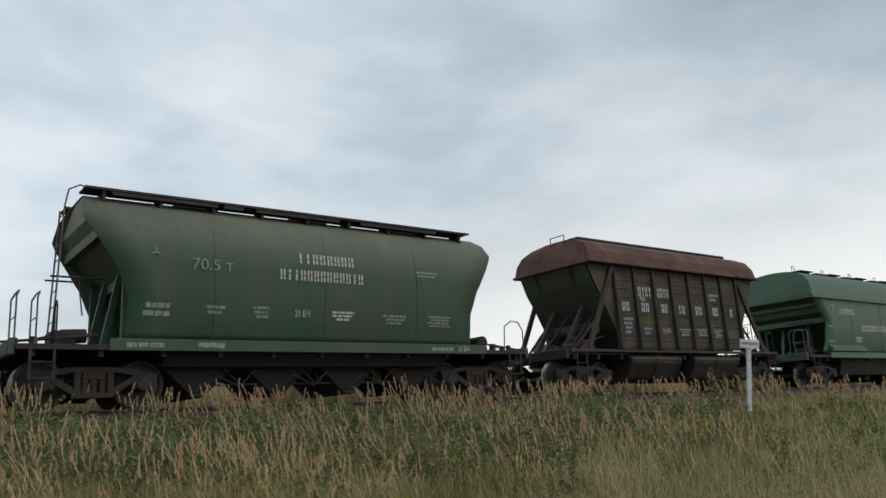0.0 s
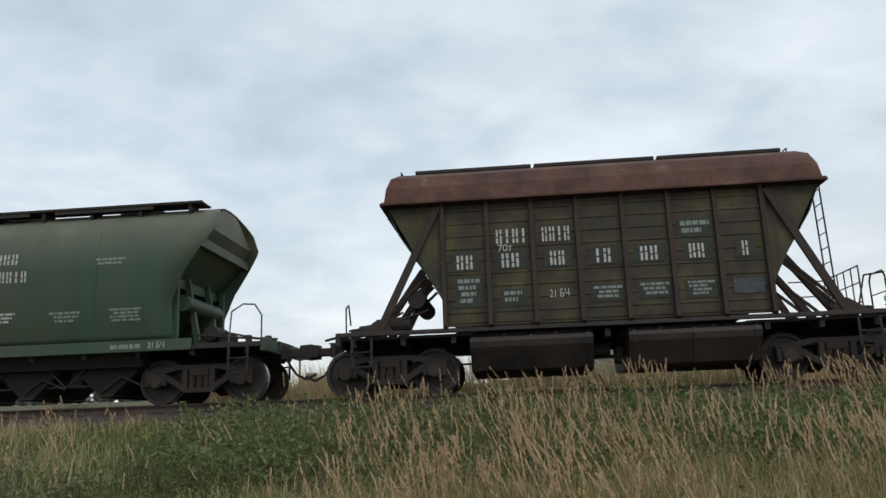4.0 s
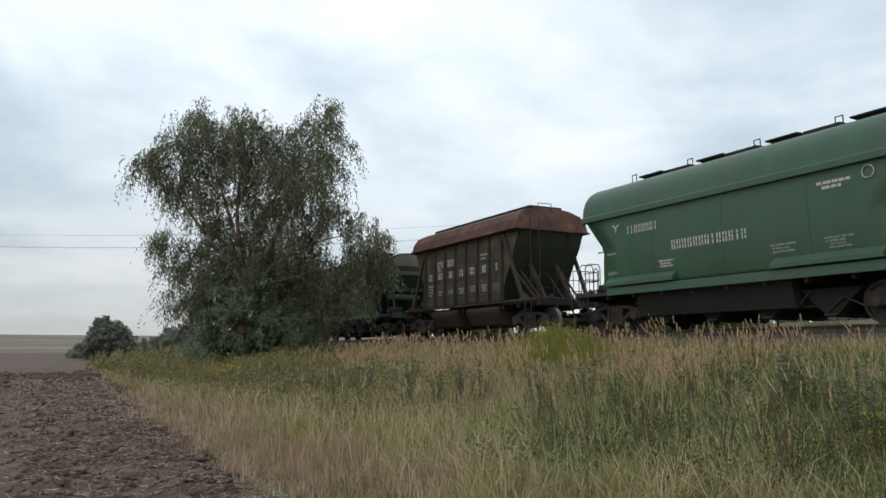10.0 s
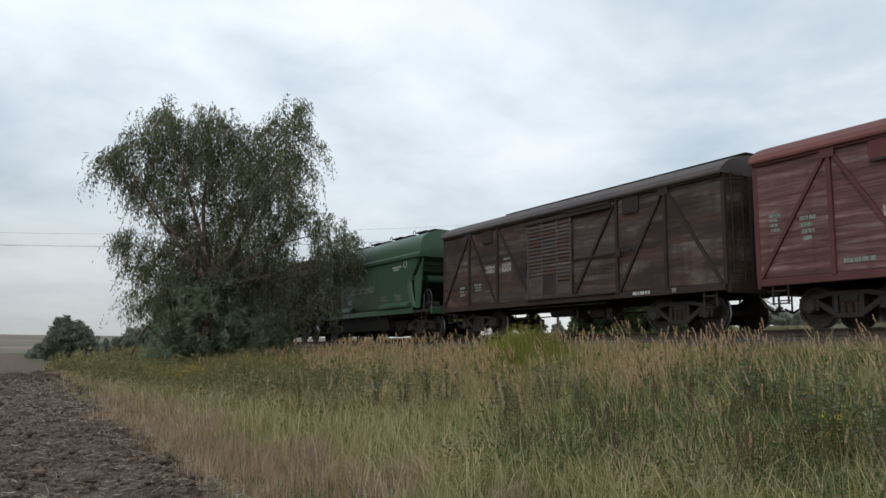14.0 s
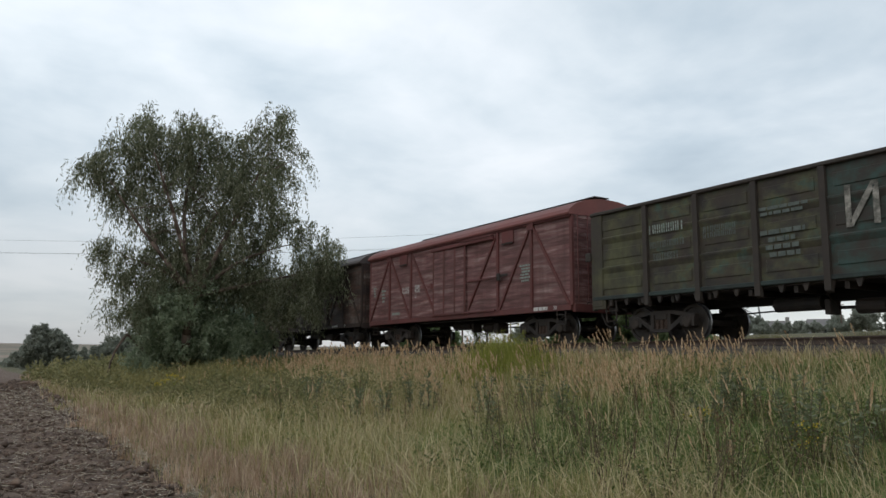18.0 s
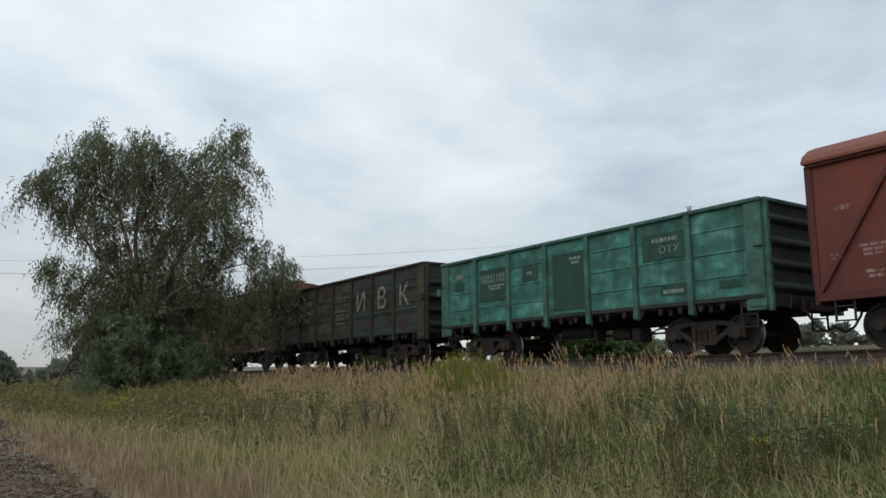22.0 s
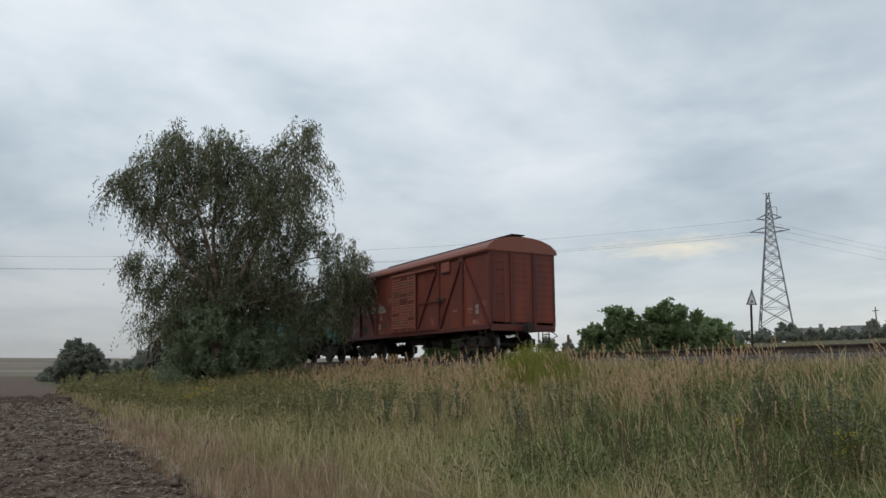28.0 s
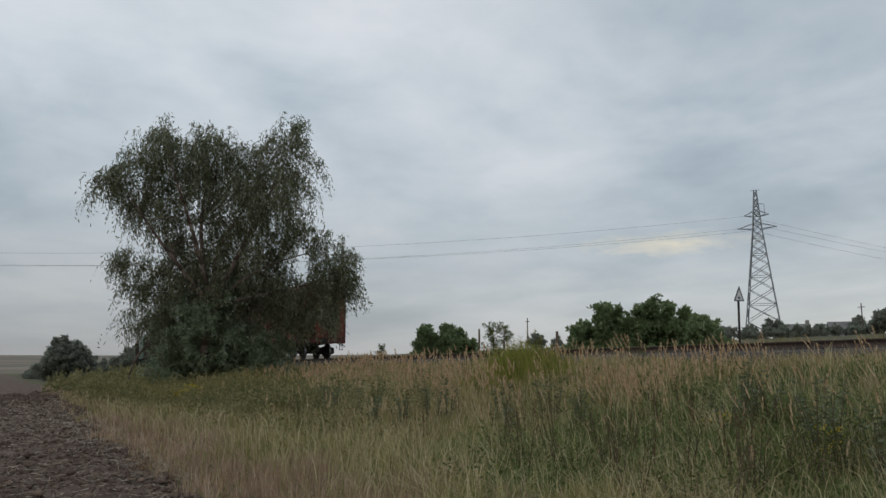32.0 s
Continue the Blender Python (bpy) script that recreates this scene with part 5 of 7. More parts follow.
    for s in (-1, 1):
        end = part("end_wall", box(B(), s * L - 0.03, s * L + 0.03, -1.44, 1.44, Z0 - 0.05, top - 0.02), GRIME_GREEN, w)
        for k in range(4):
            z = Z0 + 0.25 + k * 0.52
            part("end_ridge", prism(B(), [(s * (L + 0.03), z - 0.13), (s * (L + 0.12), z - 0.03), (s * (L + 0.12), z + 0.03), (s * (L + 0.03), z + 0.13)], -1.42, 1.42), GRIME_GREEN, end)
        part("end_top_rail", box(B(), s * (L + 0.03) - 0.07, s * (L + 0.03) + 0.07, -1.45, 1.45, top - 0.1, top, 0.02), frame_mat, w)
        for yy in (-1.4, 1.4):
            part("end_post", box(B(), s * (L + 0.06) - 0.06, s * (L + 0.06) + 0.06, yy - 0.06, yy + 0.06, Z0 - 0.3, top - 0.1, 0.012), frame_mat, w)
        part("grab_step", box(B(), s * (L + 0.02) - 0.2, s * (L + 0.02) + 0.02, -1.62, -1.52, 2.35, 2.6, 0.02), frame_mat, w)
    return w


MIDDLES = {"w0": -4.6, "w1": 8.56, "w2": 21.85, "w3": 35.75, "w4": 50.1, "w5": 64.94, "w6": 79.36, "w7": 93.4, "w8": 107.87}
train = []


def couple(w, key):
    train.append((w, MIDDLES[key]))
    return w


couple(ribbed_hopper("ribbed hopper wagon with worn olive sides and a dark brown roof", OLIVE, RUST_DARK), "w0")
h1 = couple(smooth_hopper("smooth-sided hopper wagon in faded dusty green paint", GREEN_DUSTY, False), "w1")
h2 = couple(ribbed_hopper("ribbed hopper wagon with worn olive sides and a rusty roof", OLIVE, RUST), "w2")
h3 = couple(smooth_hopper("bright green hopper wagon with a domed roof and hatches", GREEN_NEW, True), "w3")
b4 = couple(box_wagon("covered wagon of weathered dark brown boards, patched and bare", WOOD_DARK, DARK_FRAME, BROWN_ROOF, True, True), "w4")
b5 = couple(box_wagon("covered wagon of faded dull red boards", WOOD_RED, RED_FRAME, RED_ROOF, True, False), "w5")
g6 = couple(gondola("grimy dark green gondola wagon with large white letters", GOND_DARK, GOND_FRAME, GOND_OLIVE, 3.77, 2, 6.5), "w6")
g7 = couple(gondola("turquoise gondola wagon with dark green patches", TEAL, TEAL_FRAME, TEAL_FRAME, 3.49, 3, 6.34), "w7")
b8 = couple(box_wagon("brick-red steel covered wagon, the last of the train", RED_STEEL, RED_STEEL_FRAME, RED_STEEL_ROOF, False, True), "w8")

for wagon, kinds in ((b4, (WOOD_DARK, WOOD_GREY, WOOD_RUST)), (b5, (WOOD_RED,))):
    for m in kinds:
        for node in m.node_tree.nodes:
            if node.type == "TEX_COORD":
                node.object = wagon

# ---- markings: what cannot be read is plain bars ----
def hull(pts, off=0.018):
    zs, ys = [p[1] for p in pts], [p[0] for p in pts]
    return lambda z: -float(np.interp(z, zs, ys)) - off


OLD_HULL = hull([(1.36, 1.30), (1.47, 1.75), (1.54, 2.3), (1.56, 2.9), (1.52, 3.35), (1.40, 3.75)])
NEW_HULL = hull([(1.38, 1.30), (1.46, 1.7), (1.52, 2.2), (1.55, 2.8), (1.56, 3.45)])
flat_at = lambda y: (lambda z: -y)


def patch(w, x0, x1, z0, z1, mat, on, name="paint_patch", label=""):
    """A painted-over rectangle with slightly uneven edges."""
    bm = B()
    n = 7
    lo = [bm.verts.new((x0 + (x1 - x0) * k / n, on(z0), z0 + random.uniform(-0.012, 0.012))) for k in range(n + 1)]
    hi = [bm.verts.new((x0 + (x1 - x0) * k / n, on(z1), z1 + random.uniform(-0.012, 0.012))) for k in range(n + 1)]
    for k in range(n):
        bm.faces.new((lo[k], lo[k + 1], hi[k + 1], hi[k]))
    return part(name, bm, mat, w, label)


for x0, x1, z0, z1, n, r, m in ((-0.48, 0.97, 3.08, 3.31, 8, 1, WHITE_MARK), (-0.92, 1.20, 2.68, 2.92, 13, 1, WHITE_MARK), (-3.78, -3.34, 1.94, 2.04, 9, 1, GREY_MARK), (-3.83, -3.34, 1.78, 1.88, 7, 1, GREY_MARK),
                                (-2.56, -2.2, 1.82, 2.04, 7, 2, GREY_MARK), (-1.53, -1.2, 1.78, 2.06, 5, 3, GREY_MARK), (0.39, 0.94, 1.79, 2.03, 9, 3, WHITE_MARK), (1.74, 2.39, 1.75, 2.0, 11, 3, GREY_MARK),
                                (3.09, 3.75, 1.72, 2.02, 10, 4, GREY_MARK), (2.76, 3.38, 2.94, 3.12, 12, 2, GREY_MARK)):
    marks(h1, x0 - 0.17, x1 - 0.13, z0, z1, n, r, OLD_HULL, m)
letters(h1, "70.5 т", -2.62, 2.87, 0.24, OLD_HULL(2.87) - 0.01, GREY_MARK, 1.1)
letters(h1, "21 БЧ", -0.54, 1.93, 0.15, OLD_HULL(1.9) - 0.03, WHITE_MARK, 0.72)
letters(h1, "21 БЧ", 4.0, 1.2, 0.13, -1.536, WHITE_MARK, 0.8)
for a, b, n in ((-4.29, -3.57, 7), (3.0, 3.65, 8)):
    marks(h1, a, b, 1.15, 1.24, n, 1, flat_at(1.536), GREY_MARK)
patch(h1, -2.89, -2.34, 1.16, 1.26, GREY_MARK, flat_at(1.536), "plate")
bm = B()
for k in range(3):
    a = 2.094 * k + 1.571
    prism(bm, [(-3.79 + 0.11 * math.cos(a), 3.07 + 0.11 * math.sin(a)), (-3.79 + 0.03 * math.cos(a + 1.05), 3.07 + 0.03 * math.sin(a + 1.05)), (-3.79 + 0.03 * math.cos(a - 1.05), 3.07 + 0.03 * math.sin(a - 1.05))], -1.585, -1.575)
tagged(part("emblem", bm, GREY_MARK, h1), kind="stuff")
on = flat_at(1.503)
for x0, x1, n in ((-2.96, -2.58, 2), (-2.04, -1.63, 2), (-1.05, -0.72, 2), (-0.17, 0.21, 2), (0.75, 1.14, 2), (1.71, 2.05, 2), (2.74, 2.90, 1)):
    patch(h2, x0 - 0.12, x1 + 0.12, 2.42, 2.80, PATCH_DARK, flat_at(1.499))
    marks(h2, x0, x1, 2.46, 2.75, n, 1, on, WHITE_MARK)
for x0, x1 in ((-2.13, -1.46), (-1.19, -0.59)):
    marks(h2, x0, x1, 2.96, 3.26, 4, 1, on, WHITE_MARK)
for x0, x1, z0, z1, n, r in ((-2.95, -2.5, 1.72, 2.26, 7, 4), (-2.02, -1.65, 1.71, 1.97, 6, 2), (-0.22, 0.35, 1.71, 1.98, 9, 3), (0.70, 1.27, 1.73, 2.0, 10, 3), (1.63, 2.15, 1.69, 1.99, 9, 4), (1.59, 2.16, 2.92, 3.22, 10, 2)):
    patch(h2, x0 - 0.06, x1 + 0.06, z0 - 0.04, z1 + 0.04, PATCH_DARK, flat_at(1.499))
    marks(h2, x0, x1, z0, z1, n, r, on, GREY_MARK)
patch(h2, 2.5, 3.1, 1.7, 2.0, GREY_DULL, flat_at(1.499))
letters(h2, "70т", -1.95, 2.86, 0.15, -1.504)
letters(h2, "21 БЧ", -0.9, 1.87, 0.16, -1.504, WHITE_MARK, 0.7)
for x0, x1, z0, z1, n, r, m in ((-3.57, -2.24, 2.86, 3.10, 8, 1, WHITE_MARK), (-1.76, 0.88, 2.2, 2.46, 13, 1, WHITE_MARK), (2.89, 3.74, 2.98, 3.2, 11, 2, WHITE_MARK), (1.50, 2.22, 1.7, 1.95, 9, 3, GREY_MARK),
                                (2.97, 3.68, 1.66, 1.95, 9, 4, GREY_MARK), (-2.31, -1.73, 1.72, 1.95, 9, 3, WHITE_MARK), (-4.55, -4.1, 1.7, 1.8, 6, 1, GREY_MARK), (-4.5, -4.1, 2.3, 2.38, 6, 1, GREY_MARK)):
    marks(h3, x0, x1, z0, z1, n, r, NEW_HULL, m)
bm = B()
rods(bm, [(4.15 + 0.14 * math.cos(k * 0.524), -1.58, 3.22 + 0.14 * math.sin(k * 0.524)) for k in range(13)], 0.012, 5)
tagged(part("emblem", bm, WHITE_MARK, h3), kind="stuff")
bm = B()
for a in (0.52, 2.62):
    beam(bm, (-4.05, -1.57, 3.12), (-4.05 + 0.16 * math.cos(a), -1.57, 3.12 + 0.16 * math.sin(a)), 0.01, 0.04)
beam(bm, (-4.05, -1.57, 3.12), (-4.05, -1.57, 2.98), 0.01, 0.04)
tagged(part("emblem", bm, WHITE_MARK, h3), kind="stuff")
on = flat_at(1.512)
for x0, x1, z0, z1, n, r, m in ((-4.05, -3.45, 2.28, 2.54, 4, 1, WHITE_MARK), (-2.98, -2.42, 2.26, 2.56, 4, 1, WHITE_MARK), (-5.87, -5.5, 1.5, 1.9, 5, 3, GREY_MARK), (-4.84, -4.31, 1.64, 1.95, 6, 3, GREY_MARK), (-2.9, -2.5, 2.68, 2.75, 6, 1, GREY_MARK)):
    marks(b4, x0 + 0.17, x1 + 0.17, z0, z1, n, r, on, m)
marks(b4, 3.72, 4.41, 1.04, 1.13, 8, 1, flat_at(1.54), WHITE_MARK)
letters(b4, "20", 5.26, 1.08, 0.12, -1.54)
for x0, x1, z0, z1, n, r, m in ((-4.08, -3.48, 2.2, 2.46, 4, 1, WHITE_MARK), (-3.02, -2.56, 2.2, 2.5, 4, 1, WHITE_MARK), (-6.8, -6.5, 2.2, 2.66, 5, 4, GREY_MARK), (-6.0, -5.6, 1.9, 2.5, 5, 4, GREY_MARK), (4.11, 4.78, 2.0, 2.6, 9, 6, GREY_MARK), (-5.0, -4.3, 1.35, 1.45, 9, 1, GREY_MARK)):
    marks(b5, x0 + 0.22, x1 + 0.22, z0, z1, n, r, on, m)
marks(b5, 5.11, 5.81, 1.03, 1.14, 8, 1, flat_at(1.54), WHITE_MARK)
letters(b5, "20", 6.19, 1.08, 0.12, -1.54)
letters(b5, "22", -2.74, 2.04, 0.13, -1.512)
for ch, x in (("И", 1.72), ("В", 3.44), ("К", 5.12)):
    letters(g6, ch, x, 2.62, 0.88, -1.542, WORN_MARK, 1.02, 0.009)
marks(g6, -4.25, -2.98, 2.84, 3.08, 8, 1, flat_at(1.54), GREY_MARK)
for x0, x1, z0, z1, n, r in ((-4.2, -3.0, 2.45, 2.62, 14, 1), (-4.1, -3.2, 2.1, 2.3, 9, 1), (-0.75, 0.5, 2.75, 3.0, 12, 2), (-0.75, 0.4, 1.75, 2.45, 11, 4), (-2.4, -1.4, 2.5, 2.8, 9, 1)):
    marks(g6, x0, x1, z0, z1, n, r, flat_at(1.54), FAINT_MARK)
on = flat_at(1.507)
for x0, x1, z0, z1 in ((-4.15, -2.75, 1.95, 3.0), (-1.97, -1.26, 2.4, 2.92), (-0.58, 0.74, 1.4, 3.05), (2.87, 4.31, 2.4, 3.08), (-5.58, -5.04, 2.42, 2.75), (5.14, 5.75, 1.5, 1.68), (3.4, 4.3, 1.48, 1.75), (-5.35, -5.0, 1.42, 1.52)):
    patch(g7, x0, x1, z0, z1, TEAL_DARK, on)
on = flat_at(1.511)
for x0, x1, z0, z1, n, r in ((-4.08, -2.8, 2.55, 2.82, 8, 1), (-3.7, -2.85, 2.28, 2.46, 10, 2), (-1.75, -1.5, 2.6, 2.7, 3, 1), (0.15, 0.6, 2.65, 2.9, 6, 2), (3.2, 4.0, 2.86, 2.96, 9, 1), (3.5, 4.15, 1.52, 1.62, 9, 1), (-5.5, -5.1, 2.85, 3.0, 5, 1)):
    marks(g7, x0, x1, z0, z1, n, r, on, GREY_MARK)
letters(g7, "ОТХ", 3.74, 2.64, 0.18, -1.512, GREY_MARK, 1.3)
on = flat_at(1.476)
for x0, x1, z0, z1, m in ((-4.6, -4.1, 1.74, 2.06, PINK_PATCH), (-4.55, -4.1, 1.3, 1.62, GREY_DULL), (-1.75, -1.44, 2.6, 2.82, PINK_PATCH), (5.8, 6.3, 1.22, 1.38, PINK_PATCH), (-2.72, -2.2, 1.2, 1.32, PINK_PATCH), (2.42, 2.66, 1.36, 1.66, PINK_PATCH)):
    patch(b8, x0 - 0.1, x1 - 0.1, z0, z1, m, on)
on = flat_at(1.48)
marks(b8, -3.73, -3.27, 2.2, 2.5, 3, 1, on, WHITE_MARK)
marks(b8, -2.95, -2.04, 2.18, 2.5, 5, 1, on, WHITE_MARK)
letters(b8, "22", -2.62, 1.92, 0.17, -1.48)
for x0, x1, z0, z1, n, r, m in ((-5.9, -5.3, 1.8, 2.08, 6, 3, GREY_PINK), (-5.8, -5.35, 1.35, 1.55, 6, 2, GREY_PINK), (-6.35, -6.0, 2.85, 2.95, 4, 1, GREY_PINK), (-6.5, -6.2, 1.8, 1.95, 5, 2, GREY_PINK), (-1.35, -1.1, 2.66, 2.74, 5, 1, GREY_PINK), (5.45, 5.8, 1.6, 1.86, 3, 2, GREY_PINK),
                                (6.0, 6.25, 1.6, 1.95, 2, 1, WHITE_MARK), (-2.75, -2.5, 1.4, 1.66, 1, 1, WHITE_MARK), (-2.4, -1.9, 1.42, 1.7, 4, 2, GREY_DULL), (6.55, 6.8, 1.85, 2.05, 2, 2, GREY_PINK), (4.3, 4.6, 1.78, 1.86, 4, 1, GREY_PINK)):
    marks(b8, x0 - 0.1, x1 - 0.1, z0, z1, n, r, on, m)


# ---- plants ----
def leaf_material(name, stops, translucent=0.25, rough=0.6, patch=0.0, patch_scale=0.6, patch_color=(0.2, 0.15, 0.08)):
    """Blades and leaves: colour drawn piece by piece, some light through them."""
    m, nodes, links, b = principled(name, stops[0][1], rough)
    geo = nodes.new("ShaderNodeNewGeometry")
    r = ramp(nodes, stops)
    links.new(geo.outputs["Random Per Island"], r.inputs[0])
    col = r.outputs[0]
    if patch:
        tc = nodes.new("ShaderNodeTexCoord")
        n = nodes.new("ShaderNodeTexNoise")
        n.inputs["Scale"].default_value, n.inputs["Detail"].default_value = patch_scale, 3.0
        links.new(tc.outputs["Object"], n.inputs["Vector"])
        k = ramp(nodes, [(0.4, (0, 0, 0)), (0.62, (patch,) * 3)])
        links.new(n.outputs[0], k.inputs[0])
        mx = nodes.new("ShaderNodeMix")
        mx.data_type = "RGBA"
        links.new(k.outputs[0], mx.inputs["Factor"])
        links.new(col, mx.inputs["A"])
        mx.inputs["B"].default_value = (*patch_color, 1)
        col = mx.outputs["Result"]
    links.new(col, b.inputs["Base Color"])
    b.inputs["Specular IOR Level"].default_value = 0.25
    t = nodes.new("ShaderNodeBsdfTranslucent")
    links.new(col, t.inputs["Color"])
    mix = nodes.new("ShaderNodeMixShader")
    mix.inputs[0].default_value = translucent
    links.new(b.outputs[0], mix.inputs[1])
    links.new(t.outputs[0], mix.inputs[2])
    links.new(mix.outputs[0], nodes["Material Output"].inputs["Surface"])
    return m


GRASS_GREEN = leaf_material("green_grass", [(0.0, (0.15, 0.17, 0.042)), (0.5, (0.25, 0.265, 0.078)), (0.85, (0.36, 0.345, 0.125)), (1.0, (0.54, 0.47, 0.26))], 0.27, patch=0.5, patch_scale=1.1, patch_color=(0.115, 0.135, 0.032))
GRASS_FRESH = leaf_material("fresh_grass", [(0.0, (0.10, 0.152, 0.04)), (0.5, (0.172, 0.235, 0.068)), (1.0, (0.29, 0.335, 0.14))], 0.27, patch=0.55, patch_scale=0.9, patch_color=(0.085, 0.14, 0.034))
GRASS_OLIVE = leaf_material("yellow_green_grass", [(0.0, (0.175, 0.155, 0.052)), (0.5, (0.28, 0.245, 0.088)), (1.0, (0.42, 0.34, 0.15))], 0.27, patch=0.5, patch_scale=0.7, patch_color=(0.15, 0.145, 0.05))
GRASS_DRY = leaf_material("dry_grass", [(0.0, (0.34, 0.255, 0.13)), (0.5, (0.52, 0.405, 0.225)), (1.0, (0.70, 0.57, 0.36))], 0.27, patch=0.45, patch_scale=1.3, patch_color=(0.26, 0.215, 0.09))
GRASS_RED = leaf_material("reddish_weeds", [(0.0, (0.30, 0.185, 0.12)), (0.5, (0.48, 0.33, 0.23)), (1.0, (0.68, 0.53, 0.40))], 0.27, patch=0.5, patch_scale=1.0, patch_color=(0.22, 0.15, 0.08))
STRAW = leaf_material("bleached_straw", [(0.0, (0.26, 0.21, 0.15)), (0.5, (0.42, 0.355, 0.27)), (1.0, (0.60, 0.54, 0.44))], 0.2)
PALE_BLADE = leaf_material("pale_blades", [(0.0, (0.34, 0.32, 0.13)), (0.5, (0.52, 0.45, 0.23)), (1.0, (0.70, 0.60, 0.38))], 0.4)
PLUME = leaf_material("reed_plume", [(0.0, (0.44, 0.285, 0.15)), (0.5, (0.59, 0.415, 0.25)), (1.0, (0.74, 0.57, 0.38))], 0.45)
STALK = leaf_material("reed_stalk", [(0.0, (0.28, 0.22, 0.08)), (1.0, (0.50, 0.37, 0.18))], 0.35)
WEED_LEAF = leaf_material("weed_leaves", [(0.0, (0.075, 0.105, 0.032)), (0.6, (0.125, 0.16, 0.05)), (1.0, (0.20, 0.225, 0.08))], 0.35)
MAT_LEAF = leaf_material("bramble_leaves", [(0.0, (0.09, 0.12, 0.04)), (0.55, (0.16, 0.20, 0.072)), (0.9, (0.25, 0.275, 0.12)), (1.0, (0.36, 0.37, 0.21))], 0.45, 0.5)
HERB_LEAF = leaf_material("herb_leaves", [(0.0, (0.155, 0.15, 0.065)), (0.6, (0.25, 0.235, 0.105)), (1.0, (0.38, 0.33, 0.165))], 0.45)
PALE_WEED = leaf_material("pale_weed_leaves", [(0.0, (0.20, 0.22, 0.04)), (0.6, (0.29, 0.30, 0.065)), (1.0, (0.40, 0.38, 0.10))], 0.4)
WEED_STEM = leaf_material("weed_stems", [(0.0, (0.07, 0.05, 0.03)), (1.0, (0.12, 0.09, 0.05))], 0.05)
DOCK_SEED = leaf_material("dock_seeds", [(0.0, (0.10, 0.05, 0.03)), (0.6, (0.18, 0.09, 0.055)), (1.0, (0.28, 0.17, 0.10))], 0.2)
MUGWORT = leaf_material("mugwort_leaves", [(0.0, (0.10, 0.125, 0.06)), (0.6, (0.165, 0.19, 0.10)), (1.0, (0.27, 0.285, 0.19))], 0.35)
YELLOW = leaf_material("yellow_flowers", [(0.0, (0.45, 0.33, 0.03)), (1.0, (0.6, 0.45, 0.05))])
WILLOW_LEAF = leaf_material("willow_leaves", [(0.0, (0.10, 0.11, 0.06)), (0.5, (0.18, 0.192, 0.115)), (0.8, (0.255, 0.26, 0.17)), (1.0, (0.38, 0.37, 0.27))], 0.58)
OSIER_LEAF = leaf_material("osier_leaves", [(0.0, (0.17, 0.215, 0.13)), (0.6, (0.26, 0.31, 0.195)), (1.0, (0.40, 0.44, 0.31))], 0.55)
BUSH_LEAF = leaf_material("bush_leaves", [(0.0, (0.155, 0.215, 0.095)), (0.6, (0.24, 0.305, 0.15)), (1.0, (0.33, 0.385, 0.215))], 0.62)
# distant foliage: air haze is put into the base colour as a pale grey-green
HAZED_LEAF = leaf_material("hazed_far_leaves", [(0.0, (0.24, 0.255, 0.205)), (0.6, (0.30, 0.315, 0.26)), (1.0, (0.37, 0.38, 0.325))], 0.6)

rng = np.random.default_rng(7)


def smooth_noise(x, y, s, k):
    return 0.5 + 0.25 * (rough2(x + 11.3 * k, y - 7.1 * k, s) + rough2(x - 3.7 * k, y + 5.9 * k, s * 2.17))


def scatter(n, x0, x1, y0, y1, near=11.0, tuft=1):
    """Ground points in a stretch of verge, thinning with the distance from the field path's end."""
    x, y = rng.uniform(x0, x1, n), rng.uniform(y0, y1, n)
    d = np.hypot(x, y)
    keep = rng.random(n) < np.minimum(1, (near / np.maximum(d, 1)) ** 1.5)
    x, y = x[keep], y[keep]
    if tuft > 1:
        # blades stand in tufts
        pick = rng.integers(0, max(1, len(x) // tuft), len(x))
        x, y = x[pick] + rng.normal(0, 0.075, len(pick)), y[pick] + rng.normal(0, 0.075, len(pick))
    y = y + np.where(x < -42, bend(x) * np.clip((y - 3) / 12, 0, 1), 0)
    return x, y, np.hypot(x, y)


def blades(name, x, y, h, wid, lean, mat, label, category="grass", wind=(-0.10, 0.0), base=0.0):
    """Grass: each blade two bent pieces and a point."""
    n = len(x)
    a = rng.uniform(0, 2 * np.pi, n)
    z = land(x, y) - 0.02 + base
    side = np.stack([np.cos(a), np.sin(a), np.zeros(n)], -1) * (wid / 2)[:, None]
    dirn = rng.uniform(0, 2 * np.pi, n)
    amount = rng.gamma(2.0, lean / 2, n)
    bendv = np.stack([np.cos(dirn) * amount + wind[0], np.sin(dirn) * amount + wind[1], np.zeros(n)], -1) * h[:, None]
    p0 = np.stack([x, y, z], -1)
    p1 = p0 + bendv * 0.28 + np.stack([0 * h, 0 * h, h * 0.55], -1)
    p2 = p0 + bendv + np.stack([0 * h, 0 * h, h * (1 - 0.25 * np.minimum(1, amount))], -1)
    v = np.stack([p0 - side, p0 + side, p1 + side * 0.75, p1 - side * 0.75, p2], 1).reshape(-1, 3)
    i = np.arange(n)[:, None] * 5
    f = np.concatenate([i + [[0, 1, 2]], i + [[0, 2, 3]], i + [[3, 2, 4]]], 0)
    return tagged(new(name, raw_mesh(name, v, f, mat)), label, category, kind="stuff")


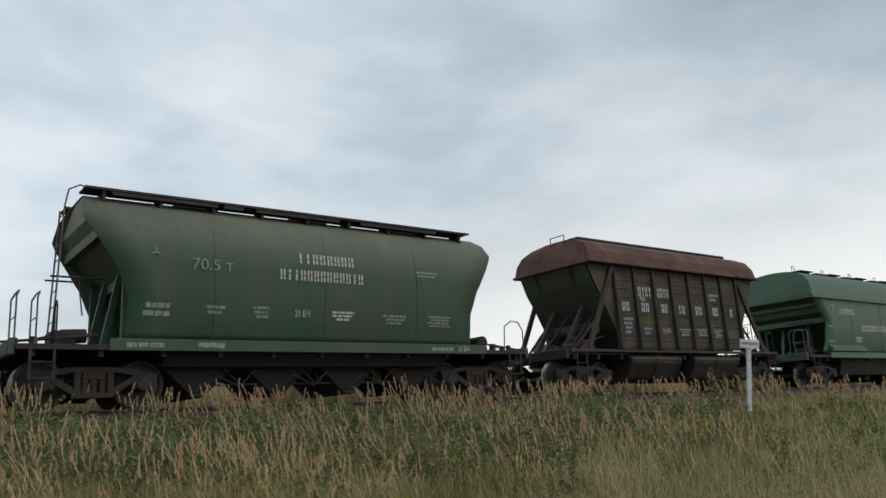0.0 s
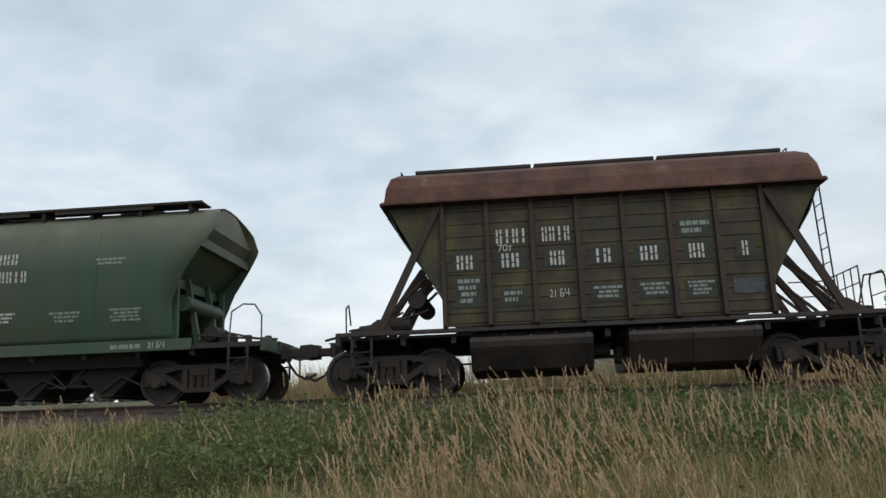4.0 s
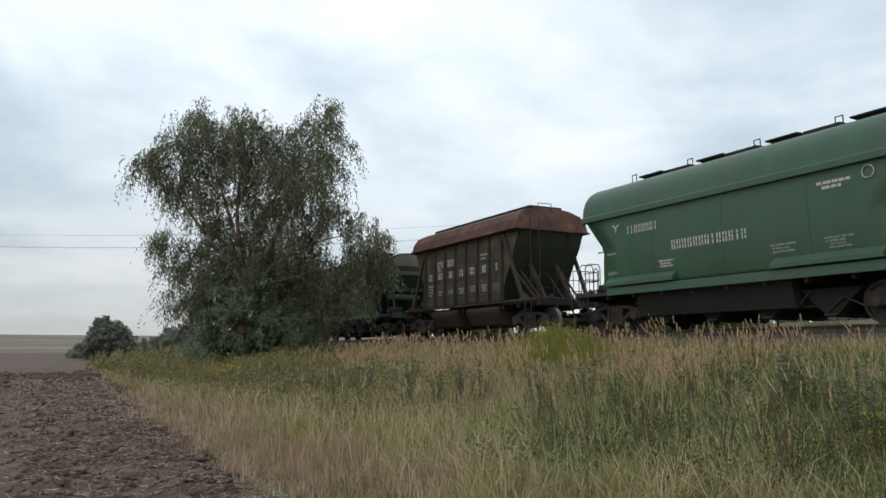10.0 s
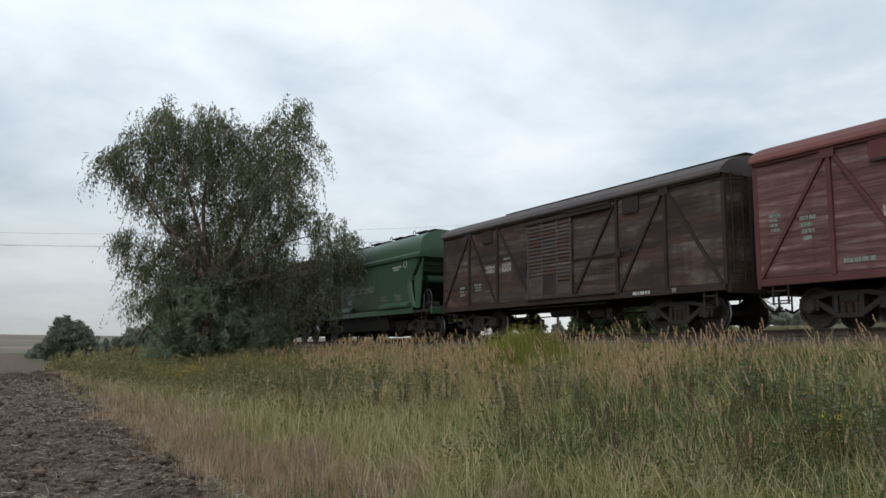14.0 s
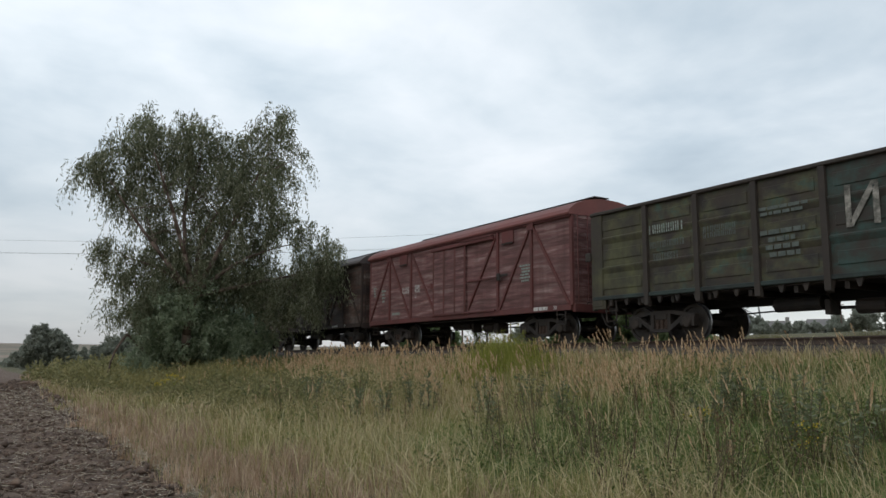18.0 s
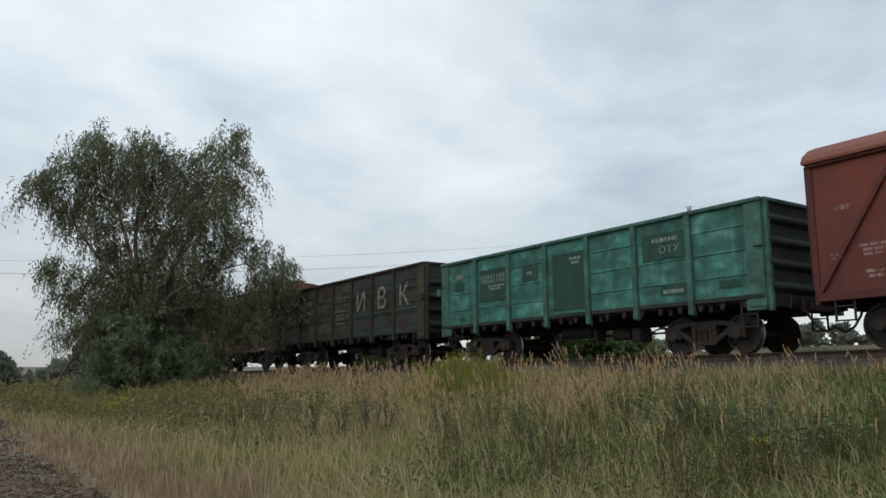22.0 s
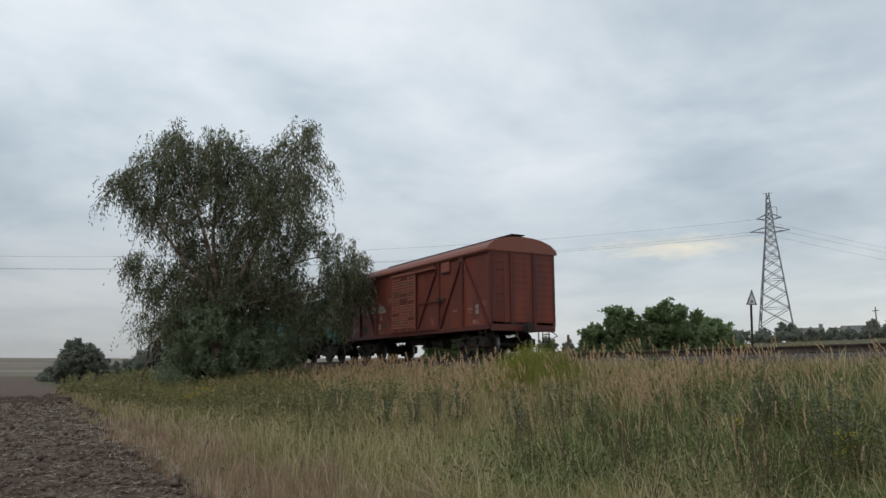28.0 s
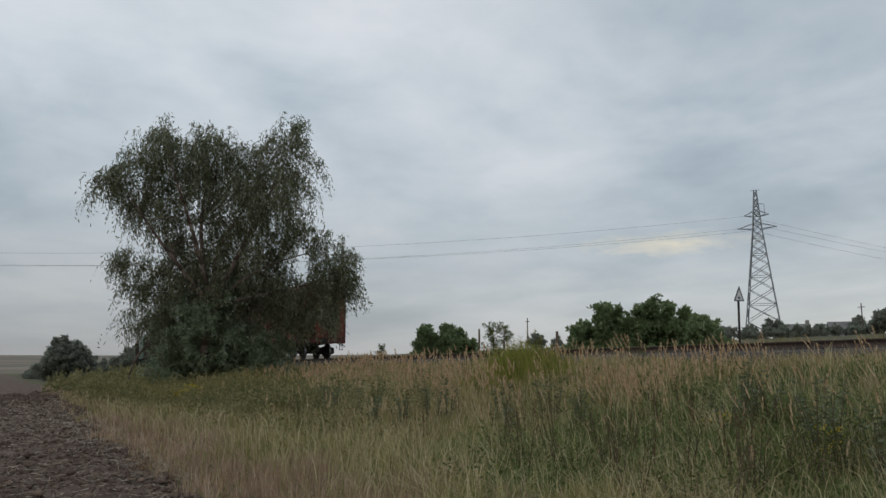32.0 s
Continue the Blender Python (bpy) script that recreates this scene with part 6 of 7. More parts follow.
def plumes(name, x, y, h, label):
    """Tall reed-grass: a stalk, and a head of many small spikelets."""
    n = len(x)
    z = land(x, y)
    d = np.hypot(x, y)
    gust = smooth_noise(x, y, 0.9, 17) - 0.5
    lean = np.stack([-rng.uniform(-0.10, 0.34, n) - 0.5 * gust, rng.normal(0, 0.14, n), np.zeros(n)], -1)
    p0 = np.stack([x, y, z], -1)
    top = p0 + lean * h[:, None] + np.stack([0 * h, 0 * h, h], -1)
    neck = p0 + lean * (h * 0.55)[:, None] + np.stack([0 * h, 0 * h, h * 0.74], -1)
    a = rng.uniform(0, np.pi, n)
    side = np.stack([np.cos(a), np.sin(a), 0 * a], -1) * (0.003 * np.maximum(1, d / 12))[:, None]
    v = np.stack([p0 - side, p0 + side, neck], 1).reshape(-1, 3)
    f = np.arange(3 * n).reshape(-1, 3)
    tagged(new("reed_stalks", raw_mesh("reed_stalks", v, f, STALK)), "dry straw-coloured stalks of reed-grass", "grass", kind="stuff")
    k = 16
    t = np.linspace(0, 0.92, k)[None] + rng.uniform(-0.03, 0.03, (n, k))
    axis = top - neck
    at = neck[:, None] + axis[:, None] * t[..., None]
    ang = rng.uniform(0, 2 * np.pi, (n, k))
    spread_ = (0.030 * np.sin(np.clip(t, 0.03, 1) * 2.7 + 0.35) * np.maximum(0.8, d / 16)[:, None]) * rng.uniform(0.5, 1.1, (n, k))
    out = np.stack([np.cos(ang) * spread_, np.sin(ang) * spread_, 0 * ang], -1)
    tip = at + out + axis[:, None] * rng.uniform(0.16, 0.3, (n, k))[..., None]
    sd = np.stack([-np.sin(ang), np.cos(ang), 0 * ang], -1) * (0.0095 * np.maximum(1, d / 13))[:, None, None]
    v = np.stack([at, at + out * 0.55 + sd + axis[:, None] * 0.1, tip, at + out * 0.55 - sd + axis[:, None] * 0.1], 2).reshape(-1, 3)
    q = np.arange(n * k)[:, None] * 4
    f = np.concatenate([q + [[0, 1, 2]], q + [[0, 2, 3]]], 0)
    return tagged(new(name, raw_mesh(name, v, f, PLUME)), label, "grass", kind="stuff")


def leaves(p, d, length, width, twist=None):
    """Corner and face arrays of pointed leaves at p along d."""
    n = len(p)
    d = d / np.linalg.norm(d, axis=1, keepdims=True)
    r = rng.normal(size=(n, 3))
    s = np.cross(d, r)
    s /= np.linalg.norm(s, axis=1, keepdims=True) + 1e-9
    mid = p + d * (length * 0.45)[:, None]
    v = np.stack([p, mid + s * (width / 2)[:, None], p + d * length[:, None], mid - s * (width / 2)[:, None]], 1).reshape(-1, 3)
    i = np.arange(n)[:, None] * 4
    return v, np.concatenate([i + [[0, 1, 2]], i + [[0, 2, 3]]], 0)


def zone(x, y, x0, x1, y0, y1, soft=1.0):
    """1 inside a stretch of the verge, fading over ragged edges."""
    wx = x + 1.6 * (smooth_noise(x, y, 0.5, 21) - 0.5) * soft * 2
    wy = y + 1.2 * (smooth_noise(x, y, 0.6, 22) - 0.5) * soft * 2
    s1 = np.clip(np.minimum(wx - x0, x1 - wx) / soft + 0.5, 0, 1)
    s2 = np.clip(np.minimum(wy - y0, y1 - wy) / soft + 0.5, 0, 1)
    return s1 * s2


# verge: reddish growth by the furrow, mixed grass on the slope, brambles and reed-grass on the bank
def bramble_zone(x, y):
    return np.maximum(np.maximum(zone(x, y, 2.0, 10.5, 10.3, 14.4), zone(x, y, -5.5, 1.2, 10.4, 14.2)), 0.8 * zone(x, y, 12, 17, 11.8, 14.0))


def reed_zone(x, y):
    z = 0.85 * zone(x, y, -18.5, -9.6, 9.4, 13.8, 1.4)
    z = np.maximum(z, 0.75 * zone(x, y, -33, -17, 9.8, 14.4))
    z = np.maximum(z, 0.5 * zone(x, y, -1.0, 5.2, 7.6, 12.0))
    z = np.maximum(z, 0.8 * zone(x, y, -2.5, 30, 13.3, 15.0, 0.7))
    z = np.maximum(z, 0.8 * zone(x, y, -1.6, 0.8, 7.0, 13.5))
    z = np.maximum(z, 0.4 * zone(x, y, 4.5, 14, 8.0, 14.0))
    z = np.maximum(z, 0.35 * zone(x, y, -45, -30, 8.5, 13.0))
    return np.maximum(z, 0.05 * zone(x, y, -30, 30, 6.5, 14.0))


def fresh_zone(x, y):
    return np.maximum(zone(x, y, -11.5, -3.6, 5.6, 13.8, 1.5), 0.75 * zone(x, y, 8, 28, 6.5, 12.0, 1.5))


x, y, d = scatter(1050000, -75, 46, 2.25, 15.6, tuft=11)
keep = y > furrow_edge(x) + 0.05 + 0.6 * (smooth_noise(x, y, 2.2, 9) - 0.5) * 2 + 0.5 * (smooth_noise(x, y, 0.6, 19) - 0.5) * 2
keep &= rng.random(len(x)) > 0.55 * bramble_zone(x, y)
x, y, d = x[keep], y[keep], d[keep]
m1, m2 = smooth_noise(x, y, 0.35, 1), smooth_noise(x, y, 0.8, 2)
fresh, reed = fresh_zone(x, y), reed_zone(x, y)
olive = zone(x, y, -60, -17, 4.0, 9.6, 1.5)
green = np.clip(0.74 + 0.9 * (m1 - 0.5) - 0.25 * reed, 0.2, 0.94)
red_zone = np.clip((furrow_edge(x) + 2.4 + 3.0 * (m2 - 0.5) - y) / 0.9, 0, 1) * np.clip((-3 - x) / 2, 0, 1) * np.where(x < -26, 0.6, 0.88)
pick, pick2 = rng.random(len(x)), rng.random(len(x))
is_red = pick < red_zone
is_fresh = ~is_red & (pick2 < fresh * 0.85)
is_olive = ~is_red & ~is_fresh & (pick2 < np.maximum(olive * 0.75, 0.22))
rest = ~is_red & ~is_fresh & ~is_olive
is_green = rest & (rng.random(len(x)) < green)
is_dry = rest & ~is_green
wide = lambda d, w: w * np.maximum(1, d / 11) * rng.uniform(0.7, 1.4, len(d))
tall = lambda x, y: 0.30 + 0.8 * smooth_noise(x, y, 0.7, 5) + 0.55 * smooth_noise(x, y, 2.6, 6)
for name, sel, lo, hi, w, mat, lean, label in (
        ("green_grass", is_green, 0.12, 0.44, 0.011, GRASS_GREEN, 0.62, "dense green grass on the railway bank"),
        ("fresh_grass", is_fresh, 0.12, 0.42, 0.012, GRASS_FRESH, 0.70, "lush fresh green grass on the slope"),
        ("yellow_green_grass", is_olive, 0.16, 0.52, 0.011, GRASS_OLIVE, 0.55, "yellowing olive grass on the slope"),
        ("dry_grass", is_dry, 0.22, 0.68, 0.008, GRASS_DRY, 0.42, "dry straw-coloured grass among the green"),
        ("reddish_grass", is_red, 0.14, 0.46, 0.008, GRASS_RED, 0.36, "short reddish dry weeds along the ploughed edge")):
    sx, sy, sd = x[sel], y[sel], d[sel]
    h = rng.uniform(lo, hi, len(sx)) * tall(sx, sy) * np.interp(sy - bend(sx), [2.6, 3.6, 13.8, 15.4], [0.6, 1, 1, 0.35])
    blades(name, sx, sy, h, wide(sd, w), lean, mat, label)

# long pale blades arching over the rest
x, y, d = scatter(80000, -44, 30, 3.4, 14.0, 10.0)
keep = rng.random(len(x)) < np.clip((smooth_noise(x, y, 0.9, 31) - 0.3) * 1.6, 0.1, 1)
x, y, d = x[keep], y[keep], d[keep]
blades("long_grass", x, y, rng.uniform(0.3, 0.9, len(x)), wide(d, 0.0085), 0.7, PALE_BLADE, "long pale arching grass blades")
x, y, d = scatter(70000, -48, 30, 3.6, 14.2, 10.5, tuft=14)
keep = rng.random(len(x)) < np.clip((smooth_noise(x, y, 0.75, 61) - 0.48) * 5.0, 0.0, 1)
x, y, d = x[keep], y[keep], d[keep]
blades("fallen_grass", x, y, rng.uniform(0.35, 0.8, len(x)), wide(d, 0.008), 1.7, GRASS_DRY, "tangles of bent and fallen dry grass", wind=(-0.25, 0.1))


def leafy_mat(name, x, y, r, h, per, leaf, mat, label):
    """Low mounds of small broad leaves, joined into one growth."""
    n = len(x)
    u = rng.normal(size=(n, per, 3))
    u[..., 2] = np.abs(u[..., 2])
    u /= np.linalg.norm(u, axis=2, keepdims=True)
    u *= rng.uniform(0.75, 1.05, (n, per, 1))
    P = np.stack([x, y, land(x, y)], -1)[:, None] + u * np.stack([r, r, h], -1)[:, None]
    D = u * [1, 1, 0.4] + rng.normal(0, 0.5, u.shape)
    k = n * per
    s = np.repeat(np.maximum(1, np.hypot(x, y) / 13), per)
    v, f = leaves(P.reshape(-1, 3), D.reshape(-1, 3), rng.uniform(0.7, 1.4, k) * leaf * s, rng.uniform(0.4, 0.65, k) * leaf * s)
    return tagged(new(name, raw_mesh(name, v, f, mat)), label, "undergrowth", kind="stuff")


x, y, d = scatter(16000, -6, 18, 9.5, 14.6, 14)
keep = rng.random(len(x)) < 0.32 * bramble_zone(x, y)
x, y = x[keep], y[keep]
leafy_mat("bramble_growth", x, y, rng.uniform(0.16, 0.36, len(x)), rng.uniform(0.25, 0.75, len(x)), 34, 0.085, MAT_LEAF, "dark green bramble-like growth over the bank")
x, y, d = scatter(17000, -48, 30, 4.6, 14.4, 10)
keep = rng.random(len(x)) < np.clip((smooth_noise(x, y, 0.55, 41) - 0.5) * 3.0 + 0.25 * fresh_zone(x, y), 0.03, 0.7) * 0.6
x, y = x[keep], y[keep]
leafy_mat("low_herbs", x, y, rng.uniform(0.10, 0.26, len(x)), rng.uniform(0.18, 0.5, len(x)), 24, 0.06, WEED_LEAF, "low leafy herbs among the grass")

x, y, d = scatter(22000, -66, -15, 4.0, 9.6, 26)
keep = rng.random(len(x)) < 0.17 * zone(x, y, -66, -17, 4.9, 9.4, 1.6) * np.clip((smooth_noise(x, y, 0.5, 51) - 0.3) * 3, 0, 1)
x, y = x[keep], y[keep]
leafy_mat("yellowing_herbs", x, y, rng.uniform(0.15, 0.38, len(x)), rng.uniform(0.35, 1.0, len(x)) * np.interp(-x, [20, 30, 48], [0.9, 1.05, 1.6]), 34, 0.06, HERB_LEAF, "yellow-green leafy herbs below the willow")

# rank grass along the verge past the willow
x, y, d = scatter(60000, -74, -28, 5.2, 10.5, 30, tuft=8)
keep = rng.random(len(x)) < np.clip((smooth_noise(x, y, 0.6, 71) - 0.25) * 2.2, 0.1, 1)
x, y, d = x[keep], y[keep], d[keep]
blades("rank_grass", x, y, rng.uniform(0.5, 1.25, len(x)) * np.interp(y - furrow_edge(x), [0, 1.6], [0.5, 1]), wide(d, 0.008), 0.35, GRASS_OLIVE, "rank olive grass along the verge")

# thin weedy grass on the far side of the line
x, y, d = scatter(150000, -90, 60, 19.6, 34, 26)
blades("dry_grass", x, y, rng.uniform(0.3, 0.9, len(x)), wide(d, 0.007), 0.25, GRASS_DRY, "dry grass beyond the railway line")
x, y, d = scatter(90000, -90, 60, 19.6, 34, 26)
blades("green_grass", x, y, rng.uniform(0.25, 0.7, len(x)), wide(d, 0.007), 0.3, GRASS_GREEN, "green grass beyond the railway line")
x, y, d = scatter(34000, -9, 46, 20.0, 23.0, 30)
blades("tall_dry_grass", x, y, rng.uniform(0.9, 1.9, len(x)) * (0.55 + smooth_noise(x, y, 0.5, 14)), wide(d, 0.012), 0.2, GRASS_DRY, "tall dry grass just beyond the railway line")

x, y, d = scatter(40000, -34, -9, 19.9, 22.6, 30)
blades("tall_dry_grass", x, y, rng.uniform(0.4, 0.85, len(x)) * (0.55 + smooth_noise(x, y, 0.5, 15)), wide(d, 0.011), 0.25, GRASS_OLIVE, "tall yellowing grass just beyond the railway line")

x, y, d = scatter(150000, -60, 46, 4.0, 15.1, 12.0)
clumps = np.clip((smooth_noise(x, y, 1.1, 3) - 0.36) * 3.4, 0.04, 1)
keep = rng.random(len(x)) < reed_zone(x, y) * clumps * 0.62
x, y = x[keep], y[keep]
plumes("reed_plumes", x, y, rng.uniform(0.65, 1.3, len(x)) * np.interp(y, [4, 9, 12.5, 15], [0.85, 0.98, 0.95, 0.85]) * np.where(x < -6, 0.78, 0.9), "tan feathery heads of tall reed-grass, leaning in the wind")


def weed(name, x, y, height, spread_, count, leaf, mat, label, flower=0.0, category="weed"):
    """An upright leafy herb: several stems, small leaves up their length, maybe flowers at the top."""
    z = float(land(x, y))
    w = tagged(empty(name, Matrix.Translation((x, y, z - 0.02))), label, category)
    bm = B()
    P, D, tops = [], [], []
    for k in range(count):
        a, r = random.uniform(0, 6.28), random.uniform(0.0, 0.12)
        base = Vector((r * math.cos(a), r * math.sin(a), 0))
        h = height * random.uniform(0.65, 1.05)
        tip = base + Vector((math.cos(a) * spread_ * random.uniform(0.2, 1), math.sin(a) * spread_ * random.uniform(0.2, 1), h))
        mid = base.lerp(tip, 0.5) + Vector((0, 0, 0.05))
        tube(bm, base, mid, 0.006, 4, 0.005)
        tube(bm, mid, tip, 0.005, 4, 0.002)
        tops.append(tip)
        for _ in range(int(34 * h)):
            f = random.uniform(0.12, 1)
            q = base.lerp(mid, f * 2) if f < 0.5 else mid.lerp(tip, f * 2 - 1)
            b = random.uniform(0, 6.28)
            P.append(q)
            D.append((math.cos(b), math.sin(b), random.uniform(-0.1, 0.9)))
    tagged(part("stem", bm, WEED_STEM, w), kind="stuff")
    P, D = np.array(P), np.array(D)
    v, f = leaves(P, D, rng.uniform(0.6, 1.3, len(P)) * leaf, rng.uniform(0.25, 0.42, len(P)) * leaf)
    ob = new("foliage", raw_mesh("foliage", v, f, mat))
    ob.parent = w
    if flower:
        Q = np.repeat(np.array(tops), 14, 0) + rng.normal(0, 0.045, (14 * len(tops), 3)) * [1, 1, 0.6]
        v, f = leaves(Q, rng.normal(size=Q.shape) + [0, 0, 0.6], np.full(len(Q), flower), np.full(len(Q), flower * 0.9))
        ob = new("flower_head", raw_mesh("flower_head", v, f, YELLOW))
        ob.parent = w
        tagged(ob, "small bright yellow flower heads", kind="stuff")
    return w


# the tall pale clump on the bank and its smaller fellows
x, y = -17.0 + rng.normal(0, 0.75, 2600), 12.2 + rng.normal(0, 0.55, 2600)
blades("pale_weed_shoots", x, y, rng.uniform(0.7, 1.6, 2600) * np.exp(-0.25 * np.hypot((x + 17.0) / 0.75, (y - 12.2) / 0.55)), np.full(2600, 0.022), 0.18, PALE_WEED, "feathery pale yellow-green shoots on the bank", "weed")
for dx, dy, h in ((0, 0, 1.6), (0.5, -0.3, 1.35), (-0.5, 0.2, 1.45), (0.2, 0.5, 1.65), (-0.9, -0.2, 1.2), (1.0, 0.1, 1.05), (-0.3, -0.5, 1.4), (0.9, 0.6, 1.2), (-1.3, 0.4, 0.95)):
    weed("pale_weed", -17.0 + dx, 12.2 + dy, h * 0.85, 0.30, 9, 0.075, PALE_WEED, "tall pale yellow-green leafy weed on the bank")
spots = random.Random(5)
for k in range(46):
    wx, wy = spots.uniform(-30, 26), spots.uniform(6.5, 13.5)
    if math.hypot(wx, wy) < 8:
        continue
    weed("green_weed", wx, wy, spots.uniform(0.5, 1.0), 0.25, 6, 0.075, WEED_LEAF, "leafy dark green weed among the grass")
for k in range(44):
    wx, wy = (spots.uniform(-9.8, -3.2), spots.uniform(5.8, 10.6)) if k < 30 else (spots.uniform(-32, -18), spots.uniform(5.5, 8.8))
    weed("bushy_weed", wx, wy, spots.uniform(0.45, 0.9), 0.34, 9, 0.06, WEED_LEAF, "bushy feathery green weed on the slope")
for k in range(16):
    wx, wy = spots.uniform(-20, 24), spots.uniform(6.0, 11.5)
    if math.hypot(wx, wy) < 7:
        continue
    weed("yellow_flower", wx, wy, spots.uniform(0.5, 0.85), 0.14, 4, 0.055, WEED_LEAF, "weed with small yellow flowers in the grass", 0.022, "flower")
for dx, dy in ((0, 0), (0.4, 0.3), (-0.4, 0.1), (0.8, -0.1)):
    weed("yellow_flower", 13.2 + dx, 9.4 + dy, 0.85, 0.2, 7, 0.06, WEED_LEAF, "cluster of yellow-flowered weeds", 0.026, "flower")
for dx, dy in ((0, 0), (0.7, 0.4), (-0.6, 0.5)):
    weed("yellow_flower", -29.5 + dx, 6.2 + dy, 0.9, 0.3, 6, 0.09, PALE_WEED, "yellowing weed below the willow", 0.05, "flower")
for k in range(11):
    weed("dead_weed", spots.uniform(-9.0, -4.8), spots.uniform(5.6, 8.6), spots.uniform(0.7, 1.0), 0.3, 7, 0.03, WEED_STEM, "dark dried-up weed with bare stems")
for gx_, gy_ in ((-11.6, 8.2), (-8.2, 9.4), (-14.5, 7.2), (-20.5, 7.6), (-6.4, 7.4), (9.0, 9.8), (15.5, 10.5), (-2.6, 10.8)):
    for k in range(5):
        weed("dock", gx_ + spots.gauss(0, 0.7), gy_ + spots.gauss(0, 0.5), spots.uniform(0.6, 1.05), 0.16, 4, 0.04, DOCK_SEED, "rust-brown seeding dock standing in the grass")
    for k in range(4):
        weed("mugwort", gx_ + spots.gauss(0.8, 0.9), gy_ + spots.gauss(0.5, 0.6), spots.uniform(0.7, 1.15), 0.30, 8, 0.085, MUGWORT, "tall grey-green mugwort in the grass")
weed("thistle", 19.8, 13.4, 1.5, 0.3, 8, 0.10, WEED_LEAF, "tall grey-green weed beside the line")


# ---- trees and bushes ----
def limb(bm, p, q, r0, r1, bow=0.3, seg=5):
    p, q = Vector(p), Vector(q)
    side = Vector((random.uniform(-1, 1), random.uniform(-1, 1), random.uniform(0, 0.8))) * bow
    last, lr = p, r0
    for k in range(1, seg + 1):
        f = k / seg
        c = p.lerp(q, f) + side * math.sin(f * math.pi)
        r = r0 + (r1 - r0) * f
        tube(bm, last, c, lr, 7, r)
        last, lr = c, r
    return last


def crown(name, parent, lobes, origin, right, deep, mat, per, leaf, hang, upright=0.0, depth=1.0, label=""):
    """Foliage in hanging or rising sprays: (sideways, height, radius) lobes, filled unevenly."""
    P, D = [], []
    for u, h, r in lobes:
        # strands grow in bunches that start together and droop the same way
        many = max(3, int(per * r * r / 8))
        g = rng.normal(size=(many, 3))
        g /= np.linalg.norm(g, axis=1, keepdims=True)
        g *= (rng.random(many) ** 0.40)[:, None] * r
        lean = g[:, :2] * 0.50 / r + rng.normal(0, 0.20, (many, 2)) - [0.12, 0]
        g, lean = np.repeat(g, 8, 0), np.repeat(lean, 8, 0)
        n = len(g)
        g = g + rng.normal(0, 0.11 + 0.045 * r, (n, 3))
        base = np.array([0.0, 0.0, h]) + g[:, :1] * right + g[:, 1:2] * deep * depth + np.stack([0 * g[:, 0], 0 * g[:, 0], g[:, 2]], -1) + u * right + rng.normal(0, 0.5 * depth) * deep
        k = 11
        t = np.linspace(0, 1, k)[None, :, None]
        sway = lean[:, :1] * right + lean[:, 1:2] * deep + rng.normal(0, 0.10, (n, 3))
        drop = rng.uniform(0.4, 1.0, (n, 1, 1)) * hang
        down = np.concatenate([sway[:, None, :2] * np.sqrt(t) * drop, (upright - (1 - upright) * t) * t * drop], -1)
        pts = base[:, None] + down
        P.append((pts + rng.normal(0, 0.025, pts.shape)).reshape(-1, 3))
        dd = rng.normal(0, 0.42, pts.shape) + [0, 0, -0.85 + 1.7 * upright]
        D.append(dd.reshape(-1, 3))
    P, D = np.concatenate(P), np.concatenate(D)
    v, f = leaves(P, D, rng.uniform(0.7, 1.3, len(P)) * leaf[0], rng.uniform(0.7, 1.3, len(P)) * leaf[1])
    ob = new(name, raw_mesh(name, v, f, mat))
    ob.parent = parent
    return tagged(ob, label)


WX, WY = -37.0, 8.72
wz = float(land(WX, WY))
willow = tagged(empty("willow_tree", Matrix.Translation((WX, WY, wz))), "large grey-green willow with drooping branches and bushy foot", "tree")
w_right, w_deep = np.array([0.225, 0.974, 0.0]), np.array([-0.974, 0.225, 0.0])
high = [(-1.9, 11.1, 1.7), (-3.1, 10.0, 1.3), (-3.9, 9.8, 0.8), (-0.3, 11.4, 1.5), (1.4, 11.0, 1.2), (3.2, 11.6, 1.2), (3.7, 12.6, 0.8), (4.1, 10.9, 0.8), (3.1, 9.3, 1.5), (0.3, 9.4, 2.0),
        (-1.9, 8.5, 1.4), (1.2, 7.8, 1.2), (-3.2, 6.0, 0.6), (4.0, 8.0, 0.8), (5.2, 7.3, 0.7), (2.2, 9.8, 1.2), (2.5, 8.2, 1.2), (3.4, 7.0, 0.9)]
wisps = [(-4.3, 9.9, 0.6), (-4.6, 9.5, 0.4), (-3.5, 10.6, 0.7), (-2.4, 11.6, 0.8), (-1.0, 12.0, 0.7), (0.6, 11.9, 0.7), (1.7, 11.4, 0.7), (3.1, 12.5, 0.6), (4.1, 13.2, 0.6), (4.5, 12.0, 0.7), (4.7, 10.8, 0.6), (-3.6, 6.7, 0.5), (-2.9, 3.9, 0.5), (5.8, 7.8, 0.6), (6.8, 6.8, 0.6), (7.0, 5.6, 0.5), (4.7, 8.7, 0.6)]
low = [(-0.9, 6.4, 1.4), (1.6, 6.2, 1.6), (2.6, 5.6, 1.4), (-1.2, 5.1, 1.3), (0.6, 5.2, 1.4), (-3.6, 6.1, 0.5), (-4.0, 5.8, 0.4), (-2.9, 5.2, 0.7), (6.2, 6.2, 1.0), (6.0, 5.0, 1.2), (4.9, 4.2, 1.4), (5.3, 5.6, 1.1), (5.5, 3.9, 0.7),  (3.4, 4.6, 1.6), (-1.8, 4.3, 1.2), (-2.3, 3.2, 0.8)]
foot = [(-0.2, 2.9, 2.0), (1.5, 1.8, 1.6), (-1.0, 1.5, 1.4), (2.7, 2.0, 1.4), (0.6, 4.2, 1.4)]
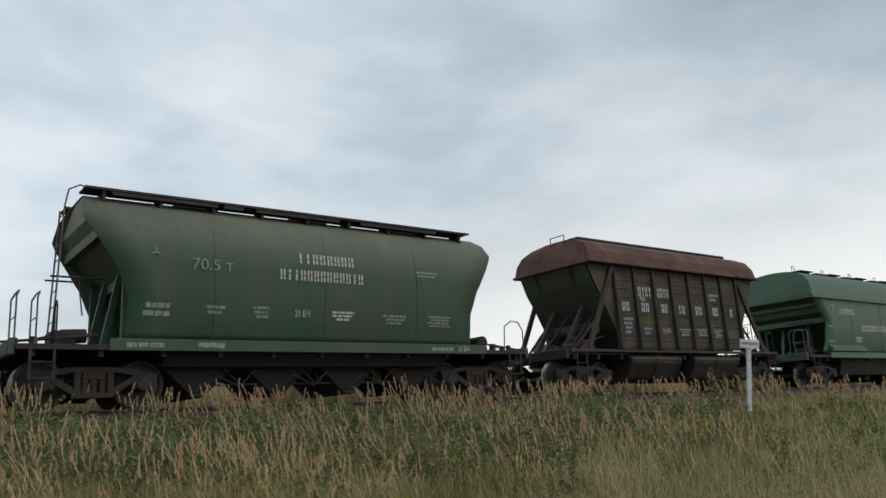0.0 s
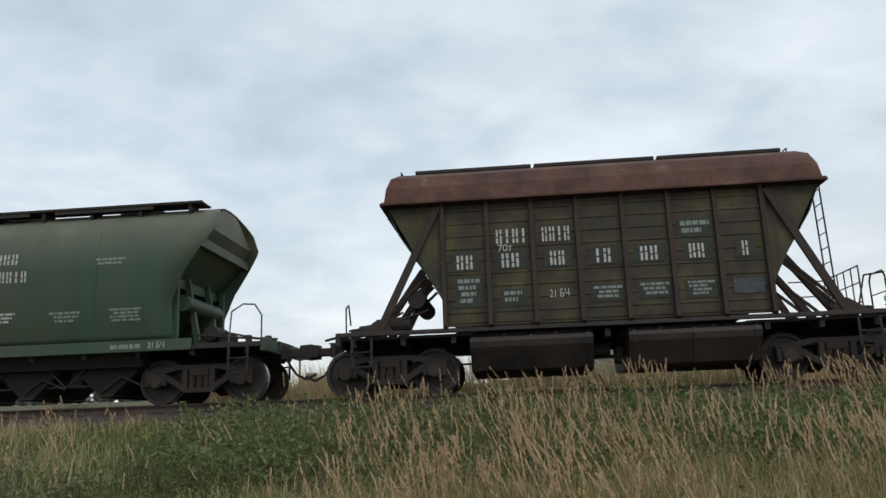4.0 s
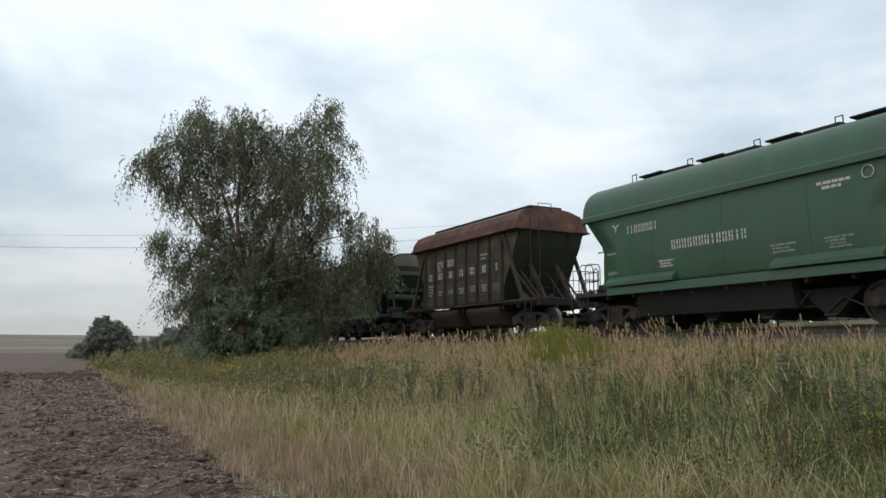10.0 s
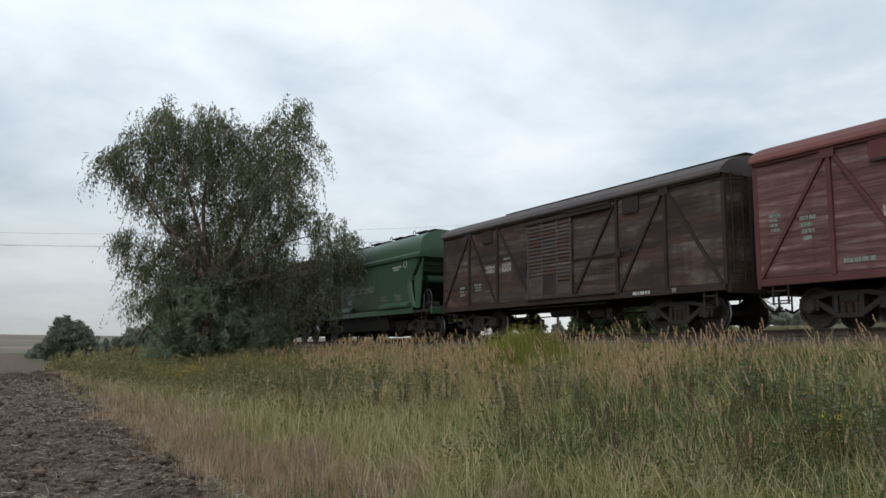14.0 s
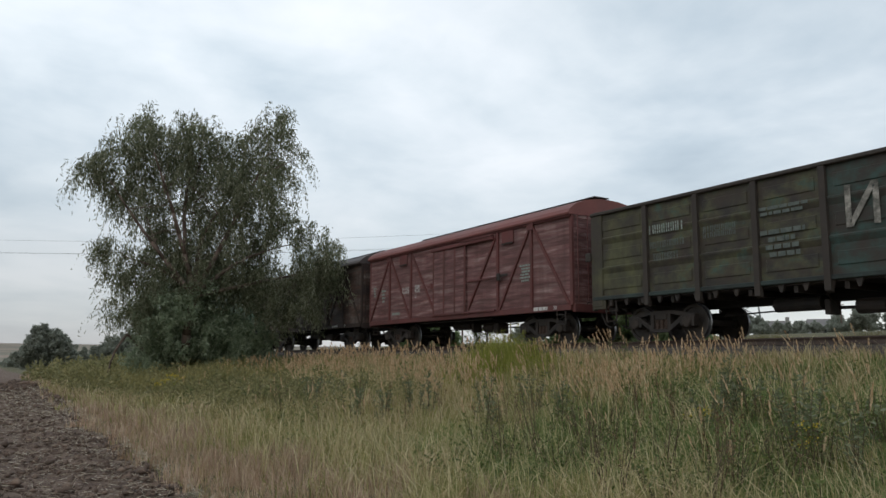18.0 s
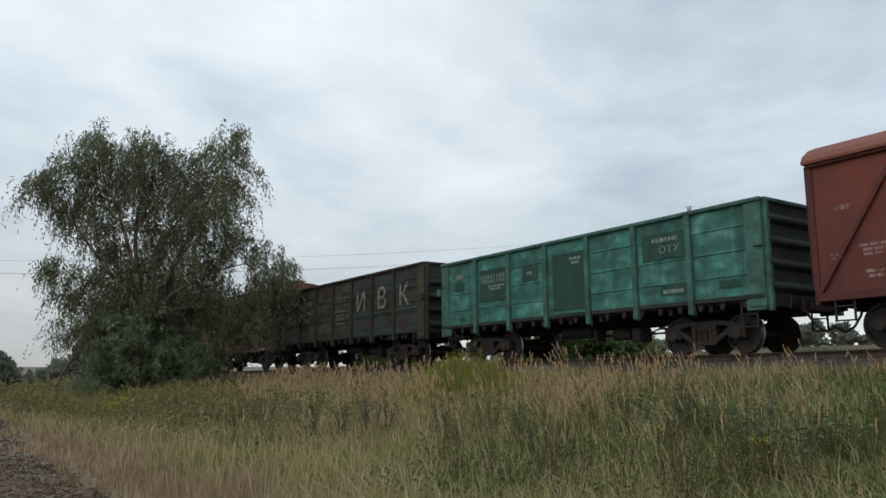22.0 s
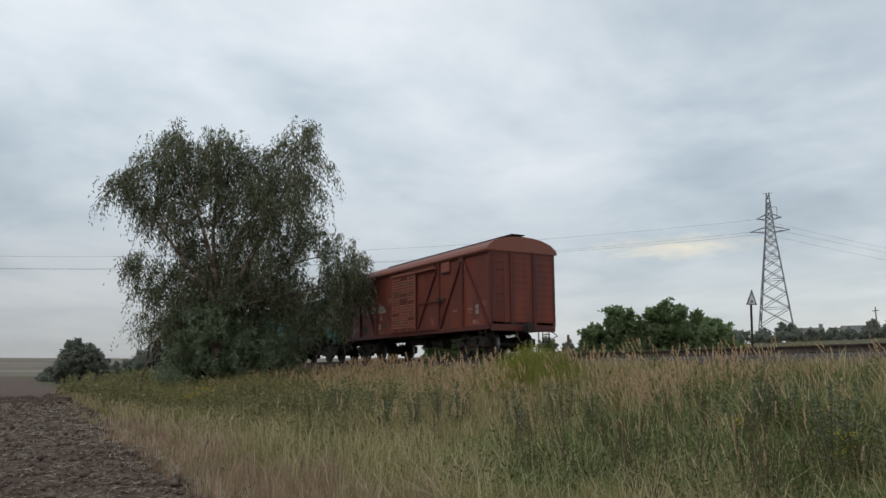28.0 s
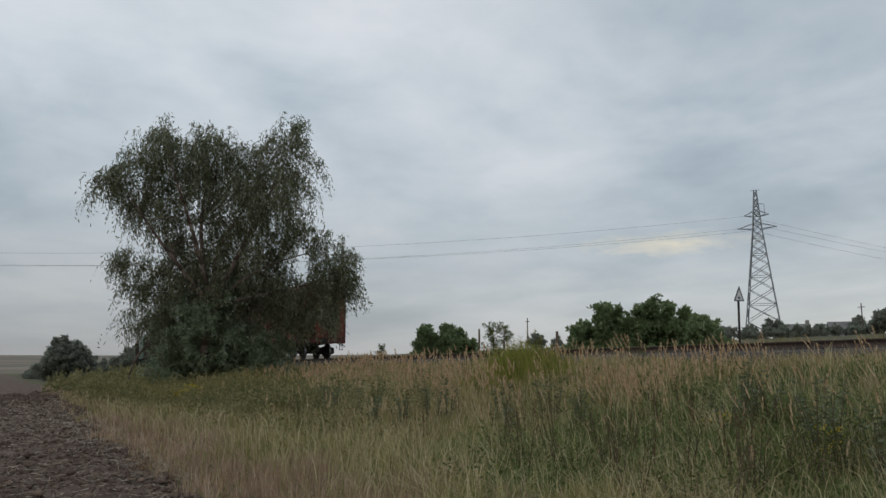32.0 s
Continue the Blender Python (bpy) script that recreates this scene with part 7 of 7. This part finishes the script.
crown("crown", willow, high, None, w_right, w_deep, WILLOW_LEAF, 165, (0.23, 0.048), 1.45, 0.06, 1.15, "drooping grey-green willow crown")
crown("outer_spray", willow, wisps, None, w_right, w_deep, WILLOW_LEAF, 105, (0.22, 0.042), 1.5, 0.05, 1.0, "thin drooping outer twigs")
crown("lower_branch", willow, low, None, w_right, w_deep, WILLOW_LEAF, 190, (0.21, 0.048), 1.2, 0.05, 1.0)
crown("foot_growth", willow, foot, None, w_right, w_deep, OSIER_LEAF, 330, (0.21, 0.055), 0.8, 0.35, 1.0, "bluish-green bushy shoots at the foot")
bm = B()
near_side = w_deep * -1.1
fork = limb(bm, (0, 0, -0.2), (w_right[0] * 0.3 + near_side[0], w_right[1] * 0.3 + near_side[1], 4.0), 0.26, 0.18, 0.15)
for u, h, r in ((-1.7, 10.2, 0.06), (0.1, 10.8, 0.06), (3.4, 11.0, 0.055), (1.6, 8.6, 0.045), (-3.4, 8.8, 0.04), (4.8, 6.8, 0.04), (-2.9, 5.8, 0.035)):
    e = w_right * u + w_deep * random.uniform(-2.4, 0.2)
    end = limb(bm, fork, (e[0], e[1], h), r + 0.085, r * 0.45, 0.45, 7)
    for _ in range(4):
        s = fork.lerp(end, random.uniform(0.4, 0.85))
        limb(bm, s, s + Vector((random.uniform(-1.6, 1.6), random.uniform(-1.6, 1.6), random.uniform(0.0, 1.4))), r * 0.6, 0.016, 0.2, 4)
limb(bm, fork, (w_right[0] * 6.4, w_right[1] * 6.4, 5.6), 0.1, 0.03, 0.4, 7)
limb(bm, (-0.2, -0.4, 0.6), (-0.5, -2.4, 2.3), 0.12, 0.05, 0.5, 6)
limb(bm, (-0.5, -2.4, 2.3), (-0.6, -3.1, 0.5), 0.06, 0.03, 0.2, 4)
part("trunk", bm, BARK, willow, "forked grey-brown trunk and limbs", True)


def shrub(name, az, dist, lobes, mat, per, leaf, hang, upright, label, stems=5, depth=1.0, category="bush", sink=0.0):
    """A bush or tree az degrees from the square line to the track, dist metres off; heights over the ground there."""
    a = radians(az - 0.2)
    bx, by = -dist * math.sin(a), dist * math.cos(a)
    z = float(land(bx, by)) - sink
    s = tagged(empty(name, Matrix.Translation((bx, by, z))), label, category)
    right, deep = np.array([math.cos(a), math.sin(a), 0.0]), np.array([-math.sin(a), math.cos(a), 0.0])
    crown("crown", s, lobes, None, right, deep, mat, per, leaf, hang, upright, depth)
    bm = B()
    for k in range(stems):
        u, h, r = lobes[k % len(lobes)]
        e = right * (u + random.uniform(-0.2, 0.2) * r)
        limb(bm, (e[0] * 0.5, e[1] * 0.5, -0.1), (e[0], e[1], h), 0.02 + 0.015 * h, 0.01, 0.15, 4)
    part("trunk", bm, BARK, s)
    return s


rr = random.Random(3)
# leafy saplings across the line, their shoots standing up like candles
for az, dist, w, top in ((45.9, 32.5, 2.55, 3.0), (50.3, 32.5, 0.6, 1.7), (41.6, 31.5, 1.0, 2.3), (60.4, 47.5, 1.7, 2.9), (58.6, 46.5, 0.8, 2.2)):
    lobes = []
    for k in range(int(w * 12)):
        u = rr.uniform(-w, w)
        e = top * (0.55 + 0.45 * rr.random()) * math.sqrt(max(0.12, 1 - 0.6 * (u / w) ** 2))
        h, tilt_ = e, rr.uniform(-0.12, 0.12)
        while h > 0.45 * e:
            lobes.append((u + tilt_ * (h - 0.5 * e), h - 0.1, 0.10 + 0.10 * (e - h)))
            h -= 0.22
        lobes.append((u, e * 0.36, 0.36))
        lobes.append((u, e * 0.15, 0.40))
    shrub("leafy_bush", az, dist, lobes, BUSH_LEAF, 150, (0.17, 0.09), 0.22, 0.6, "green broad-leaved bush beyond the railway line, shoots upright", 14, 0.8)
# bushes by the field, in the leaf colour paled for haze
shrub("field_bush", 85.5, 132, [(-0.6, 3.2, 2.3), (0.9, 3.1, 2.2), (2.3, 2.1, 2.0), (-2.4, 1.9, 1.6), (-0.3, 4.8, 1.4), (3.6, 1.1, 1.4), (-0.9, 5.6, 0.9), (1.4, 4.6, 1.1), (0.2, 1.3, 2.1), (-1.9, 0.9, 1.5), (2.2, 0.8, 1.6)], HAZED_LEAF, 170, (0.36, 0.2), 0.6, 0.5, "round grey-green bush at the field's edge")
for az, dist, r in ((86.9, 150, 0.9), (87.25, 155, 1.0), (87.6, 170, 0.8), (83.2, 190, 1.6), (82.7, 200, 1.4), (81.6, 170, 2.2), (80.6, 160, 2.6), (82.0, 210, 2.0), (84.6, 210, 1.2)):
    shrub("field_bush", az, dist, [(0, r * 0.8, r), (rr.uniform(-1, 1) * r, r * 0.5, r * 0.8), (0, r * 1.6, r * 0.5), (rr.uniform(-1, 1) * r, r * 0.3, r * 0.8)], HAZED_LEAF, 160, (0.24, 0.12), 0.4, 0.5, "small far bush beside the field", 3)
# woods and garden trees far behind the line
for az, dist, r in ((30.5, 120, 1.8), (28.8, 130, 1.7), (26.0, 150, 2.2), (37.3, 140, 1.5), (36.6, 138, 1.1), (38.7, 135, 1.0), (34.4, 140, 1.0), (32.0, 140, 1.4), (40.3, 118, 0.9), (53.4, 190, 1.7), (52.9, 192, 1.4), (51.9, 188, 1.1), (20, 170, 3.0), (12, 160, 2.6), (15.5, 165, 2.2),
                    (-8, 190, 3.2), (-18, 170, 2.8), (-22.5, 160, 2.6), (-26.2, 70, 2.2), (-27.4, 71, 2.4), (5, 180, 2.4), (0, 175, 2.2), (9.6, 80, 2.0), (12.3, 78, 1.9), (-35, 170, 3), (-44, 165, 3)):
    shrub("far_tree", az, dist, [(0, r * 1.1, r), (rr.uniform(-1, 1) * r, r * 0.8, r * 0.8), (rr.uniform(-0.6, 0.6) * r, r * 1.7, r * 0.6), (rr.uniform(-1, 1) * r, r * 0.5, r * 0.7)], HAZED_LEAF, 60, (0.4, 0.24), 0.6, 0.5, "distant rounded grey-green tree beyond the line", 3, 1.0, "tree")
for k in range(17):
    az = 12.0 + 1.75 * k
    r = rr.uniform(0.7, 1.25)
    shrub("hedge_bush", az, 128 + rr.uniform(-6, 6), [(u * 1.25 + rr.uniform(-0.4, 0.4), r * rr.uniform(0.5, 1.15), r * rr.uniform(0.7, 1.0)) for u in (-1.6, -0.9, -0.2, 0.5, 1.2, 1.9)], HAZED_LEAF, 70, (0.34, 0.2), 0.5, 0.5, "low hedge bush far beyond the railway line", 3)
for az, dist in ((56.5, 34), (55.6, 33.5), (64.5, 50)):
    shrub("tall_weed", az, dist, [(0, 1.2, 0.16), (0.12, 0.9, 0.2), (-0.12, 0.6, 0.3), (0.05, 1.5, 0.1)], WEED_LEAF, 130, (0.10, 0.035), 0.35, 0.7, "tall thin weeds beyond the line", 4, 0.6, "weed")

# ---- clods and straw on the ploughed field ----
n = 130000
cx = -rng.uniform(6, 62, n)
cy = furrow_edge(cx) + 0.1 - rng.uniform(0, 1, n) ** 1.4 * 11
keep = rng.random(n) < np.minimum(1, (13 / np.hypot(cx, cy)) ** 1.1)
cx, cy = cx[keep], cy[keep]
n = len(cx)
near_edge = np.clip(1 - (furrow_edge(cx) - cy) / 3.5, 0, 1)
cr = rng.gamma(1.1, 0.0125, n) * (1 + 0.4 * near_edge * (smooth_noise(cx, cy, 1.5, 23) > 0.5)) + 0.006
cr *= np.maximum(1, np.hypot(cx, cy) / 25)
oct_v = np.array([[1, 0, 0], [0, 1, 0], [-1, 0, 0], [0, -1, 0], [0, 0, 1], [0, 0, -0.6]], float)
oct_f = np.array([[0, 1, 4], [1, 2, 4], [2, 3, 4], [3, 0, 4], [1, 0, 5], [2, 1, 5], [3, 2, 5], [0, 3, 5]])
a = rng.uniform(0, 6.28, n)
ca, sa = np.cos(a), np.sin(a)
vv = oct_v[None] * rng.uniform(0.35, 1.7, (n, 6, 1)) * cr[:, None, None] * np.stack([np.ones(n), rng.uniform(0.5, 1, n), rng.uniform(0.3, 0.75, n)], -1)[:, None]
vv = np.stack([vv[..., 0] * ca[:, None] - vv[..., 1] * sa[:, None], vv[..., 0] * sa[:, None] + vv[..., 1] * ca[:, None], vv[..., 2]], -1)
cz = ground_z(cx, cy) + 0.35 * cr
vv += np.stack([cx, cy, cz], -1)[:, None]
CLOD = mixed("clods", [(0.3, (0.066, 0.042, 0.03)), (0.5, (0.12, 0.078, 0.056)), (0.75, (0.215, 0.155, 0.115))], 5.0, rough=0.95, island=0.3)
tagged(new("soil_clods", raw_mesh("soil_clods", vv.reshape(-1, 3), (np.arange(n)[:, None, None] * 6 + oct_f[None]).reshape(-1, 3), CLOD)), "brown clods of freshly ploughed soil", "soil", kind="stuff")
n = 30000
cx = -rng.uniform(5, 48, n)
cy = furrow_edge(cx) + 0.25 - rng.uniform(0, 1, n) ** 2.2 * 9
p = np.stack([cx, cy, ground_z(cx, cy) + rng.uniform(0.01, 0.06, n)], -1)
dv = np.stack([rng.normal(size=n), rng.normal(size=n), rng.normal(0, 0.25, n)], -1)
v, f = leaves(p, dv, rng.uniform(0.04, 0.18, n), rng.uniform(0.005, 0.012, n) * np.maximum(1, np.hypot(cx, cy) / 18))
tagged(new("straw", raw_mesh("straw", v, f, STRAW)), "loose bits of straw on the ploughed soil", "straw", kind="stuff")


# ---- signs, pylon, wires, houses ----
WHITE_PAINT = mixed("white_paint", [(0.35, (0.55, 0.56, 0.56)), (0.6, (0.72, 0.73, 0.73))], 4.0, rough=0.6, dirt=(0.35, 0.34, 0.3), dirt_amount=0.4, dirt_scale=3.0)
GALV = mixed("galvanised_steel", [(0.35, (0.15, 0.16, 0.17)), (0.6, (0.24, 0.25, 0.26))], 2.0, rough=0.6, metal=0.3)
# far houses: distance haze is painted in, wall and roof tones kept close
HAZED_PLASTER = mixed("hazed_grey_plaster", [(0.35, (0.20, 0.195, 0.18)), (0.6, (0.26, 0.25, 0.235))], 0.8, rough=0.9)
HAZED_SLATE = mixed("hazed_grey_roof_sheets", [(0.35, (0.15, 0.14, 0.135)), (0.6, (0.20, 0.185, 0.18))], 0.8, rough=0.9)
GLASS_DARK = principled("window_glass", (0.03, 0.035, 0.04), 0.1)[0]
DARK_WIRE = principled("wire", (0.11, 0.11, 0.115), 0.6)[0]


def polar(az, dist):
    a = radians(az - 0.2)
    return -dist * math.sin(a), dist * math.cos(a)


# white marker post with a small board, on the bank
px, py = polar(-57.5, 24.6)
pz = float(land(px, py))
post = tagged(empty("marker_post", pose(px, py, pz, 0, 7.0, -42)), "white wooden marker post with a small lettered board", "sign")
part("post", box(B(), -0.06, 0.06, -0.06, 0.06, -0.3, 2.05, 0.012), WHITE_PAINT, post)
board = part("board", box(B(), -0.27, 0.27, -0.10, -0.062, 1.98, 2.24, 0.008), WHITE_PAINT, post)
bm = B()
for k in range(7):
    x = -0.21 + k * 0.063
    box(bm, x, x + 0.04, -0.104, -0.1005, 2.08, 2.16)
part("marking", bm, DARK_WIRE, board)

# triangular whistle board across the line
px, py = polar(39.47, 26.6)
pz = float(land(px, py))
tri = tagged(empty("triangular_sign", pose(px, py, pz, 0, 1.5, 62)), "white triangular railway sign with a dark border on a thin post", "sign")
part("post", tube(B(), (0, 0, -0.3), (0, 0, 2.25), 0.035, 10), DARK_STEEL, tri)
top = 4.18 - pz
plate = part("board", prism(B(), [(-0.17, top - 0.5), (0.17, top - 0.5), (0.02, top)], -0.05, -0.035), DARK_WIRE, tri)
part("face", prism(B(), [(-0.12, top - 0.465), (0.115, top - 0.465), (0.015, top - 0.12)], -0.056, -0.051), WHITE_PAINT, plate)
part("symbol", box(B(), -0.035, 0.045, -0.0605, -0.0565, top - 0.43, top - 0.36), DARK_WIRE, plate)
part("post", tube(B(), (0, 0, 2.2), (0, 0, top - 0.3), 0.03, 8), DARK_STEEL, tri)


def pylon(x, y, turn, height, base):
    """Lattice power pylon: four tapering legs, cross-braced, with two tiers of arms."""
    z0 = float(land(x, y)) - 0.3
    p = tagged(empty("power_pylon", pose(x, y, z0, 0, 0, turn)), "grey steel lattice power pylon with cross-arms", "pylon")
    waist = height * 0.74

    def half(z):
        return base / 2 + (0.75 - base / 2) * z / waist if z < waist else 0.75 - 0.55 * (z - waist) / (height - waist)

    corner = ((-1, -1), (1, -1), (1, 1), (-1, 1))
    for cx_, cy_ in corner:
        bm = B()
        zs = [0, waist * 0.5, waist, height]
        for a, b in zip(zs, zs[1:]):
            beam(bm, (cx_ * half(a), cy_ * half(a), a), (cx_ * half(b), cy_ * half(b), b), 0.17, 0.17)
        part("leg", bm, GALV, p)
    levels = [0.0]
    while levels[-1] < height - 1.2:
        levels.append(levels[-1] + max(0.9, 1.0 * half(levels[-1]) + 0.35))
    levels[-1] = height - 0.2
    for k, (a, b) in enumerate(zip(levels, levels[1:])):
        for (ax, ay), (bx, by) in zip(corner, corner[1:] + corner[:1]):
            bm = beam(B(), (ax * half(a), ay * half(a), a), (bx * half(b), by * half(b), b), 0.09, 0.09, (0.3, 1, 0))
            beam(bm, (bx * half(a), by * half(a), a), (ax * half(b), ay * half(b), b), 0.09, 0.09, (0.3, 1, 0))
            part("cross_brace", bm, GALV, p)
            if k % 2 == 0:
                part("strut", beam(B(), (ax * half(a), ay * half(a), a), (bx * half(a), by * half(a), a), 0.08, 0.08, (0, 0, 1)), GALV, p)
    for z, reach in ((height * 0.735, 3.1), (height * 0.82, 1.9)):
        for s in (-1, 1):
            bm = B()
            for yy in (-0.6, 0.6):
                beam(bm, (s * half(z), yy, z), (s * reach, 0, z + 0.25), 0.1, 0.1)
                beam(bm, (s * half(z + 1), yy * 0.8, z + 1.0), (s * reach, 0, z + 0.3), 0.08, 0.08)
            part("cross_arm", bm, GALV, p)
            bm = tube(B(), (s * reach, 0, z + 0.2), (s * reach + s * 0.1, -1.1, z + 0.1), 0.09, 8)
            part("insulator", bm, GALV, p)
    part("top_arm", beam(B(), (-0.8, 0, height - 0.1), (0.8, 0, height - 0.1), 0.07, 0.07), GALV, p)
    part("side_frame_arm", rods(B(), [(0.4, 0, height * 0.82), (1.35, 0, height * 0.83), (1.35, 0, height * 0.90), (0.4, 0, height * 0.905)], 0.05), GALV, p)
    return p, z0


PX, PY = polar(37.85, 150)
pyl, pyl_z = pylon(PX, PY, 35, 27.2, 6.1)


def wire(a, b, sag, name="power_line"):
    cu = bpy.data.curves.new(name, "CURVE")
    cu.dimensions, cu.bevel_depth, cu.bevel_resolution = "3D", 0.016, 0
    s = cu.splines.new("POLY")
    n = 40
    s.points.add(n)
    for k in range(n + 1):
        f = k / n
        q = Vector(a).lerp(Vector(b), f)
        s.points[k].co = (q.x, q.y, q.z - sag * 4 * f * (1 - f), 1)
    cu.materials.append(DARK_WIRE)
    return tagged(new(name, cu), "thin dark overhead power line wire", "cable", "wires of the power line")


# wires run from the pylon over the far end of the verge, and away behind the houses
for dz, off in ((22.5, -1.9), (20.3, -2.6), (19.9, 2.6)):
    a = (PX + off * 0.8, PY + off * 0.55, pyl_z + dz)
    wire(a, (-190 + off, -60, pyl_z + dz - 3.4), 4.7)
    wire(a, (-70 + off * 3, 420, 28 + (dz - 22)), 7.0)


def house(az, dist, turn, length, depth, eave, ridge, label, sink=1.3):
    x, y = polar(az, dist)
    z = float(land(x, y)) - sink
    h = tagged(empty("house", pose(x, y, z, 0, 0, turn)), label, "house")
    part("wall", box(B(), -length / 2, length / 2, -depth / 2, depth / 2, 0, eave), HAZED_PLASTER, h)
    bm = B()
    prism(bm, [(-depth / 2 - 0.4, eave - 0.1), (0, ridge), (depth / 2 + 0.4, eave - 0.1), (depth / 2 + 0.4, eave + 0.05), (0, ridge + 0.18), (-depth / 2 - 0.4, eave + 0.05)], -length / 2 - 0.4, length / 2 + 0.4, "x")
    roof = part("roof", bm, HAZED_SLATE, h, "grey sheet roof")
    part("chimney", box(B(), 1.2, 1.8, -0.3, 0.3, ridge - 0.8, ridge + 0.8, 0.03), HAZED_PLASTER, roof)
    for s in (-1, 1):
        part("gable", prism(B(), [(-depth / 2, eave), (depth / 2, eave), (0, ridge)], s * (length / 2 - 0.05) - 0.05, s * (length / 2 - 0.05) + 0.05, "x"), HAZED_PLASTER, h)
    for k in range(3):
        wx = -length / 2 + length * (k + 0.5) / 3
        win = part("window", box(B(), wx - 0.6, wx + 0.6, -depth / 2 - 0.04, -depth / 2 + 0.02, 1.0, 2.2), WHITE_PAINT, h)
        part("pane", box(B(), wx - 0.5, wx + 0.5, -depth / 2 - 0.06, -depth / 2 - 0.045, 1.1, 2.1), GLASS_DARK, win)
    return h


house(35.75, 150, 40, 3.2, 3.6, 2.2, 3.8, "small pale house with a grey roof among trees", 1.5)
house(33.0, 152, 40, 4.6, 4.5, 2.3, 3.8, "long pale house with a grey sheet roof")
house(-5, 160, 0, 11, 7, 2.8, 5.0, "distant pale house with a grey roof")
for az, dist, h in ((31.95, 124, 4.7), (53.9, 120, 5.0), (16.0, 62, 4.0), (57.4, 62, 2.8), (51.8, 44, 2.2)):
    x, y = polar(az, dist)
    pole = tagged(empty("utility_pole", Matrix.Translation((x, y, float(land(x, y)) - 0.3))), "thin dark wooden utility pole far off", "pole")
    part("post", tube(B(), (0, 0, 0), (0, 0, h), 0.10, 8, 0.07), BARK, pole)
    if h > 4.5:
        part("cross_arm", box(B(), -0.5, 0.5, -0.04, 0.04, h - 0.6, h - 0.5), BARK, pole)


# ---- what moves ----
SPEED_T, SPEED = (0, 5, 10, 15, 20, 26, 32), (5.017, 5.019, 5.029, 4.989, 4.949, 4.864, 4.864)
fine_t = np.linspace(0, 32, 3201)
fine_v = np.interp(fine_t, SPEED_T, SPEED)
fine_s = np.concatenate([[0.0], np.cumsum((fine_v[1:] + fine_v[:-1]) * 0.005)])


def run(t):
    """Metres that the train has rolled at t seconds, slowing a little."""
    return float(np.interp(t, fine_t, fine_s))


def motions():
    for w, x0 in train:
        rows = []
        for k in range(33):
            x = x0 - run(k)
            slope = (float(bend(x + 4)) - float(bend(x - 4))) / 8
            rows.append((k, pose(x, TRACK_Y + float(bend(x)), RAIL_Z, 0, 0, math.degrees(math.atan(slope)))))
        walk(w, rows)
    # wheels roll without slipping: one turn in 2.98 m
    steps = [k * 4 / 30 for k in range(241)]
    turns = [(t, math.degrees(-run(t) / 0.475)) for t in steps]
    for ob, s in wheelsets:
        walk(ob, [(t, pose(s, 0, 0.475, 0, a, 0)) for t, a in turns])


motions()
